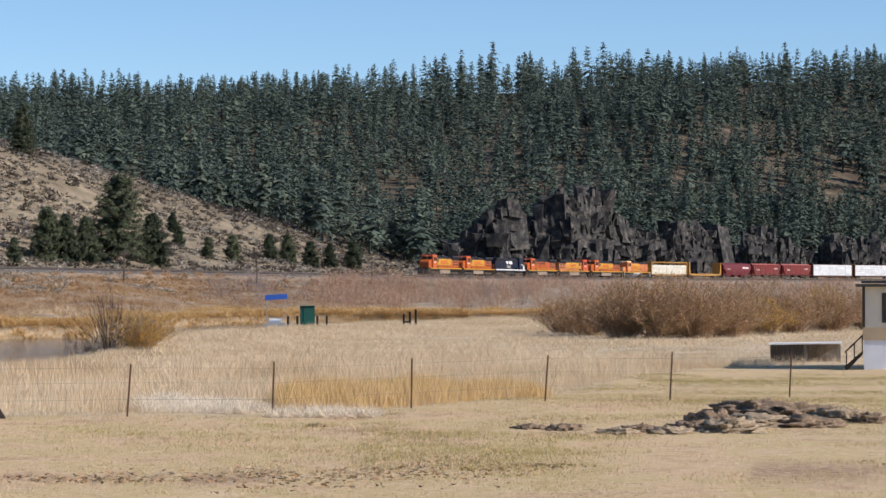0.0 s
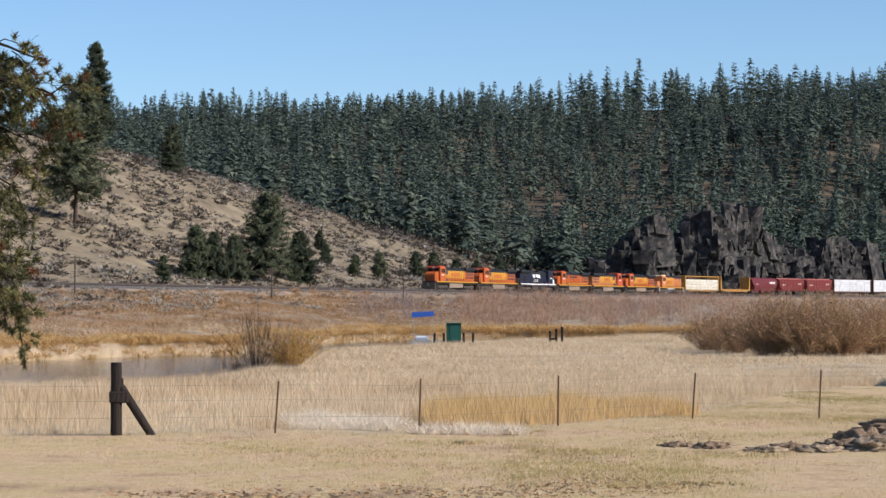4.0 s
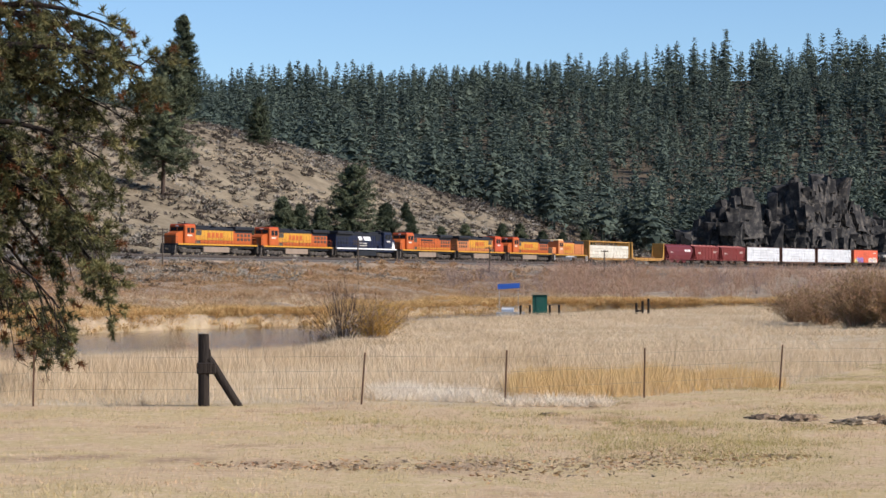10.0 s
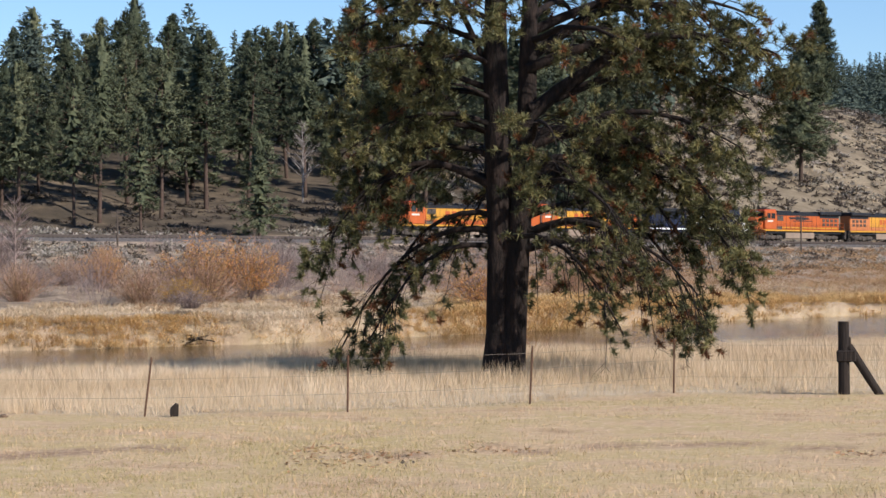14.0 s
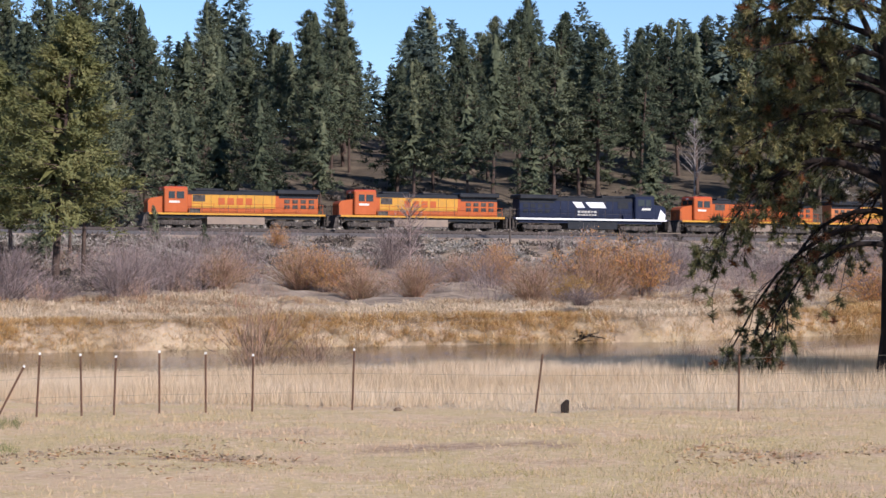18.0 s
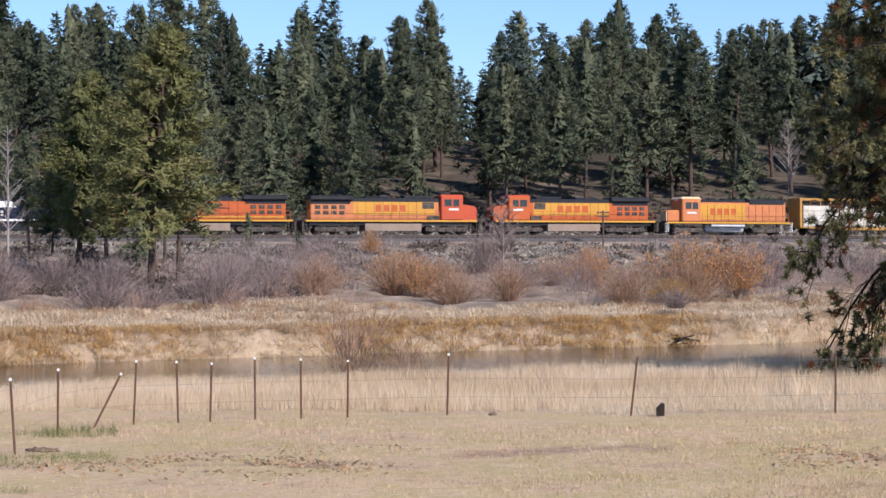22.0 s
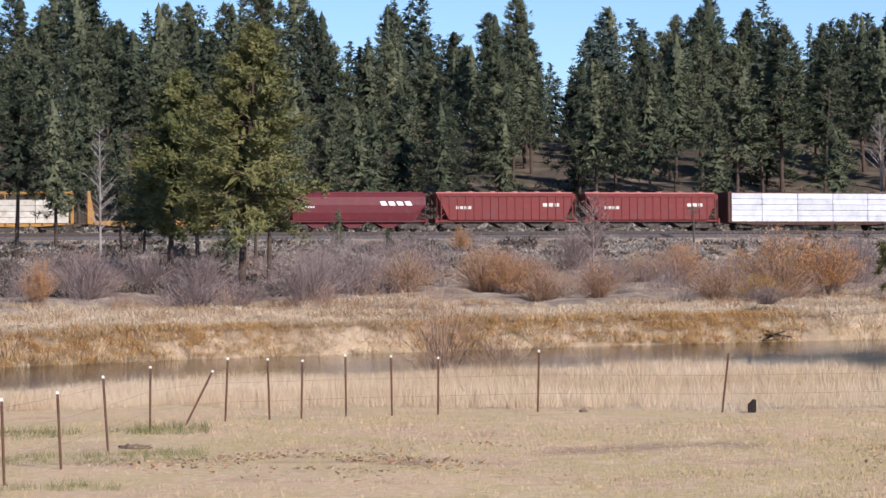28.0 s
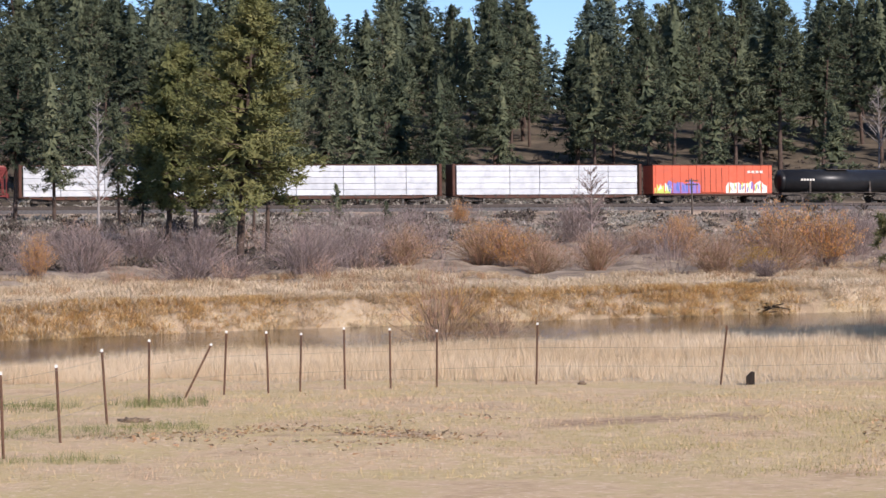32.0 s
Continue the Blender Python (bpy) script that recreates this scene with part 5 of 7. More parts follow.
def ponderosa(x, y):
    g = np.random.default_rng(91)
    RIGHT, AWAY, UP = np.array([0.942, 0.335, 0]), np.array([-0.335, 0.942, 0]), np.array([0, 0, 1.0])
    ob = thing("ponderosa_pine", "old ponderosa pine with a dark forked trunk and drooping limbs", "tree")
    ob.matrix_basis = pose(x, y, z_at(x, y) - 0.1)
    zs = np.array([0, 0.6, 1.5, 3, 4.5, 7, 10, 14, 18, 23.0])
    off = np.array([0, 0.02, 0.08, 0.12, 0.12, 0.05, 0.0, 0.05, 0.2, 0.1])
    trunk_p = off[:, None] * RIGHT + zs[:, None] * UP
    V, F = stem_arrays(trunk_p, [0.60, 0.50, 0.46, 0.44, 0.42, 0.40, 0.37, 0.28, 0.18, 0.03], 18)
    V = V + 0.05 * np.stack([bumps(V[:, 0] * 3 + V[:, 2], V[:, 1] * 3, 0.35), bumps(V[:, 1] * 3 - V[:, 2], V[:, 0] * 3, 0.35), 0 * V[:, 0]], 1)
    part("trunk", mesh_of("trunk", V, F, M["bark"]), None, ob)
    zs2 = np.array([0.0, 0.7, 2.0, 4.4, 5.4, 7.5, 10, 13, 16, 20.0])
    off2 = np.array([0.42, 0.46, 0.55, 0.68, 0.78, 0.95, 1.02, 1.15, 1.3, 1.5])
    fork_p = off2[:, None] * RIGHT + zs2[:, None] * UP - 0.2 * AWAY
    part("second_trunk", mesh_of("second_trunk", *stem_arrays(fork_p, [0.50, 0.42, 0.38, 0.36, 0.34, 0.32, 0.29, 0.22, 0.14, 0.03], 14), M["bark"]), None, ob)
    needles, dry, twigs = [], [], []
    limbs = []
    # z, turn from the right-hand way, length, rise, droop, leafy
    fixed = [(4.8, 178, 5.6, 0.35, 1.05, 1.0), (4.2, 195, 4.6, 0.25, 0.95, 0.9), (5.2, 160, 4.8, 0.3, 1.0, 0.8), (4.6, -8, 5.4, 0.55, 1.10, 0.75), (5.0, 14, 6.2, 0.5, 1.0, 0.7), (4.3, -40, 4.8, 0.4, 0.95, 0.6),
             (6.2, 4, 6.4, 0.75, 0.85, 1.0), (7.4, -12, 6.8, 0.62, 0.62, 1.1), (8.6, 10, 7.2, 0.55, 0.50, 1.2), (9.8, -4, 7.8, 0.5, 0.45, 1.2), (11.0, 8, 7.6, 0.5, 0.45, 1.2), (6.4, 182, 5.8, 0.5, 0.8, 1.1), (7.8, 170, 6.0, 0.45, 0.6, 1.1),
             (9.2, 190, 6.0, 0.5, 0.5, 1.1), (10.6, 176, 5.8, 0.5, 0.4, 1.1), (8.0, 205, 5.4, 0.45, 0.5, 1.2), (10.0, 200, 5.4, 0.4, 0.35, 1.2), (11.4, 185, 5.6, 0.45, 0.45, 1.2), (12.2, 170, 5.4, 0.4, 0.5, 1.2), (9.0, 155, 5.4, 0.4, 0.4, 1.2), (7.0, 168, 5.0, 0.5, 0.7, 1.1)]
    # the heavy limbs: as above, with their thickness
    heavy = [(5.4, 4, 6.2, 1.15, 0.85, 1.0, 1.9), (8.2, -6, 6.8, 0.95, 0.62, 1.0, 1.7), (9.3, 178, 3.4, 2.3, 0.2, 0.8, 1.9), (3.8, -12, 4.8, 0.55, 0.75, 0.6, 1.6),
             (6.8, -4, 6.9, 0.35, 0.80, 1.1, 1.2), (7.3, 12, 7.0, 0.40, 0.85, 1.1, 1.2), (6.3, 22, 6.6, 0.40, 0.90, 1.1, 1.1), (7.8, -18, 6.6, 0.30, 0.75, 1.1, 1.1),
             (6.0, 186, 5.0, 0.75, 0.8, 1.0, 1.5), (10.2, 12, 6.6, 0.8, 0.6, 1.0, 1.5)]
    limbs += heavy + [q + (1.0,) for q in fixed]
    for i in range(32):
        z = 4.5 + 17.5 * (i + g.random()) / 32
        an = g.uniform(0, 360)
        L = (4.9 + 1.5 * math.cos(math.radians(an))) * (1.0 if z < 13 else (23.5 - z) / 10.5) * g.uniform(0.7, 1.1)
        limbs.append((z, an, max(L, 1.0), g.uniform(0.25, 0.6), g.uniform(0.35, 0.7), 1.0 if z > 6 else 0.6, 1.0))
    for z, an, L, rise, droop, leafy, thick in limbs:
        if 140 < an < 220:
            L *= 0.82 if z > 7.5 else 0.93
        d = math.cos(math.radians(an)) * RIGHT + math.sin(math.radians(an)) * AWAY
        second = d @ RIGHT > 0.2 and z > 4.4
        src, so = (zs2, fork_p) if second else (zs, trunk_p)
        o = np.array([np.interp(z, src, so[:, k]) for k in range(3)])
        s = np.linspace(0, 1, 8)
        side = np.cross(d, UP)
        path = o + d * (L * s)[:, None] + UP * (L * (rise * s - droop * s ** 2.3))[:, None] + side * (np.cumsum(g.normal(0, 0.05, 8)) * L * 0.35)[:, None] + UP * (np.cumsum(g.normal(0, 0.03, 8)) * L * 0.3)[:, None]
        path[:, 2] = np.maximum(path[:, 2], 0.35)
        lb = stem_arrays(path, np.maximum(0.022 * L * thick * (1 - s) ** 0.8, 0.014) + 0.008, 7)
        part("limb", mesh_of("limb", *lb, M["bark"]), None, ob)
        nsub = int(7 + L * 1.5)
        for j in range(nsub):
            u = g.uniform(0.22, 1.0)
            b = np.array([np.interp(u, s, path[:, k]) for k in range(3)])
            t = path[min(int(u * 7) + 1, 7)] - path[min(int(u * 7), 6)]
            t = t / (np.linalg.norm(t) + 1e-9)
            w = t * g.uniform(0.4, 1.0) + side * g.choice([-1, 1]) * g.uniform(0.3, 1.0) + UP * g.normal(0.0, 0.35)
            w /= np.linalg.norm(w)
            l2 = (0.22 * L + 0.35) * g.uniform(0.6, 1.2) * (1.15 - 0.4 * u)
            q = np.linspace(0, 1, 5)
            sub = b + w * (l2 * q)[:, None] - UP * ((0.42 if z > 6.5 else 0.95) * l2 * q ** 2)[:, None] + np.cumsum(g.normal(0, 0.035 * l2, (5, 3)), 0)
            sub[:, 2] = np.maximum(sub[:, 2], 0.25)
            twigs.append(stem_arrays(sub, np.linspace(0.022, 0.007, 5), 4))
            for k in range(int(5 + l2 * 4.0)):
                v = g.uniform(0.5, 1.0)
                c = np.array([np.interp(v, q, sub[:, m]) for m in range(3)])
                ww = w * 0.7 + g.normal(0, 0.55, 3) + np.array([0, 0, -0.12])
                ww /= np.linalg.norm(ww)
                l3 = g.uniform(0.25, 0.75)
                tip = c + ww * l3 + np.array([0, 0, -0.12 * l3])
                mid_ = (c + tip) / 2 + g.normal(0, 0.06, 3)
                twigs.append(stem_arrays([c, mid_, tip], [0.010, 0.008, 0.005], 3))
                if g.random() < (0.38 + 0.42 * u) * leafy:
                    n = 48
                    base = tip + (c - tip) * g.uniform(-0.05, 0.35, (n, 1))
                    way = ww * 0.45 + g.normal(0, 0.75, (n, 3)) + np.array([0, 0, 0.15])
                    sh = slivers(base, way, g.uniform(0.16, 0.29, n), 0.040, g)
                    (dry if g.random() < (0.09 if z > 6 else 0.20) else needles).append(sh)
    part("twigwork", mesh_of("twigwork", *join(twigs), M["bark"]), None, ob)
    part("foliage", mesh_of("foliage", *join(needles), M["needle_near"]), None, ob)
    part("dead_foliage", mesh_of("dead_foliage", *join(dry), M["needle_dry"]), None, ob, "dead rust-brown needle tufts")
    return ob


ponderosa(-25.3, 71.0)

# ---- fence ----
FENCE = [(11.18, 76.75, 3), (7.03, 73.7, 3), (3.11, 72.6, 4), (-0.93, 69.0, 1), (-4.70, 65.3, 2), (-8.46, 63.6, 4), (-17.2, 62.45, 1), (-19.67, 57.6, 3), (-22.86, 53.2, 1), (-27.3, 51.1, 7)]
CORNER = [(-31.0, 48.6, 2), (-32.9, 47.1, 1), (-33.7, 46.3, 0), (-34.4, 45.4, 0), (-34.9, 44.3, 2), (-35.3, 43.6, -1), (-35.9, 42.7, 3), (-35.9, 41.3, 27), (-35.2, 39.3, 1), (-32.1, 34.6, -3), (-29.9, 31.0, -2), (-28.6, 28.3, -1)]


def t_post():
    b = box(-0.02, 0.02, -0.006, 0.006, -0.35, 1.45)
    box(-0.006, 0.006, -0.02, 0.025, -0.35, 1.45, bm=b)
    for k in range(14):
        box(-0.01, 0.01, -0.034, -0.018, 0.15 + k * 0.09, 0.18 + k * 0.09, bm=b)
    me = bpy.data.meshes.new("shaft")
    b.to_mesh(me)
    b.free()
    me.materials.append(M["post_rust"])
    c = box(-0.021, 0.021, -0.021, 0.026, 1.40, 1.453)
    tip = bpy.data.meshes.new("tip")
    c.to_mesh(tip)
    c.free()
    tip.materials.append(M["post_white"])
    return me, tip


shaft, tip = t_post()
for i, (px, py, lean) in enumerate(FENCE + CORNER):
    bearing = math.degrees(math.atan2(-px, py))
    ob = thing("fence_post", "leaning rusty steel fence post" if abs(lean) > 5 else "thin rusty steel fence post" if i < 10 else "rusty steel fence post with a white tip", "fence post", "fence posts")
    ob.matrix_basis = pose(px, py, z_at(px, py), 0, 0, bearing) @ pose(0, 0, 0, 0, lean, 0) @ Matrix.Diagonal((1.25, 1.25, 1.0 + 0.04 * math.sin(i * 2.1), 1))
    part("shaft", shaft, None, ob)
    if i >= 10:
        part("tip", tip, None, ob, "white painted tip")
line = FENCE[:6] + [(-12.53, 62.37, 0)] + FENCE[6:] + CORNER
for hz in (0.45, 0.9, 1.3):
    wire = stem_arrays([(px, py, z_at(px, py) + hz) for px, py, _ in line], [0.0035] * len(line), 3)
    tagged(new("fence_wire", mesh_of("fence_wire", *wire, M["wire"])), "thin rusty wire strung along the fence", "wire", "fence wires")

# dark timber brace post
ob = thing("brace_post", "dark creosoted timber post with a slanting brace", "fence post")
ob.matrix_basis = pose(-12.53, 62.37, z_at(-12.53, 62.37), 0, 0, 11)
part("post", tube((0, 0, -0.5), (0, 0, 1.93), 0.155, 0.145, n=12), M["wood_dark"], ob)
part("collar", box(-0.19, 0.32, -0.17, 0.17, 0.86, 1.17, 0.03), M["wood_dark"], ob)
part("brace", tube((0.12, 0, 1.28), (0.95, 0, -0.05), 0.12, 0.11, n=12), M["wood_dark"], ob)
part("cap_stub", tube((0.14, 0, 1.1), (0.14, 0, 1.52), 0.06, 0.05, n=8), M["wood_dark"], ob)


# lumps of earth, stumps
def lump(name, label, cat, x, y, rx, ry, h, seed, mat, group=""):
    g = np.random.default_rng(seed)
    b = bmesh.new()
    bmesh.ops.create_icosphere(b, subdivisions=4, radius=1.0)
    for v in b.verts:
        n = noise.fractal(v.co * 4.2 + Vector((seed * 3.1, 0, 0)), 0.75, 2.1, 6)
        v.co *= 1 + 0.5 * n
        v.co = Vector((v.co.x * rx, v.co.y * ry, max(v.co.z, -0.25) * h * 0.72))
    me = bpy.data.meshes.new(name)
    b.to_mesh(me)
    b.free()
    me.materials.append(M[mat])
    me.polygons.foreach_set("use_smooth", np.ones(len(me.polygons), dtype=bool))
    ob = new(name, me)
    ob.matrix_basis = pose(x, y, z_at(x, y) - 0.02, 0, 0, g.uniform(0, 360))
    return tagged(ob, label, cat, group)


for i, (x, y, rx, ry, h, mat) in enumerate(((2.2, 59.8, 0.42, 0.5, 0.22, "earth"), (3.0, 59.2, 0.45, 0.5, 0.26, "earth"), (3.4, 60.2, 0.35, 0.4, 0.2, "hay"), (4.3, 58.4, 0.5, 0.5, 0.2, "hay"),
                                            (4.9, 59.2, 0.45, 0.5, 0.24, "earth"), (5.6, 58.6, 0.55, 0.6, 0.24, "hay"), (6.3, 59.8, 0.6, 0.6, 0.30, "earth"), (7.2, 59.6, 0.9, 1.1, 0.42, "hay"),
                                            (8.0, 62.0, 1.1, 1.3, 0.36, "hay"), (8.5, 65.5, 1.0, 1.2, 0.50, "earth"), (9.7, 65.0, 1.3, 1.5, 0.42, "earth"), (6.9, 61.6, 0.7, 0.6, 0.45, "earth"),
                                            (11.25, 62.6, 0.55, 0.5, 0.34, "earth"), (9.4, 61.4, 1.0, 0.9, 0.36, "earth"), (10.6, 63.6, 0.9, 0.9, 0.42, "hay"))):
    lump("earth_clod" if rx < 0.7 else "earth_mound", "dark clod of dug earth on the lawn" if mat == "earth" else "dug earth mixed with pale straw on the lawn", "mound", x, y, rx, ry, h, i + 3, mat, "dug earth heap")
lump("molehill", "small dark molehill on the lawn", "mound", -3.2, 60.6, 0.28, 0.22, 0.08, 31, "earth")
lump("earth_clod", "dark burnt patch of earth by the fence corner", "mound", -32.3, 35.6, 0.35, 0.3, 0.12, 33, "earth")
ob = thing("tree_stump", "short dark slanted stump at the lawn's edge", "stump")
ob.matrix_basis = pose(-26.6, 51.3, z_at(-26.6, 51.3), 0, 0, 27)
part("stump", prism([(-0.10, -0.1), (0.10, -0.1), (0.11, 0.30), (0.03, 0.33), (-0.10, 0.20)], -0.1, 0.1), M["wood_dark"], ob)
lump("earth_clod", "small dark clod near the fence", "mound", -29.9, 48.9, 0.10, 0.10, 0.13, 35, "earth")

# ---- driftwood at the far bank ----
g = np.random.default_rng(95)
cx0, cy0 = polar(27.0, 131.6)
plant_willow("grey", cx0, cy0, 1.1, 2.6, g, -0.6)
for i in range(12):
    lift = g.uniform(0.05, 0.75)
    px, py = polar(27.0 + g.normal(0, 0.32), float(FAR_OF(27.0)) - 0.25 + 0.5 * lift)
    a = math.radians(27) + g.normal(0, 0.5)
    d = Vector((math.cos(a), math.sin(a), g.normal(0, 0.22))) * g.uniform(0.35, 0.8)
    p = Vector((px, py, WATER + lift))
    lg = thing("driftwood", "dark tangled driftwood branch at the water's edge", "driftwood", "driftwood heap")
    part("branch", tube(p - d, p + d, 0.06, 0.03, n=7), M["wood_dark"], lg)

# ---- telegraph poles ----
for i, (x, y, h, arms) in enumerate(((-73.3, 335.1, 5.6, 2), (-50.6, 376.6, 5.2, 2), (-33.0, 421.0, 4.8, 1), (-134.6, 245.6, 4.4, 2), (-98, 292, 5, 1), (30.6, 690, 14.0, 0), (-14, 468, 4.8, 1))):
    ob = thing("utility_pole" if arms else "tall_mast", "old wooden telegraph pole beside the railway" if arms else "tall pale mast beside the railway", "pole", "telegraph poles" if arms else "")
    ob.matrix_basis = pose(x, y, z_at(x, y), 0, 0, math.degrees(math.atan2(-x, y)) + 8)
    part("shaft", tube((0, 0, -0.5), (0, 0, h), 0.13, 0.09, n=10), M["pole" if arms else "galv"], ob)
    for k in range(arms):
        b = box(-0.75, 0.75, -0.06, 0.06, h - 0.35 - 0.45 * k, h - 0.22 - 0.45 * k)
        for xx in (-0.6, -0.25, 0.25, 0.6):
            tube((xx, 0, h - 0.22 - 0.45 * k), (xx, 0, h - 0.08 - 0.45 * k), 0.04, n=6, bm=b)
        part("crossarm", b, M["pole"], ob)

# ---- by the river: shed, landing, boat canopy, mooring posts ----
def at_bearing(az, r, z=None):
    x, y = polar(az, r)
    return pose(float(x), float(y), z_at(x, y) if z is None else z, 0, 0, az)


ob = thing("green_shed", "small dark green shed with a tan roof at the landing", "shed")
ob.matrix_basis = at_bearing(3.27, 218.5)
b = bmesh.new()
for i in range(9):
    box(-0.68 + i * 0.151, -0.535 + i * 0.151, -0.62, -0.58, 0.1, 2.0, bm=b)
box(-0.68, 0.68, -0.58, 0.62, 0.1, 2.0, bm=b)
part("wall", b, M["shed_green"], ob)
part("door", box(-0.35, 0.35, -0.66, -0.62, 0.15, 1.8, 0.01), M["shed_green"], ob)
part("roof", prism([(-0.85, 1.98), (0.85, 1.98), (0.75, 2.12), (-0.75, 2.2)], -0.8, 0.8), M["shed_roof"], ob)
part("base", box(-0.75, 0.75, -0.7, 0.7, -0.1, 0.1), M["wood_grey"], ob)
ob = thing("landing_deck", "low weathered wooden landing beside the shed", "deck")
ob.matrix_basis = at_bearing(2.95, 214.0)
for i in range(10):
    part("plank", box(-2.2 + i * 0.46, -1.78 + i * 0.46, -1.3, 1.3, 0.06, 0.14), M["wood_grey"], ob)
part("bearer", box(-2.2, 2.4, -1.2, 1.2, -0.2, 0.06), M["wood_dark"], ob)
for k, dx_ in enumerate((-1.75, -0.9, 0.9, 1.75)):
    ob = thing("mooring_post", "short dark timber post at the landing", "post", "landing posts")
    ob.matrix_basis = at_bearing(3.27 - math.degrees(dx_ / 216), 216.2)
    part("post", tube((0, 0, -0.3), (0, 0, 1.05), 0.11, n=10), M["wood_dark"], ob)
for k, (az, h) in enumerate(((0.95, 1.1), (0.80, 1.3), (0.66, 1.5))):
    ob = thing("mooring_post", "dark timber post standing in the meadow", "post", "meadow posts")
    ob.matrix_basis = at_bearing(az, 225.0)
    part("post", tube((0, 0, -0.3), (0, 0, h), 0.12, n=10), M["wood_dark"], ob)
ob = thing("rail_beam", "dark timber rail between the meadow posts", "rail")
ob.matrix_basis = at_bearing(0.88, 225.0)
part("beam", box(-0.35, 0.35, -0.05, 0.05, 0.25, 0.45), M["wood_dark"], ob)
ob = thing("boat_canopy", "boat with a blue canopy on thin pale poles at the landing", "boat")
ob.matrix_basis = at_bearing(4.02, 226.0, WATER + 0.05)
part("canopy", prism([(-1.05, 3.00), (1.05, 3.13), (1.05, 3.60), (-1.05, 3.50)], -0.9, 0.9), M["sign_blue"], ob, "blue canopy")
for sx in (-0.9, 0.9):
    for sy in (-0.8, 0.8):
        part("canopy_pole", tube((sx, sy, 0.2), (sx, sy, 3.25), 0.03, n=6), M["galv"], ob)
part("hull", prism([(-1.2, 0.25), (1.25, 0.25), (1.55, 0.85), (-1.2, 0.8)], -0.8, 0.8), M["galv"], ob)
part("bench", box(-0.7, 0.5, -0.6, 0.6, 0.85, 1.25, 0.05), M["skirt"], ob)
part("side_rail", box(-1.1, 1.3, -0.82, -0.78, 1.3, 1.36), M["galv"], ob)
part("float", tube((-1.4, 0, 0.12), (1.5, 0, 0.12), 0.2, n=10), M["galv"], ob)

# ---- house and stock shelter at the meadow's edge ----
ob = thing("mobile_home", "cream mobile home with white skirting and a dark flat roof", "house")
ob.matrix_basis = pose(18.35, 103.6, z_at(18.3, 103.6), 0, 0, -10)
part("skirting", box(0.0, 14.0, 0.0, 4.4, -0.2, 1.30), M["skirt"], ob)
part("wall", box(-0.02, 14.0, -0.02, 4.4, 1.30, 3.62), M["siding"], ob)
part("trim_band", box(-0.05, 14.0, -0.05, 4.45, 1.30, 1.85), M["trim_tan"], ob)
b = prism([(-0.35, 3.62), (14.2, 3.62), (14.2, 3.80), (-0.35, 3.74)], -0.4, 4.8)
prism([(-0.1, 3.78), (14.1, 3.78), (14.1, 3.98), (-0.1, 3.88)], -0.1, 4.5, b)
part("roof", b, M["roof_dark"], ob)
w = part("window_frame", box(0.78, 2.1, -0.07, -0.02, 2.05, 3.35), M["roof_dark"], ob)
part("pane", box(0.88, 2.0, -0.085, -0.07, 2.15, 3.25), M["window"], w)
part("corner_trim", box(-0.06, 0.06, -0.06, 0.06, 1.85, 3.62), M["roof_dark"], ob)
ob = thing("porch_steps", "dark wooden porch steps with railings", "steps")
ob.matrix_basis = pose(18.1, 103.3, z_at(18.0, 103.0), 0, 0, -10) @ Matrix.Diagonal((0.62, 0.8, 0.72, 1))
for k in range(5):
    part("tread", box(-0.95 + k * 0.22, -0.70 + k * 0.22, -0.1, 0.9, 0.18 * (k + 1), 0.18 * (k + 1) + 0.05), M["wood_dark"], ob)
for sy in (-0.1, 0.9):
    part("stringer", prism([(-1.0, 0.0), (-0.8, 0.0), (0.25, 0.95), (0.25, 1.15), (-1.0, 0.2)], sy - 0.03, sy + 0.03), M["wood_dark"], ob)
    for xx, zz in ((-0.9, 0.0), (-0.35, 0.5), (0.2, 1.0)):
        part("baluster", box(xx - 0.04, xx + 0.04, sy - 0.04, sy + 0.04, zz, zz + 1.05), M["wood_dark"], ob)
    part("handrail", prism([(-1.0, 1.0), (-1.0, 1.1), (0.25, 2.15), (0.25, 2.05)], sy - 0.05, sy + 0.05), M["wood_dark"], ob)
ob = thing("stock_shelter", "low weathered shelter with a pale flat roof in dry grass", "shelter")
ob.matrix_basis = pose(17.6, 115.4, z_at(17.6, 115.4), 0, 0, -9)
part("roof", prism([(-1.75, 0.86), (1.75, 0.92), (1.75, 0.99), (-1.75, 0.93)], -0.9, 0.9), M["white"], ob, "pale metal roof")
part("back_wall", box(-1.6, 1.6, 0.70, 0.78, 0, 0.86), M["wood_grey"], ob)
for k in range(5):
    part("board", box(-1.65 + k * 0.30, -1.38 + k * 0.30, -0.78, -0.70, 0, 0.85), M["pole"], ob)
for xx in (-1.62, 0.0, 1.62):
    part("post", box(xx - 0.06, xx + 0.06, -0.76, -0.64, -0.2, 0.87), M["wood_grey"], ob)


# ---- the train ----
# local space of a vehicle: x forward, y to the left (the meadow side), z up from the rail
def wheelset(parent, x, rad=0.5):
    b = bmesh.new()
    for y in (-0.75, 0.75):
        tube((x, y - 0.06, rad), (x, y + 0.06, rad), rad, n=14, bm=b)
        tube((x, y - 0.10 * np.sign(y), rad), (x, y - 0.06 * np.sign(y), rad), rad + 0.03, n=14, bm=b)
    tube((x, -0.75, rad), (x, 0.75, rad), 0.09, n=6, bm=b)
    part("wheelset", b, M["dark"], parent)


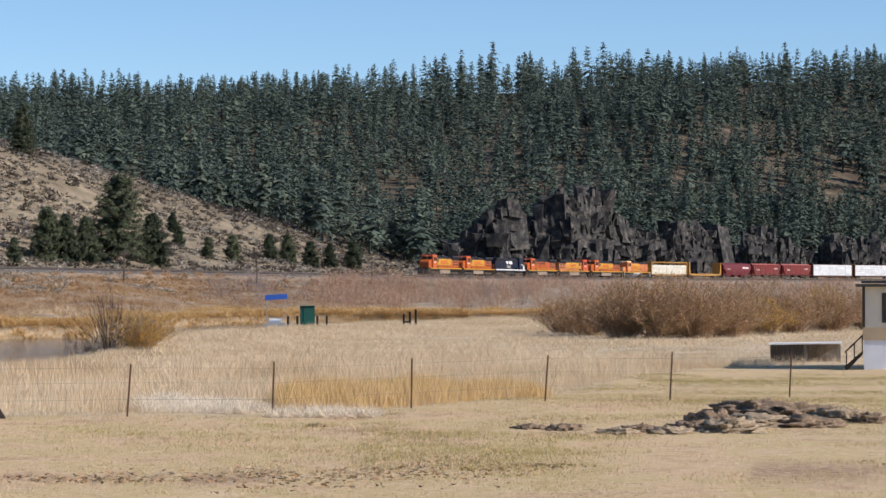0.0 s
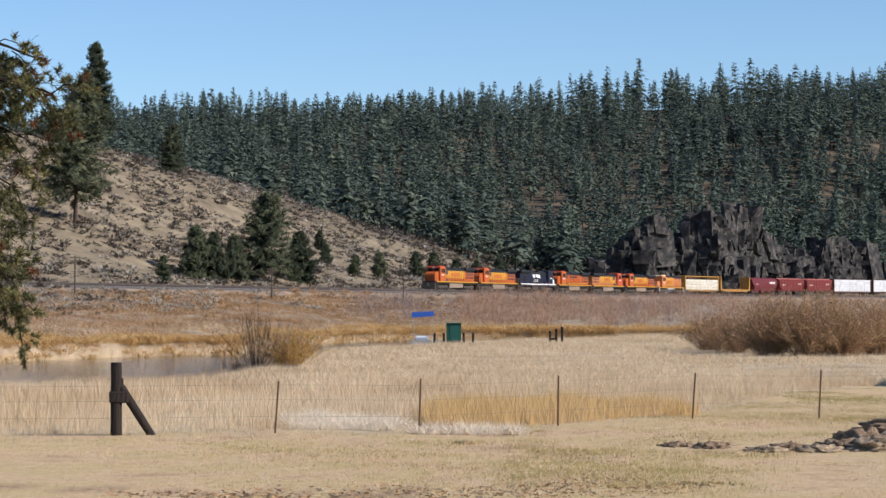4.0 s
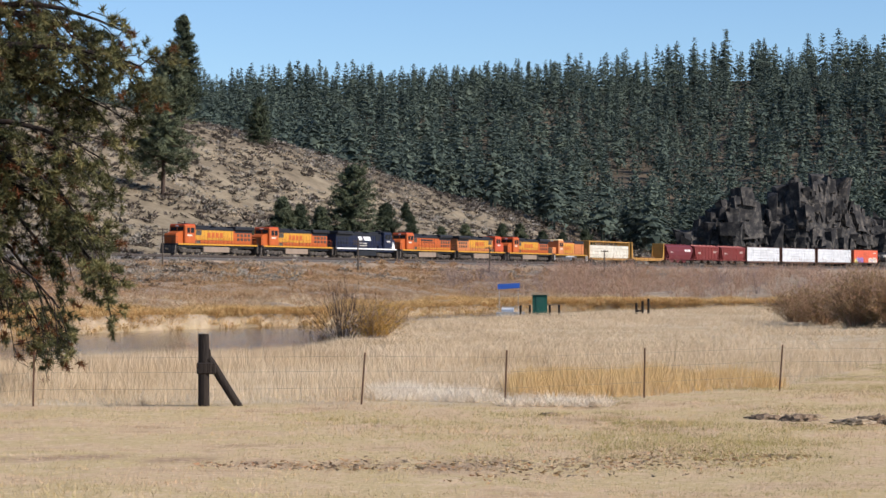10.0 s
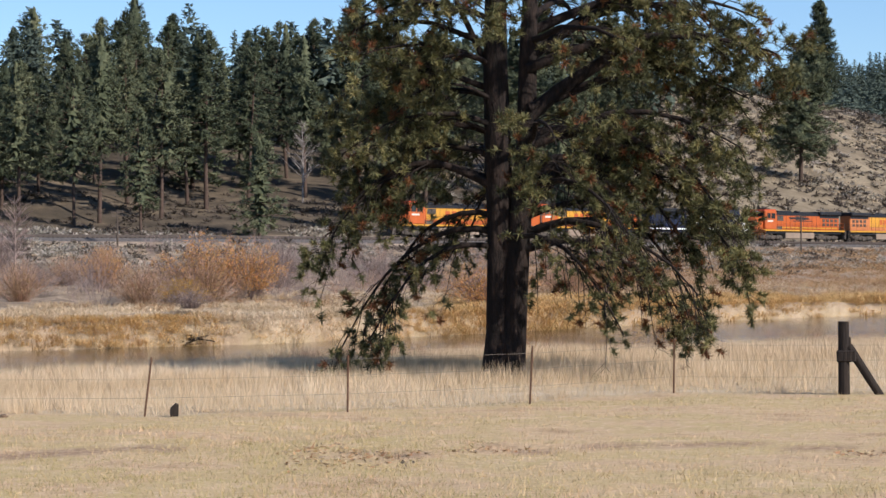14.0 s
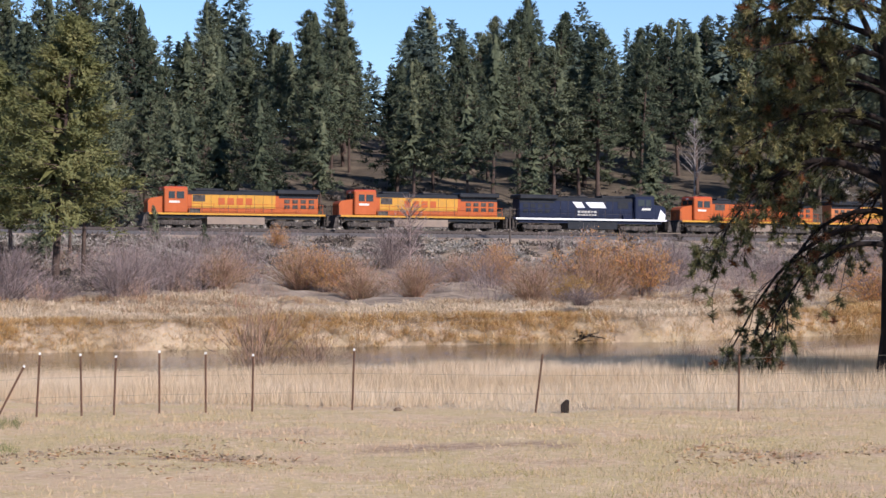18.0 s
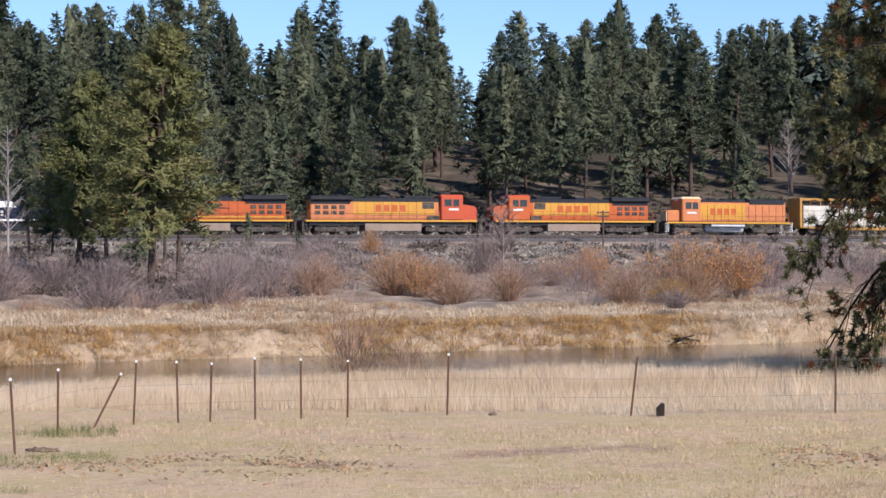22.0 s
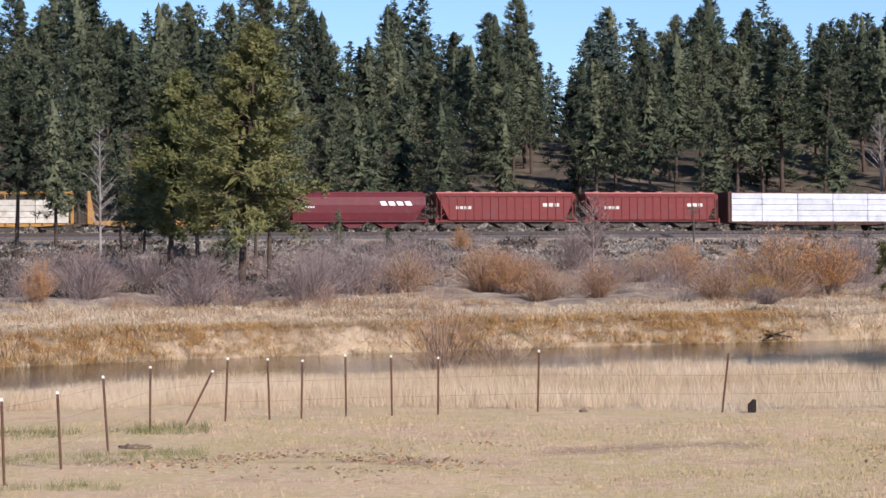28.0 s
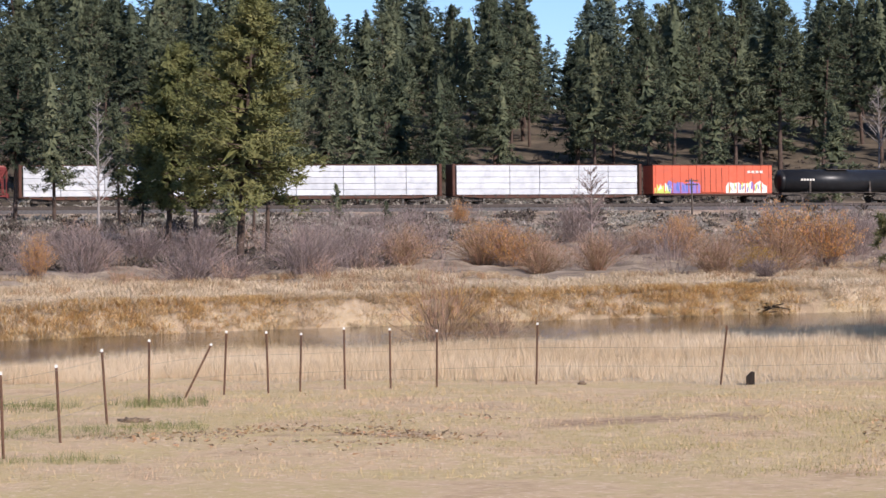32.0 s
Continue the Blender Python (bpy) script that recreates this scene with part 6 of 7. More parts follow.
def truck(parent, x, axles, length, rad=0.5, mat="dark"):
    """A bogie: side frames with journal boxes and springs, and its wheelsets."""
    b = bmesh.new()
    for y in (-1.05, 1.05):
        prism([(x - length / 2, 0.62), (x - length / 2 + 0.25, 0.86), (x + length / 2 - 0.25, 0.86), (x + length / 2, 0.62),
               (x + length / 2 - 0.2, 0.42), (x + 0.35, 0.34), (x - 0.35, 0.34), (x - length / 2 + 0.2, 0.42)], y - 0.07, y + 0.07, bm=b)
        for k in axles:
            box(x + k - 0.20, x + k + 0.20, y - 0.16, y + 0.16, 0.34, 0.74, 0.04, bm=b)
        for k in range(len(axles) - 1):
            c = x + (axles[k] + axles[k + 1]) / 2
            for o in (-0.2, 0.0, 0.2):
                tube((c + o, y + 0.05, 0.40), (c + o, y + 0.05, 0.80), 0.075, n=6, bm=b)
    box(x - 0.3, x + 0.3, -1.0, 1.0, 0.5, 0.85, bm=b)
    frame_ = part("truck", b, M[mat], parent)
    for k in axles:
        wheelset(frame_, x + k, rad)
    return frame_


def coupler(parent, x, s):
    b = box(x - 0.35, x + 0.35, -0.12, 0.12, 0.72, 0.98, 0.03)
    box(x + s * 0.30 - 0.14, x + s * 0.30 + 0.14, -0.2, 0.2, 0.68, 1.02, 0.05, bm=b)
    part("coupler", b, M["dark"], parent)


def rail_bar(parent, x0, x1, y, z0, z1, posts, mat):
    b = bmesh.new()
    tube((x0, y, z1), (x1, y, z1), 0.025, n=5, bm=b)
    tube((x0, y, (z0 + z1) / 2), (x1, y, (z0 + z1) / 2), 0.02, n=5, bm=b)
    for i in range(posts):
        x = x0 + (x1 - x0) * i / (posts - 1)
        tube((x, y, z0), (x, y, z1), 0.025, n=5, bm=b)
    part("handrail", b, M[mat], parent)


def letters(parent, name, x0, x1, z0, z1, y, n, mat, label, slant=0.0, gap=0.28):
    """A row of plain upright bars in the place of lettering."""
    b = bmesh.new()
    w = (x1 - x0) / n
    for i in range(n):
        a = x0 + i * w
        c = a + w * (1 - gap)
        prism([(a, z0), (c, z0), (c + slant, z1), (a + slant, z1)], y - 0.004, y + 0.012, bm=b)
    part(name, b, M[mat], parent, label)


def wide_cab_loco(name, label, body, band, cabmat, roofmat="black", tank="grey_tank", facing=1, swoosh=False, navy=False):
    """A six-axle road locomotive about 22 m long; facing -1 runs long hood first."""
    ob = thing(name, label, "locomotive", "locomotives of the train")
    f = facing
    X = lambda a, b: (min(a * f, b * f), max(a * f, b * f))

    def bx(a, b, y0, y1, z0, z1, bev=0.0, bm=None):
        lo, hi = X(a, b)
        return box(lo, hi, y0, y1, z0, z1, bev, bm)

    # platform with a side sill
    b = bx(-10.6, 10.2, -1.5, 1.5, 1.50, 1.72, 0.04)
    bx(-9.8, 9.4, -1.2, 1.2, 1.15, 1.50, 0, b)
    part("platform", b, M["black" if not navy else "navy"], ob)
    b = bx(-10.3, 9.9, 1.495, 1.52, 1.50, 1.72)
    bx(-10.3, 9.9, -1.52, -1.495, 1.50, 1.72, 0, b)
    part("side_sill", b, M["white" if navy else "yellow"], ob, "white sill stripe" if navy else "yellow sill stripe")
    # long hood
    hood = bx(-9.6, 5.6, -0.98, 0.98, 1.72, 4.05, 0.08)
    part("hood", hood, M[body], ob)
    if band:
        b = bx(-4.6, 5.0, 0.975, 0.995, 2.35, 3.85)
        bx(-4.6, 5.0, -0.995, -0.975, 2.35, 3.85, 0, b)
        part("hood_band", b, M[band], ob, "yellow band along the hood" if band == "yellow" else "painted band along the hood")
    b = bx(-9.6, 5.6, -0.92, 0.92, 4.05, 4.30, 0.06)
    bx(-3.2, -0.4, -0.8, 0.8, 4.30, 4.48, 0.05, b)
    bx(1.4, 4.6, -0.85, 0.85, 4.30, 4.58, 0.05, b)
    part("hood_roof", b, M[roofmat], ob, "black roof")
    # wide radiator cab at the rear
    b = prism([(min(-9.55 * f, -5.0 * f), 3.55), (max(-9.55 * f, -5.0 * f), 3.55), (max(-9.55 * f, -5.0 * f), 4.45), (min(-9.55 * f, -5.0 * f), 4.45)], -1.0, 1.0)
    bx(-9.7, -4.7, -1.42, 1.42, 4.0, 4.55, 0.10, b)
    part("radiator", b, M[roofmat], ob, "black flared radiator")
    # louvres below it
    for y in (-1.0, 1.0):
        for k in range(4):
            for j in range(2):
                a = -9.1 + k * 0.95
                part("louvre", bx(a, a + 0.62, y - 0.02, y + 0.02, 2.35 + j * 0.62, 2.80 + j * 0.62), M["dark" if not navy else "black"], ob)
    for k in range(9):
        a = -4.2 + k * 1.0
        part("door_seam", bx(a, a + 0.035, 0.97, 1.01, 1.85, 3.85), M["dark"], ob)
    for y in (-1.0, 1.0):
        part("intake_grille", bx(3.5, 4.9, y - 0.02, y + 0.02, 3.05, 3.80), M["dark" if not navy else "black"], ob, "dark air intake grille")
        part("sill_seam", bx(-4.6, 5.4, y - 0.012, y + 0.012, 2.26, 2.31), M["dark"], ob)
        part("roof_edge", bx(-9.5, 5.5, y - 0.03, y + 0.03, 3.86, 4.10), M[roofmat], ob, "black band under the roof edge")
        part("battery_box", bx(4.1, 5.4, y * 1.12 - 0.14, y * 1.12 + 0.14, 1.72, 2.22), M["dark" if not navy else "navy"], ob)
    part("exhaust_stack", bx(-1.3, -0.5, -0.35, 0.35, 4.30, 4.66, 0.05), M["dark"], ob)
    # cab and nose
    cab = bx(5.6, 8.25, -1.52, 1.52, 1.72, 4.52, 0.10)
    part("cab", cab, M[cabmat], ob)
    lo, hi = X(5.55, 8.3)
    part("cab_roof", prism([(lo, 4.50), (hi, 4.50), (hi - 0.15, 4.72), (lo + 0.15, 4.72)], -1.35, 1.35), M[roofmat if navy else "orange_red"], ob)
    nose = prism([(8.2 * f, 1.72), (10.0 * f, 1.72), (10.0 * f, 3.05), (9.75 * f, 3.35), (8.2 * f, 3.62)], -1.1, 1.1)
    part("nose", nose, M[cabmat], ob)
    b = bx(8.24, 8.27, -1.2, -0.1, 3.68, 4.25)
    bx(8.24, 8.27, 0.1, 1.2, 3.68, 4.25, 0, b)
    part("windscreen", b, M["window"], ob, "dark windscreen")
    for y in (-1.53, 1.53):
        part("side_window", bx(6.0, 6.85, y - 0.015, y + 0.015, 3.35, 4.15), M["window"], ob, "dark cab side window")
        part("side_window", bx(7.05, 7.75, y - 0.015, y + 0.015, 3.35, 4.15), M["window"], ob, "dark cab side window")
        part("number_bars", bx(6.5, 7.7, y - 0.012, y + 0.012, 2.85, 3.10), M["plate"], ob)
        part("cab_door", bx(5.62, 5.70, y * 0.72 - 0.3, y * 0.72 + 0.3, 1.75, 3.6), M["window"], ob)
    part("headlight", bx(8.28, 8.36, -0.28, 0.28, 4.32, 4.50, 0.03), M["silver"], ob)
    b = tube((6.9 * f, -0.5, 4.72), (6.9 * f, -0.5, 4.98), 0.05)
    for k in (-0.12, 0.0, 0.12):
        tube((6.7 * f, -0.5 + k, 4.95), (7.25 * f, -0.5 + k, 4.95), 0.03, 0.07, bm=b)
    part("horn", b, M["dark"], ob)
    part("air_conditioner", bx(5.9, 6.6, -0.5, 0.5, 4.72, 4.90, 0.04), M[roofmat], ob)
    # lettering as plain shapes
    if navy:
        b = prism([(-2.0, 3.05), (0.2, 3.05), (0.9, 3.75), (-1.5, 3.75)], 0.985, 1.01)
        prism([(0.9, 3.05), (2.0, 3.05), (2.6, 3.75), (1.4, 3.75)], 0.985, 1.01, b)
        part("emblem", b, M["white"], ob, "white slanted emblem shape")
        letters(ob, "lettering", -0.6, 2.0, 2.42, 2.68, 1.0, 6, "plate", "pale lettering bars")
        letters(ob, "lettering", -0.6, 2.0, 2.10, 2.30, 1.0, 7, "plate", "pale lettering bars")
        part("nose_stripe", prism([(8.9 * f, 1.75), (9.9 * f, 1.75), (9.98 * f, 2.3), (9.3 * f, 3.0)], -1.12, 1.12), M["white"], ob, "white nose stripe")
    elif swoosh:
        b = prism([(-3.4, 3.0), (1.2, 3.0), (1.6, 3.10), (-3.0, 3.10)], 0.985, 1.01)
        prism([(-2.6, 3.32), (1.9, 3.32), (2.3, 3.62), (-2.2, 3.62)], 0.985, 1.01, b)
        part("emblem", b, M["black"], ob, "black slanted emblem bars")
        part("stripe", bx(-9.4, 5.4, 0.985, 1.0, 1.95, 2.12), M["yellow"], ob, "yellow lower stripe")
    else:
        letters(ob, "lettering", -1.9 if f == 1 else -1.5, 2.3, 2.70, 3.50, 1.0, 4, "orange" if band else "yellow", "four large lettering bars")
    # fuel tank, steps, handrails, running gear
    b = prism([(-3.3, 0.45), (3.3, 0.45), (3.3, 1.30), (-3.3, 1.30)], -1.25, 1.25)
    part("fuel_tank", b, M[tank], ob, "dusty pale fuel tank")
    b = bmesh.new()
    for y in (-0.9, 0.9):
        tube((-3.0, y, 1.40), (3.0, y, 1.40), 0.16, n=8, bm=b)
    part("air_reservoir", b, M["dark"], ob)
    for y in (-1.46, 1.46):
        rail_bar(ob, min(-10.0 * f, 5.4 * f), max(-10.0 * f, 5.4 * f), y, 1.72, 2.78, 12, body)
    for sx in (-10.45, 10.05):
        for y in (-1.25, 1.25):
            b = bmesh.new()
            for k in range(4):
                bx(sx - 0.22, sx + 0.22, y - 0.22, y + 0.22, 0.45 + 0.35 * k, 0.50 + 0.35 * k, 0, b)
            bx(sx - 0.26, sx - 0.22, y - 0.24, y + 0.24, 0.42, 1.72, 0, b)
            bx(sx + 0.22, sx + 0.26, y - 0.24, y + 0.24, 0.42, 1.72, 0, b)
            part("steps", b, M["dark"], ob)
        b = bmesh.new()
        for y in (-1.4, -0.5, 0.5, 1.4):
            tube((sx * f, y, 1.7), (sx * f, y, 2.75), 0.025, n=5, bm=b)
        tube((sx * f, -1.4, 2.75), (sx * f, 1.4, 2.75), 0.025, n=5, bm=b)
        part("end_rail", b, M["dark"], ob)
    part("snow_plough", prism([(10.15 * f, 0.16), (10.75 * f, 0.20), (10.45 * f, 1.5), (10.15 * f, 1.5)], -1.4, 1.4), M["dark"], ob)
    part("rear_pilot", bx(-10.7, -10.5, -1.4, 1.4, 0.35, 1.5), M["dark"], ob)
    for x in (-6.6, 6.4):
        truck(ob, x * f, (-2.0, 0.0, 2.0), 5.2, 0.53)
    coupler(ob, 10.9 * f, f)
    coupler(ob, -10.9 * f, -f)
    return ob


def short_loco(label):
    """A four-axle locomotive about 17.5 m long with a low nose."""
    ob = thing("road_switcher", label, "locomotive", "locomotives of the train")
    b = box(-8.3, 8.2, -1.5, 1.5, 1.42, 1.62, 0.04)
    part("platform", b, M["black"], ob)
    part("side_sill", box(-8.1, 8.0, 1.495, 1.52, 1.42, 1.62), M["yellow"], ob, "yellow sill stripe")
    part("hood", box(-7.8, 3.6, -0.95, 0.95, 1.62, 4.05, 0.10), M["orange_faded"], ob)
    b = box(-2.4, 3.4, 0.945, 0.965, 1.95, 3.85)
    box(-2.4, 3.4, -0.965, -0.945, 1.95, 3.85, bm=b)
    part("hood_band", b, M["yellow"], ob, "yellow band along the hood")
    b = box(-7.6, -2.9, -1.0, 1.0, 3.75, 4.45, 0.10)
    part("radiator", b, M["black"], ob)
    b = box(-2.6, 3.4, -0.75, 0.75, 4.05, 4.40, 0.08)
    for k in range(3):
        tube((-1.8 + 1.7 * k, 0, 4.40), (-1.8 + 1.7 * k, 0, 4.56), 0.55, n=12, bm=b)
    part("dynamic_brake", b, M["black"], ob)
    part("cab", box(3.6, 6.0, -1.5, 1.5, 1.62, 4.45, 0.12), M["orange_faded"], ob)
    part("cab_roof", prism([(3.5, 4.43), (6.1, 4.43), (5.9, 4.68), (3.7, 4.68)], -1.3, 1.3), M["cream"], ob, "sun-bleached cab roof")
    part("nose", box(6.0, 7.7, -0.9, 0.9, 1.62, 3.05, 0.14), M["orange_faded"], ob)
    part("nose_front", box(7.68, 7.74, -0.8, 0.8, 1.75, 2.95), M["cream"], ob, "pale nose front")
    for y in (-1.51, 1.51):
        part("side_window", box(4.0, 4.7, y - 0.015, y + 0.015, 3.2, 4.0), M["window"], ob, "dark cab side window")
        part("side_window", box(4.85, 5.6, y - 0.015, y + 0.015, 3.2, 4.0), M["window"], ob, "dark cab side window")
        part("number_bars", box(4.2, 5.4, y - 0.012, y + 0.012, 2.6, 2.85), M["plate"], ob)
        rail_bar(ob, -7.9, 3.4, y * 0.965, 1.62, 2.68, 9, "orange_faded")
    for k in range(12):
        part("door_seam", box(-7.4 + k * 0.9, -7.365 + k * 0.9, 0.95, 0.99, 1.75, 3.7), M["dark"], ob)
    letters(ob, "lettering", -1.2, 2.4, 2.5, 3.3, 0.97, 4, "orange", "four lettering bars")
    part("fuel_tank", tube((-2.4, 0, 0.95), (2.4, 0, 0.95), 0.62, n=14), M["silver"], ob, "bright silver fuel tank", True)
    b = tube((-2.2, 1.15, 1.22), (2.2, 1.15, 1.22), 0.2, n=8)
    part("air_reservoir", b, M["silver"], ob)
    for sx in (-8.15, 8.0):
        for y in (-1.25, 1.25):
            b = bmesh.new()
            for k in range(4):
                box(sx - 0.2, sx + 0.2, y - 0.22, y + 0.22, 0.42 + 0.32 * k, 0.47 + 0.32 * k, bm=b)
            box(sx - 0.24, sx - 0.2, y - 0.24, y + 0.24, 0.4, 1.62, bm=b)
            part("steps", b, M["white"], ob, "white step edges")
    part("pilot", box(8.0, 8.25, -1.4, 1.4, 0.2, 1.45, 0.05), M["dark"], ob)
    part("headlight", box(6.0, 6.1, -0.25, 0.25, 4.22, 4.42), M["silver"], ob)
    for x in (-5.2, 5.0):
        truck(ob, x, (-1.37, 1.37), 3.9, 0.5, "dark")
    coupler(ob, 8.5, 1)
    coupler(ob, -8.5, -1)
    return ob


def lumber_car(label, frame_mat, full=True, wrapped_all=False, L=23.6, seed=1):
    """A centre-partition lumber car with end bulkheads, loaded in wrapped packs or empty."""
    g = np.random.default_rng(seed)
    ob = thing("lumber_car", label, "freight car", "freight cars of the train")
    h = L / 2
    b = prism([(-h, 1.05), (h, 1.05), (h, 1.0), (h - 3.5, 0.72), (-h + 3.5, 0.72), (-h, 1.0)], -1.45, 1.45)
    part("deck", b, M[frame_mat], ob)
    for s in (-1, 1):
        part("bulkhead", box(min(s * h, s * (h - 0.35)), max(s * h, s * (h - 0.35)), -1.42, 1.42, 1.05, 4.72, 0.05), M["car_brown" if wrapped_all else frame_mat], ob)
        if wrapped_all or full:
            continue
        for y in (-1.40, 1.30):
            part("brace", prism([(s * (h - 0.35), 1.05), (s * (h - 0.95), 1.05), (s * (h - 0.35), 4.4)], y, y + 0.10), M[frame_mat], ob)
    if full or wrapped_all:
        b = box(-h + 0.2, h - 0.2, -0.12, 0.12, 4.42, 4.70, 0.03)
        x = -h + 1.6
        while x < h - 1.4:
            box(x - 0.05, x + 0.05, -0.05, 0.05, 1.05, 4.5, bm=b)
            x += 1.5
        part("centre_beam", b, M[frame_mat], ob)
        # packs, five tiers, in lengths
        top = 4.55 if wrapped_all else 3.75
        tiers = 5 if wrapped_all else 4
        cuts = [-h + 0.55]
        while cuts[-1] < h - 4.5:
            cuts.append(cuts[-1] + float(g.choice([4.9, 5.5, 3.7])))
        cuts[-1] = h - 0.5
        th = (top - 1.1) / tiers
        for t in range(tiers):
            for i in range(len(cuts) - 1):
                o = g.uniform(-0.03, 0.03)
                for s in (-1, 1):
                    y0, y1 = sorted((s * 0.16, s * (1.36 + 0.6 * o)))
                    part("lumber_pack", box(cuts[i] + 0.03, cuts[i + 1] - 0.03, y0, y1, 1.11 + t * th, 1.11 + (t + 1) * th - 0.03, 0.02), M["wrap" if wrapped_all else "wrap_cream"], ob)
        if not wrapped_all:
            b = box(-h + 0.2, h - 0.2, 1.25, 1.40, 4.5, 4.66)
            box(-h + 0.2, h - 0.2, -1.40, -1.25, 4.5, 4.66, bm=b)
            x = -h + 2.0
            while x < h - 1:
                box(x - 0.06, x + 0.06, 0.1, 1.3, 4.35, 4.5, bm=b)
                x += 1.9
            part("top_frame", b, M[frame_mat], ob)
    else:
        b = box(-h + 0.4, h - 0.4, -1.45, -1.38, 1.05, 1.32)
        box(-h + 0.4, h - 0.4, 1.38, 1.45, 1.05, 1.32, bm=b)
        part("side_rail", b, M[frame_mat], ob)
        part("deck_clutter", box(-5.5, 4.0, -1.0, 1.0, 1.06, 1.5, 0.05), M["car_brown"], ob)
    for x in np.arange(-h + 0.8, h - 0.4, 1.35):
        part("winch", box(x - 0.09, x + 0.09, 1.42, 1.52, 0.82, 1.12), M["dark"], ob)
    for x in (-h + 2.6, h - 2.6):
        truck(ob, x, (-0.87, 0.87), 2.6, 0.46)
    coupler(ob, h + 0.2, 1)
    coupler(ob, -h - 0.2, -1)
    return ob


def hopper(label, mat, smooth_side, roof="oxide", L=17.2):
    """A covered hopper: sloped ends, ribbed or smooth sides, roof walk and discharge gates."""
    ob = thing("covered_hopper", label, "freight car", "freight cars of the train")
    h = L / 2
    b = bmesh.new()
    if smooth_side:
        sec = [(-1.42, 1.35), (-1.58, 2.2), (-1.60, 3.1), (-1.45, 4.0), (-0.9, 4.45), (0.9, 4.45), (1.45, 4.0), (1.60, 3.1), (1.58, 2.2), (1.42, 1.35)]
    else:
        sec = [(-1.52, 1.35), (-1.52, 4.15), (-1.1, 4.45), (1.1, 4.45), (1.52, 4.15), (1.52, 1.35)]
    rings = []
    for xt, xb in ((-h + 0.1, -h + 1.5), (-h + 1.5, -h + 1.5), (h - 1.5, h - 1.5), (h - 0.1, h - 1.5)):
        rings.append([b.verts.new((xt + (xb - xt) * (1 if z < 2.3 else 0), y, z)) for y, z in sec])
    for r0, r1 in zip(rings, rings[1:]):
        for i in range(len(sec) - 1):
            b.faces.new((r0[i], r0[i + 1], r1[i + 1], r1[i]))
        b.faces.new((r0[-1], r0[0], r1[0], r1[-1]))
    b.faces.new(rings[0])
    b.faces.new(rings[-1][::-1])
    bmesh.ops.recalc_face_normals(b, faces=b.faces)
    part("body", b, M[mat], ob)
    b = box(-h, h, -1.35, 1.35, 1.12, 1.35)
    for s in (-1, 1):
        box(s * h - 0.12, s * h + 0.12, -1.45, 1.45, 1.0, 1.5, bm=b)
        for y in (-1.3, 1.3):
            tube((s * (h - 0.1), y, 1.4), (s * (h - 0.1), y, 4.2), 0.05, n=5, bm=b)
            tube((s * (h - 0.1), y, 1.4), (s * (h - 1.4), y, 2.3), 0.05, n=5, bm=b)
    part("sill", b, M[mat], ob)
    if not smooth_side:
        for i in range(17):
            x = -h + 0.55 + i * (L - 1.1) / 16
            part("rib", box(x - 0.05, x + 0.05, 1.515, 1.60, 1.4, 4.12), M[mat], ob)
            part("rib", box(x - 0.05, x + 0.05, -1.60, -1.515, 1.4, 4.12), M[mat], ob)
        b = box(-h + 0.4, h - 0.4, 1.515, 1.62, 4.08, 4.22)
        box(-h + 0.4, h - 0.4, -1.62, -1.515, 4.08, 4.22, bm=b)
        part("top_chord", b, M[mat], ob)
    b = box(-h + 0.2, h - 0.2, -0.6, 0.6, 4.48, 4.62)
    for i in range(6):
        tube((-h + 1.8 + i * (L - 3.6) / 5, 0, 4.6), (-h + 1.8 + i * (L - 3.6) / 5, 0, 4.74), 0.36, n=10, bm=b)
    part("roof_walk", b, M["pink" if not smooth_side else mat], ob)
    for i in range(3):
        x = (i - 1) * 4.2
        b = prism([(x - 1.9, 1.2), (x + 1.9, 1.2), (x + 0.5, 0.45), (x - 0.5, 0.45)], -1.0, 1.0)
        part("discharge_gate", b, M["dark" if not smooth_side else mat], ob)
    for s in (-1, 1):
        b = bmesh.new()
        for k in range(7):
            tube((s * (h - 0.35), 1.55, 1.5 + 0.38 * k), (s * (h - 0.80), 1.55, 1.5 + 0.38 * k), 0.02, n=4, bm=b)
        part("ladder", b, M[mat], ob)
    if smooth_side:
        letters(ob, "lettering", -6.9, -3.0, 3.02, 3.50, 1.60, 4, "white", "white slanted emblem bars", 0.25)
        letters(ob, "lettering", 4.6, 6.4, 2.75, 2.95, 1.60, 6, "plate", "small marking bars")
    else:
        letters(ob, "lettering", -6.4, -4.2, 2.9, 3.3, 1.53, 3, "plate", "faded marking bars")
        letters(ob, "lettering", 4.4, 6.4, 2.6, 2.95, 1.53, 4, "plate", "faded marking bars")
    for x in (-h + 2.0, h - 2.0):
        truck(ob, x, (-0.87, 0.87), 2.6, 0.46)
    coupler(ob, h + 0.25, 1)
    coupler(ob, -h - 0.25, -1)
    return ob


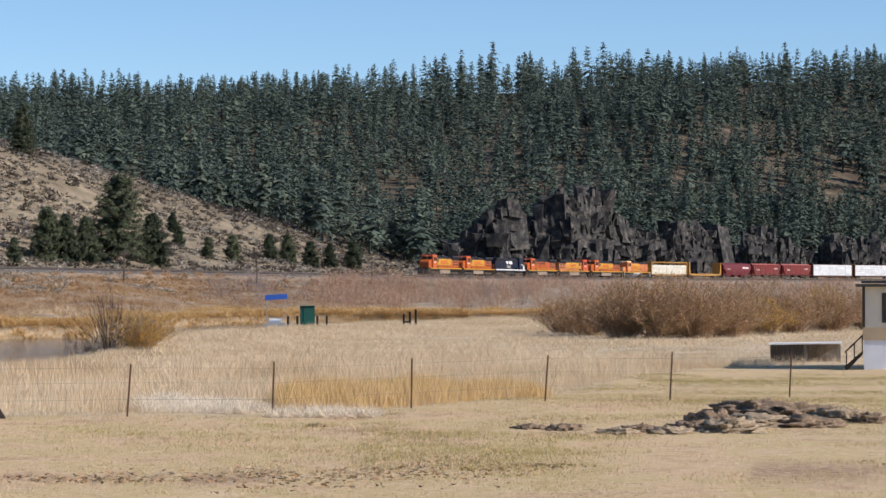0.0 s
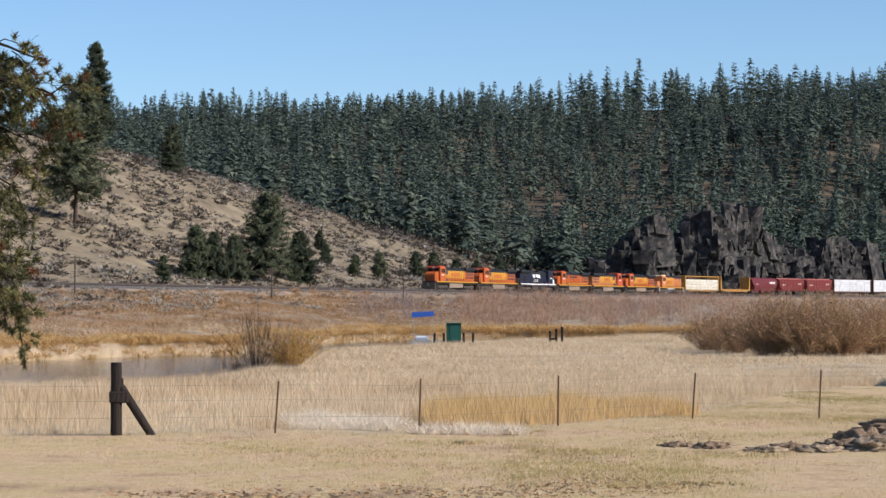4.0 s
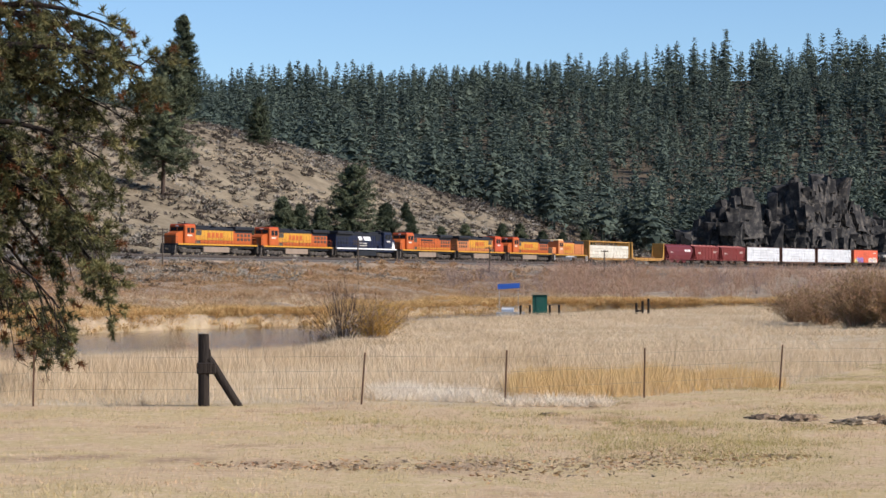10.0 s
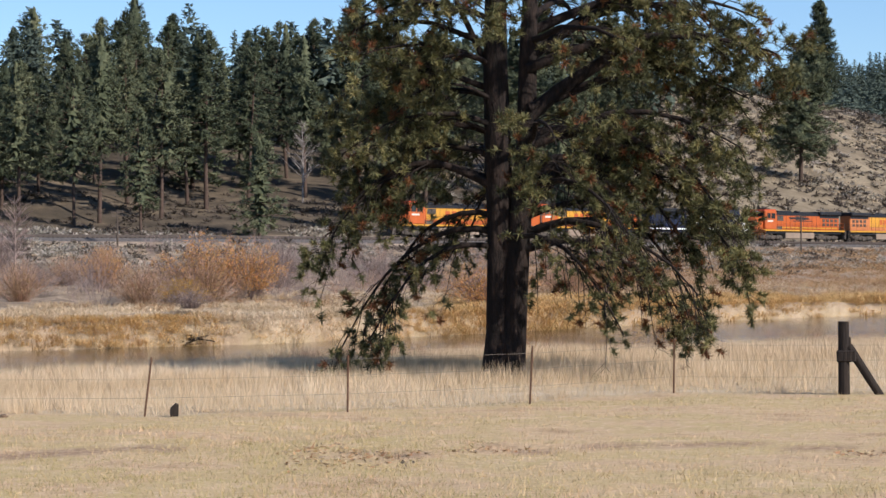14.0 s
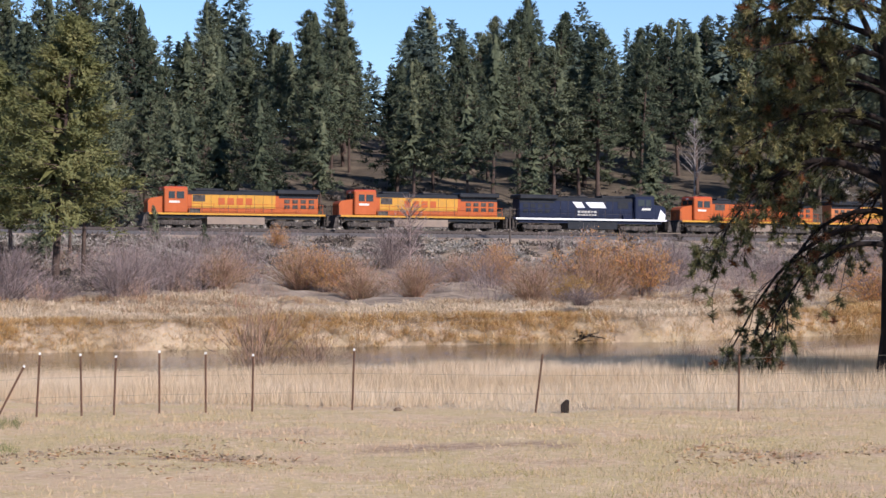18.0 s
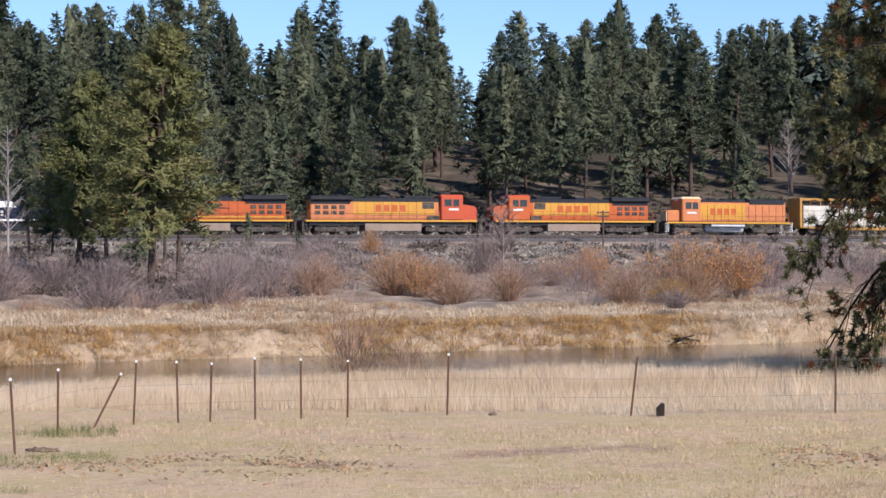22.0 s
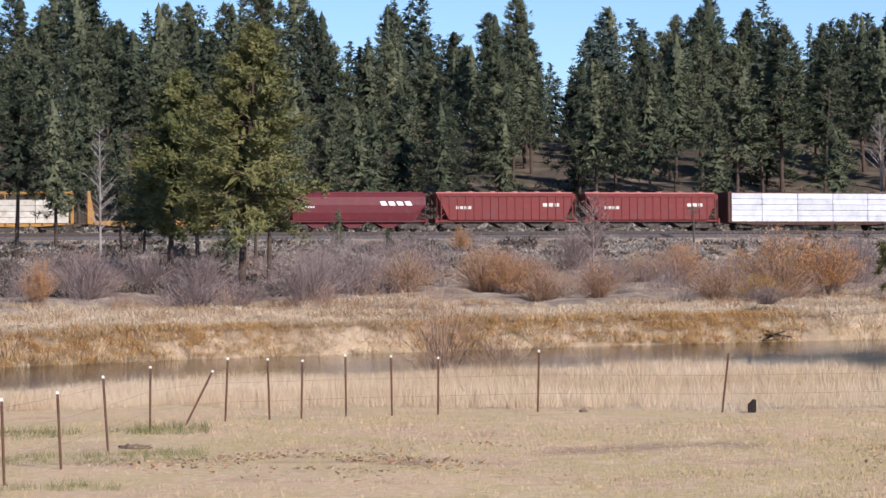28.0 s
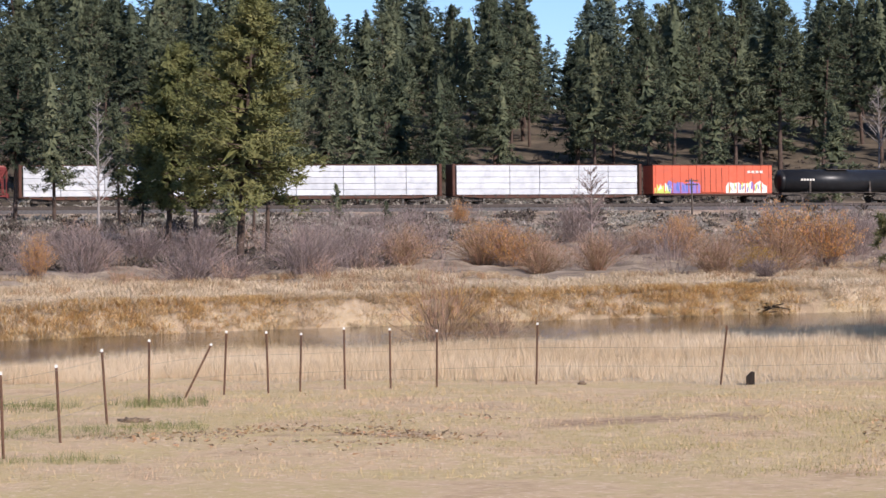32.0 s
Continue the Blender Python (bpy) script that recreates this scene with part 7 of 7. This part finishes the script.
def boxcar():
    ob = thing("boxcar", "red boxcar with faded spray paint along its lower side", "freight car", "freight cars of the train")
    h = 7.9
    part("body", box(-h, h, -1.48, 1.48, 1.15, 4.55, 0.05), M["box_red"], ob)
    part("roof", prism([(-h - 0.1, 4.55), (h + 0.1, 4.55), (h + 0.1, 4.66), (-h - 0.1, 4.66)], -1.5, 1.5), M["car_brown"], ob)
    for i in range(15):
        x = -h + 0.4 + i * (2 * h - 0.8) / 14
        if abs(x) < 1.7:
            continue
        part("side_post", box(x - 0.05, x + 0.05, 1.48, 1.54, 1.25, 4.5), M["box_red"], ob)
        part("side_post", box(x - 0.05, x + 0.05, -1.54, -1.48, 1.25, 4.5), M["box_red"], ob)
    d = part("door", box(-1.5, 1.6, 1.50, 1.58, 1.3, 4.3, 0.03), M["box_red"], ob)
    b = bmesh.new()
    for k in range(4):
        tube((-1.1 + 0.75 * k, 1.60, 1.35), (-1.1 + 0.75 * k, 1.60, 4.25), 0.03, n=5, bm=b)
    part("door_rods", b, M["car_brown"], d)
    part("sill", box(-h, h, -1.5, 1.5, 0.95, 1.15), M["car_brown"], ob)
    # spray paint: broad fields with an uneven top, and strokes over them
    g = np.random.default_rng(5)
    for nm, x0, x1, low, high in (("violet", 1.7, 6.2, 2.3, 2.85), ("pale", -7.2, -1.7, 2.1, 2.75), ("lime", 5.6, 7.7, 1.9, 2.5)):
        xs = np.linspace(x1, x0, 14)
        top = [(float(x), float(g.uniform(low, high) * (1 if 0 < k < 13 else 0.75))) for k, x in enumerate(xs)]
        part("spray_paint", prism([(x0, 1.2), (x1, 1.2)] + top, 1.482, 1.487 + 0.004 * (nm == "lime")), M["spray_" + nm], ob, nm + " spray-paint field")
    for nm, x0, x1, n in (("blue", 2.0, 6.0, 12), ("lime", -6.6, -1.8, 6), ("pale", 5.2, 7.4, 5), ("violet", -6.8, -2.2, 9)):
        for i in range(n):
            x = x0 + (x1 - x0) * (i + g.uniform(0.2, 0.8)) / n
            w, zb, zt = g.uniform(0.05, 0.12), g.uniform(1.3, 1.7), g.uniform(2.0, 2.6)
            k = g.uniform(-0.3, 0.3)
            part("spray_stroke", prism([(x - w, zb), (x + w, zb + 0.1), (x + w + k, zt), (x + k - w, zt - 0.1)], 1.492, 1.496 + 0.003 * i), M["spray_" + nm], ob, nm + " spray-paint stroke")
    letters(ob, "lettering", -6.6, -4.4, 3.6, 3.9, 1.545, 4, "plate", "pale marking bars")
    for x in (-h + 1.9, h - 1.9):
        truck(ob, x, (-0.87, 0.87), 2.6, 0.46)
    coupler(ob, h + 0.25, 1)
    coupler(ob, -h - 0.25, -1)
    return ob


def tank_car():
    ob = thing("tank_car", "black cylindrical tank car with a top walkway", "freight car", "freight cars of the train")
    h = 7.6
    b = tube((-h, 0, 2.65), (h, 0, 2.65), 1.45, n=26)
    for s in (-1, 1):
        tube((s * h, 0, 2.65), (s * (h + 0.38), 0, 2.65), 1.45, 0.8, n=26, bm=b)
    part("tank", b, M["tank_black"], ob, "", True)
    b = box(-1.6, 1.6, -0.9, 0.9, 4.08, 4.16)
    for x in (-1.5, 1.5):
        for y in (-0.85, 0.85):
            tube((x, y, 4.1), (x, y, 4.9), 0.03, n=5, bm=b)
    for y in (-0.85, 0.85):
        tube((-1.5, y, 4.9), (1.5, y, 4.9), 0.03, n=5, bm=b)
    part("top_platform", b, M["dark"], ob)
    part("dome", tube((0, 0, 4.05), (0, 0, 4.55), 0.45, n=14), M["tank_black"], ob)
    b = box(-h - 0.5, -h + 2.6, -1.3, 1.3, 1.0, 1.25)
    box(h - 2.6, h + 0.5, -1.3, 1.3, 1.0, 1.25, bm=b)
    tube((-h + 2.0, 1.42, 1.25), (h - 2.0, 1.42, 1.25), 0.05, n=5, bm=b)
    part("sill", b, M["dark"], ob)
    b = bmesh.new()
    for x in (-4.2, 4.2):
        box(x - 0.12, x + 0.12, -1.47, 1.47, 1.15, 2.65, bm=b)
    part("saddle", b, M["dark"], ob)
    letters(ob, "lettering", 3.6, 5.6, 2.7, 2.95, 1.45, 5, "plate", "pale marking bars")
    for x in (-h + 1.5, h - 1.5):
        truck(ob, x, (-0.87, 0.87), 2.6, 0.46)
    coupler(ob, h + 0.75, 1)
    coupler(ob, -h - 0.75, -1)
    return ob


def stretch(ob, k):
    """Lengthen a vehicle along the line; its wheels keep their shape."""
    for c in ob.children_recursive:
        me = c.data
        xs = [v.co.x for v in me.vertices]
        if c.name.startswith("wheelset"):
            me.transform(Matrix.Translation(((k - 1) * sum(xs) / len(xs), 0, 0)))
        else:
            me.transform(Matrix.Diagonal((k, 1, 1, 1)))
    return ob


TRAIN = [
    (22.75, stretch(wide_cab_loco("lead_locomotive", "orange locomotive with a yellow hood band, leading the train", "orange", "yellow", "orange"), 1.035)),
    (22.75, stretch(wide_cab_loco("locomotive", "orange locomotive with a yellow hood band, second in the train", "orange", "yellow", "orange"), 1.035)),
    (22.75, stretch(wide_cab_loco("locomotive", "blue-black locomotive with white emblem, running long hood first", "navy", "", "navy", facing=-1, navy=True, tank="black"), 1.035)),
    (22.75, stretch(wide_cab_loco("locomotive", "bright orange locomotive with black slanted emblem bars", "orange", "", "orange", swoosh=True), 1.035)),
    (22.75, stretch(wide_cab_loco("locomotive", "faded orange locomotive with a red cab, running long hood first", "orange_faded", "yellow", "orange_red", facing=-1), 1.035)),
    (22.75, stretch(wide_cab_loco("locomotive", "orange locomotive with a dusty yellow hood band, sixth in the train", "orange", "yellow", "orange"), 1.035)),
    (18.9, stretch(short_loco("short faded orange and yellow locomotive with a silver fuel tank"), 1.08)),
    (25.0, lumber_car("yellow centre-beam car loaded with white wrapped lumber", "car_yellow", seed=2)),
    (21.9, lumber_car("empty yellow bulkhead flat car", "car_yellow", full=False, L=20.4)),
    (18.35, hopper("maroon covered hopper with smooth round sides and a white emblem", "maroon", True)),
    (18.35, hopper("oxide red ribbed covered hopper with pale hatches", "oxide", False)),
    (18.35, hopper("oxide red ribbed covered hopper with faded markings", "oxide", False)),
    (24.8, lumber_car("lumber car stacked high with white wrapped packs", "car_brown", wrapped_all=True, seed=3)),
    (24.8, lumber_car("lumber car stacked high with white wrapped packs", "car_brown", wrapped_all=True, seed=4)),
    (24.8, lumber_car("lumber car stacked high with white wrapped packs", "car_brown", wrapped_all=True, seed=5)),
    (17.35, boxcar()),
    (17.35, tank_car()),
]
TRAIN.append((17.35, copy_thing(TRAIN[-1][1], pose(0, 0, 0))))

# how far along the line the front of the train stands at each second
LEAD_T = [0, 6, 9, 11, 13, 15, 18, 20, 22, 24, 25, 28, 32]
LEAD_S = [365.2, 484.8, 545.0, 584.8, 626.0, 668.2, 731.5, 772.7, 814.8, 856.8, 877.6, 939.4, 1023.6]


def motions():
    """Each vehicle follows the curve of the line on its two bogies."""
    back = 0.0
    for length, ob in TRAIN:
        mid = back + length / 2
        back += length
        rows = []
        for k in range(0, 33):
            s = float(spline(LEAD_T, LEAD_S, np.array([float(k)]))[0]) - mid
            p, q = Vector(on_track(s + length * 0.3)), Vector(on_track(s - length * 0.3))
            d = p - q
            rows.append((float(k), pose(*((p + q) / 2), 0, -math.degrees(math.atan2(d.z, math.hypot(d.x, d.y))), math.degrees(math.atan2(d.y, d.x)))))
        walk(ob, rows)


motions()
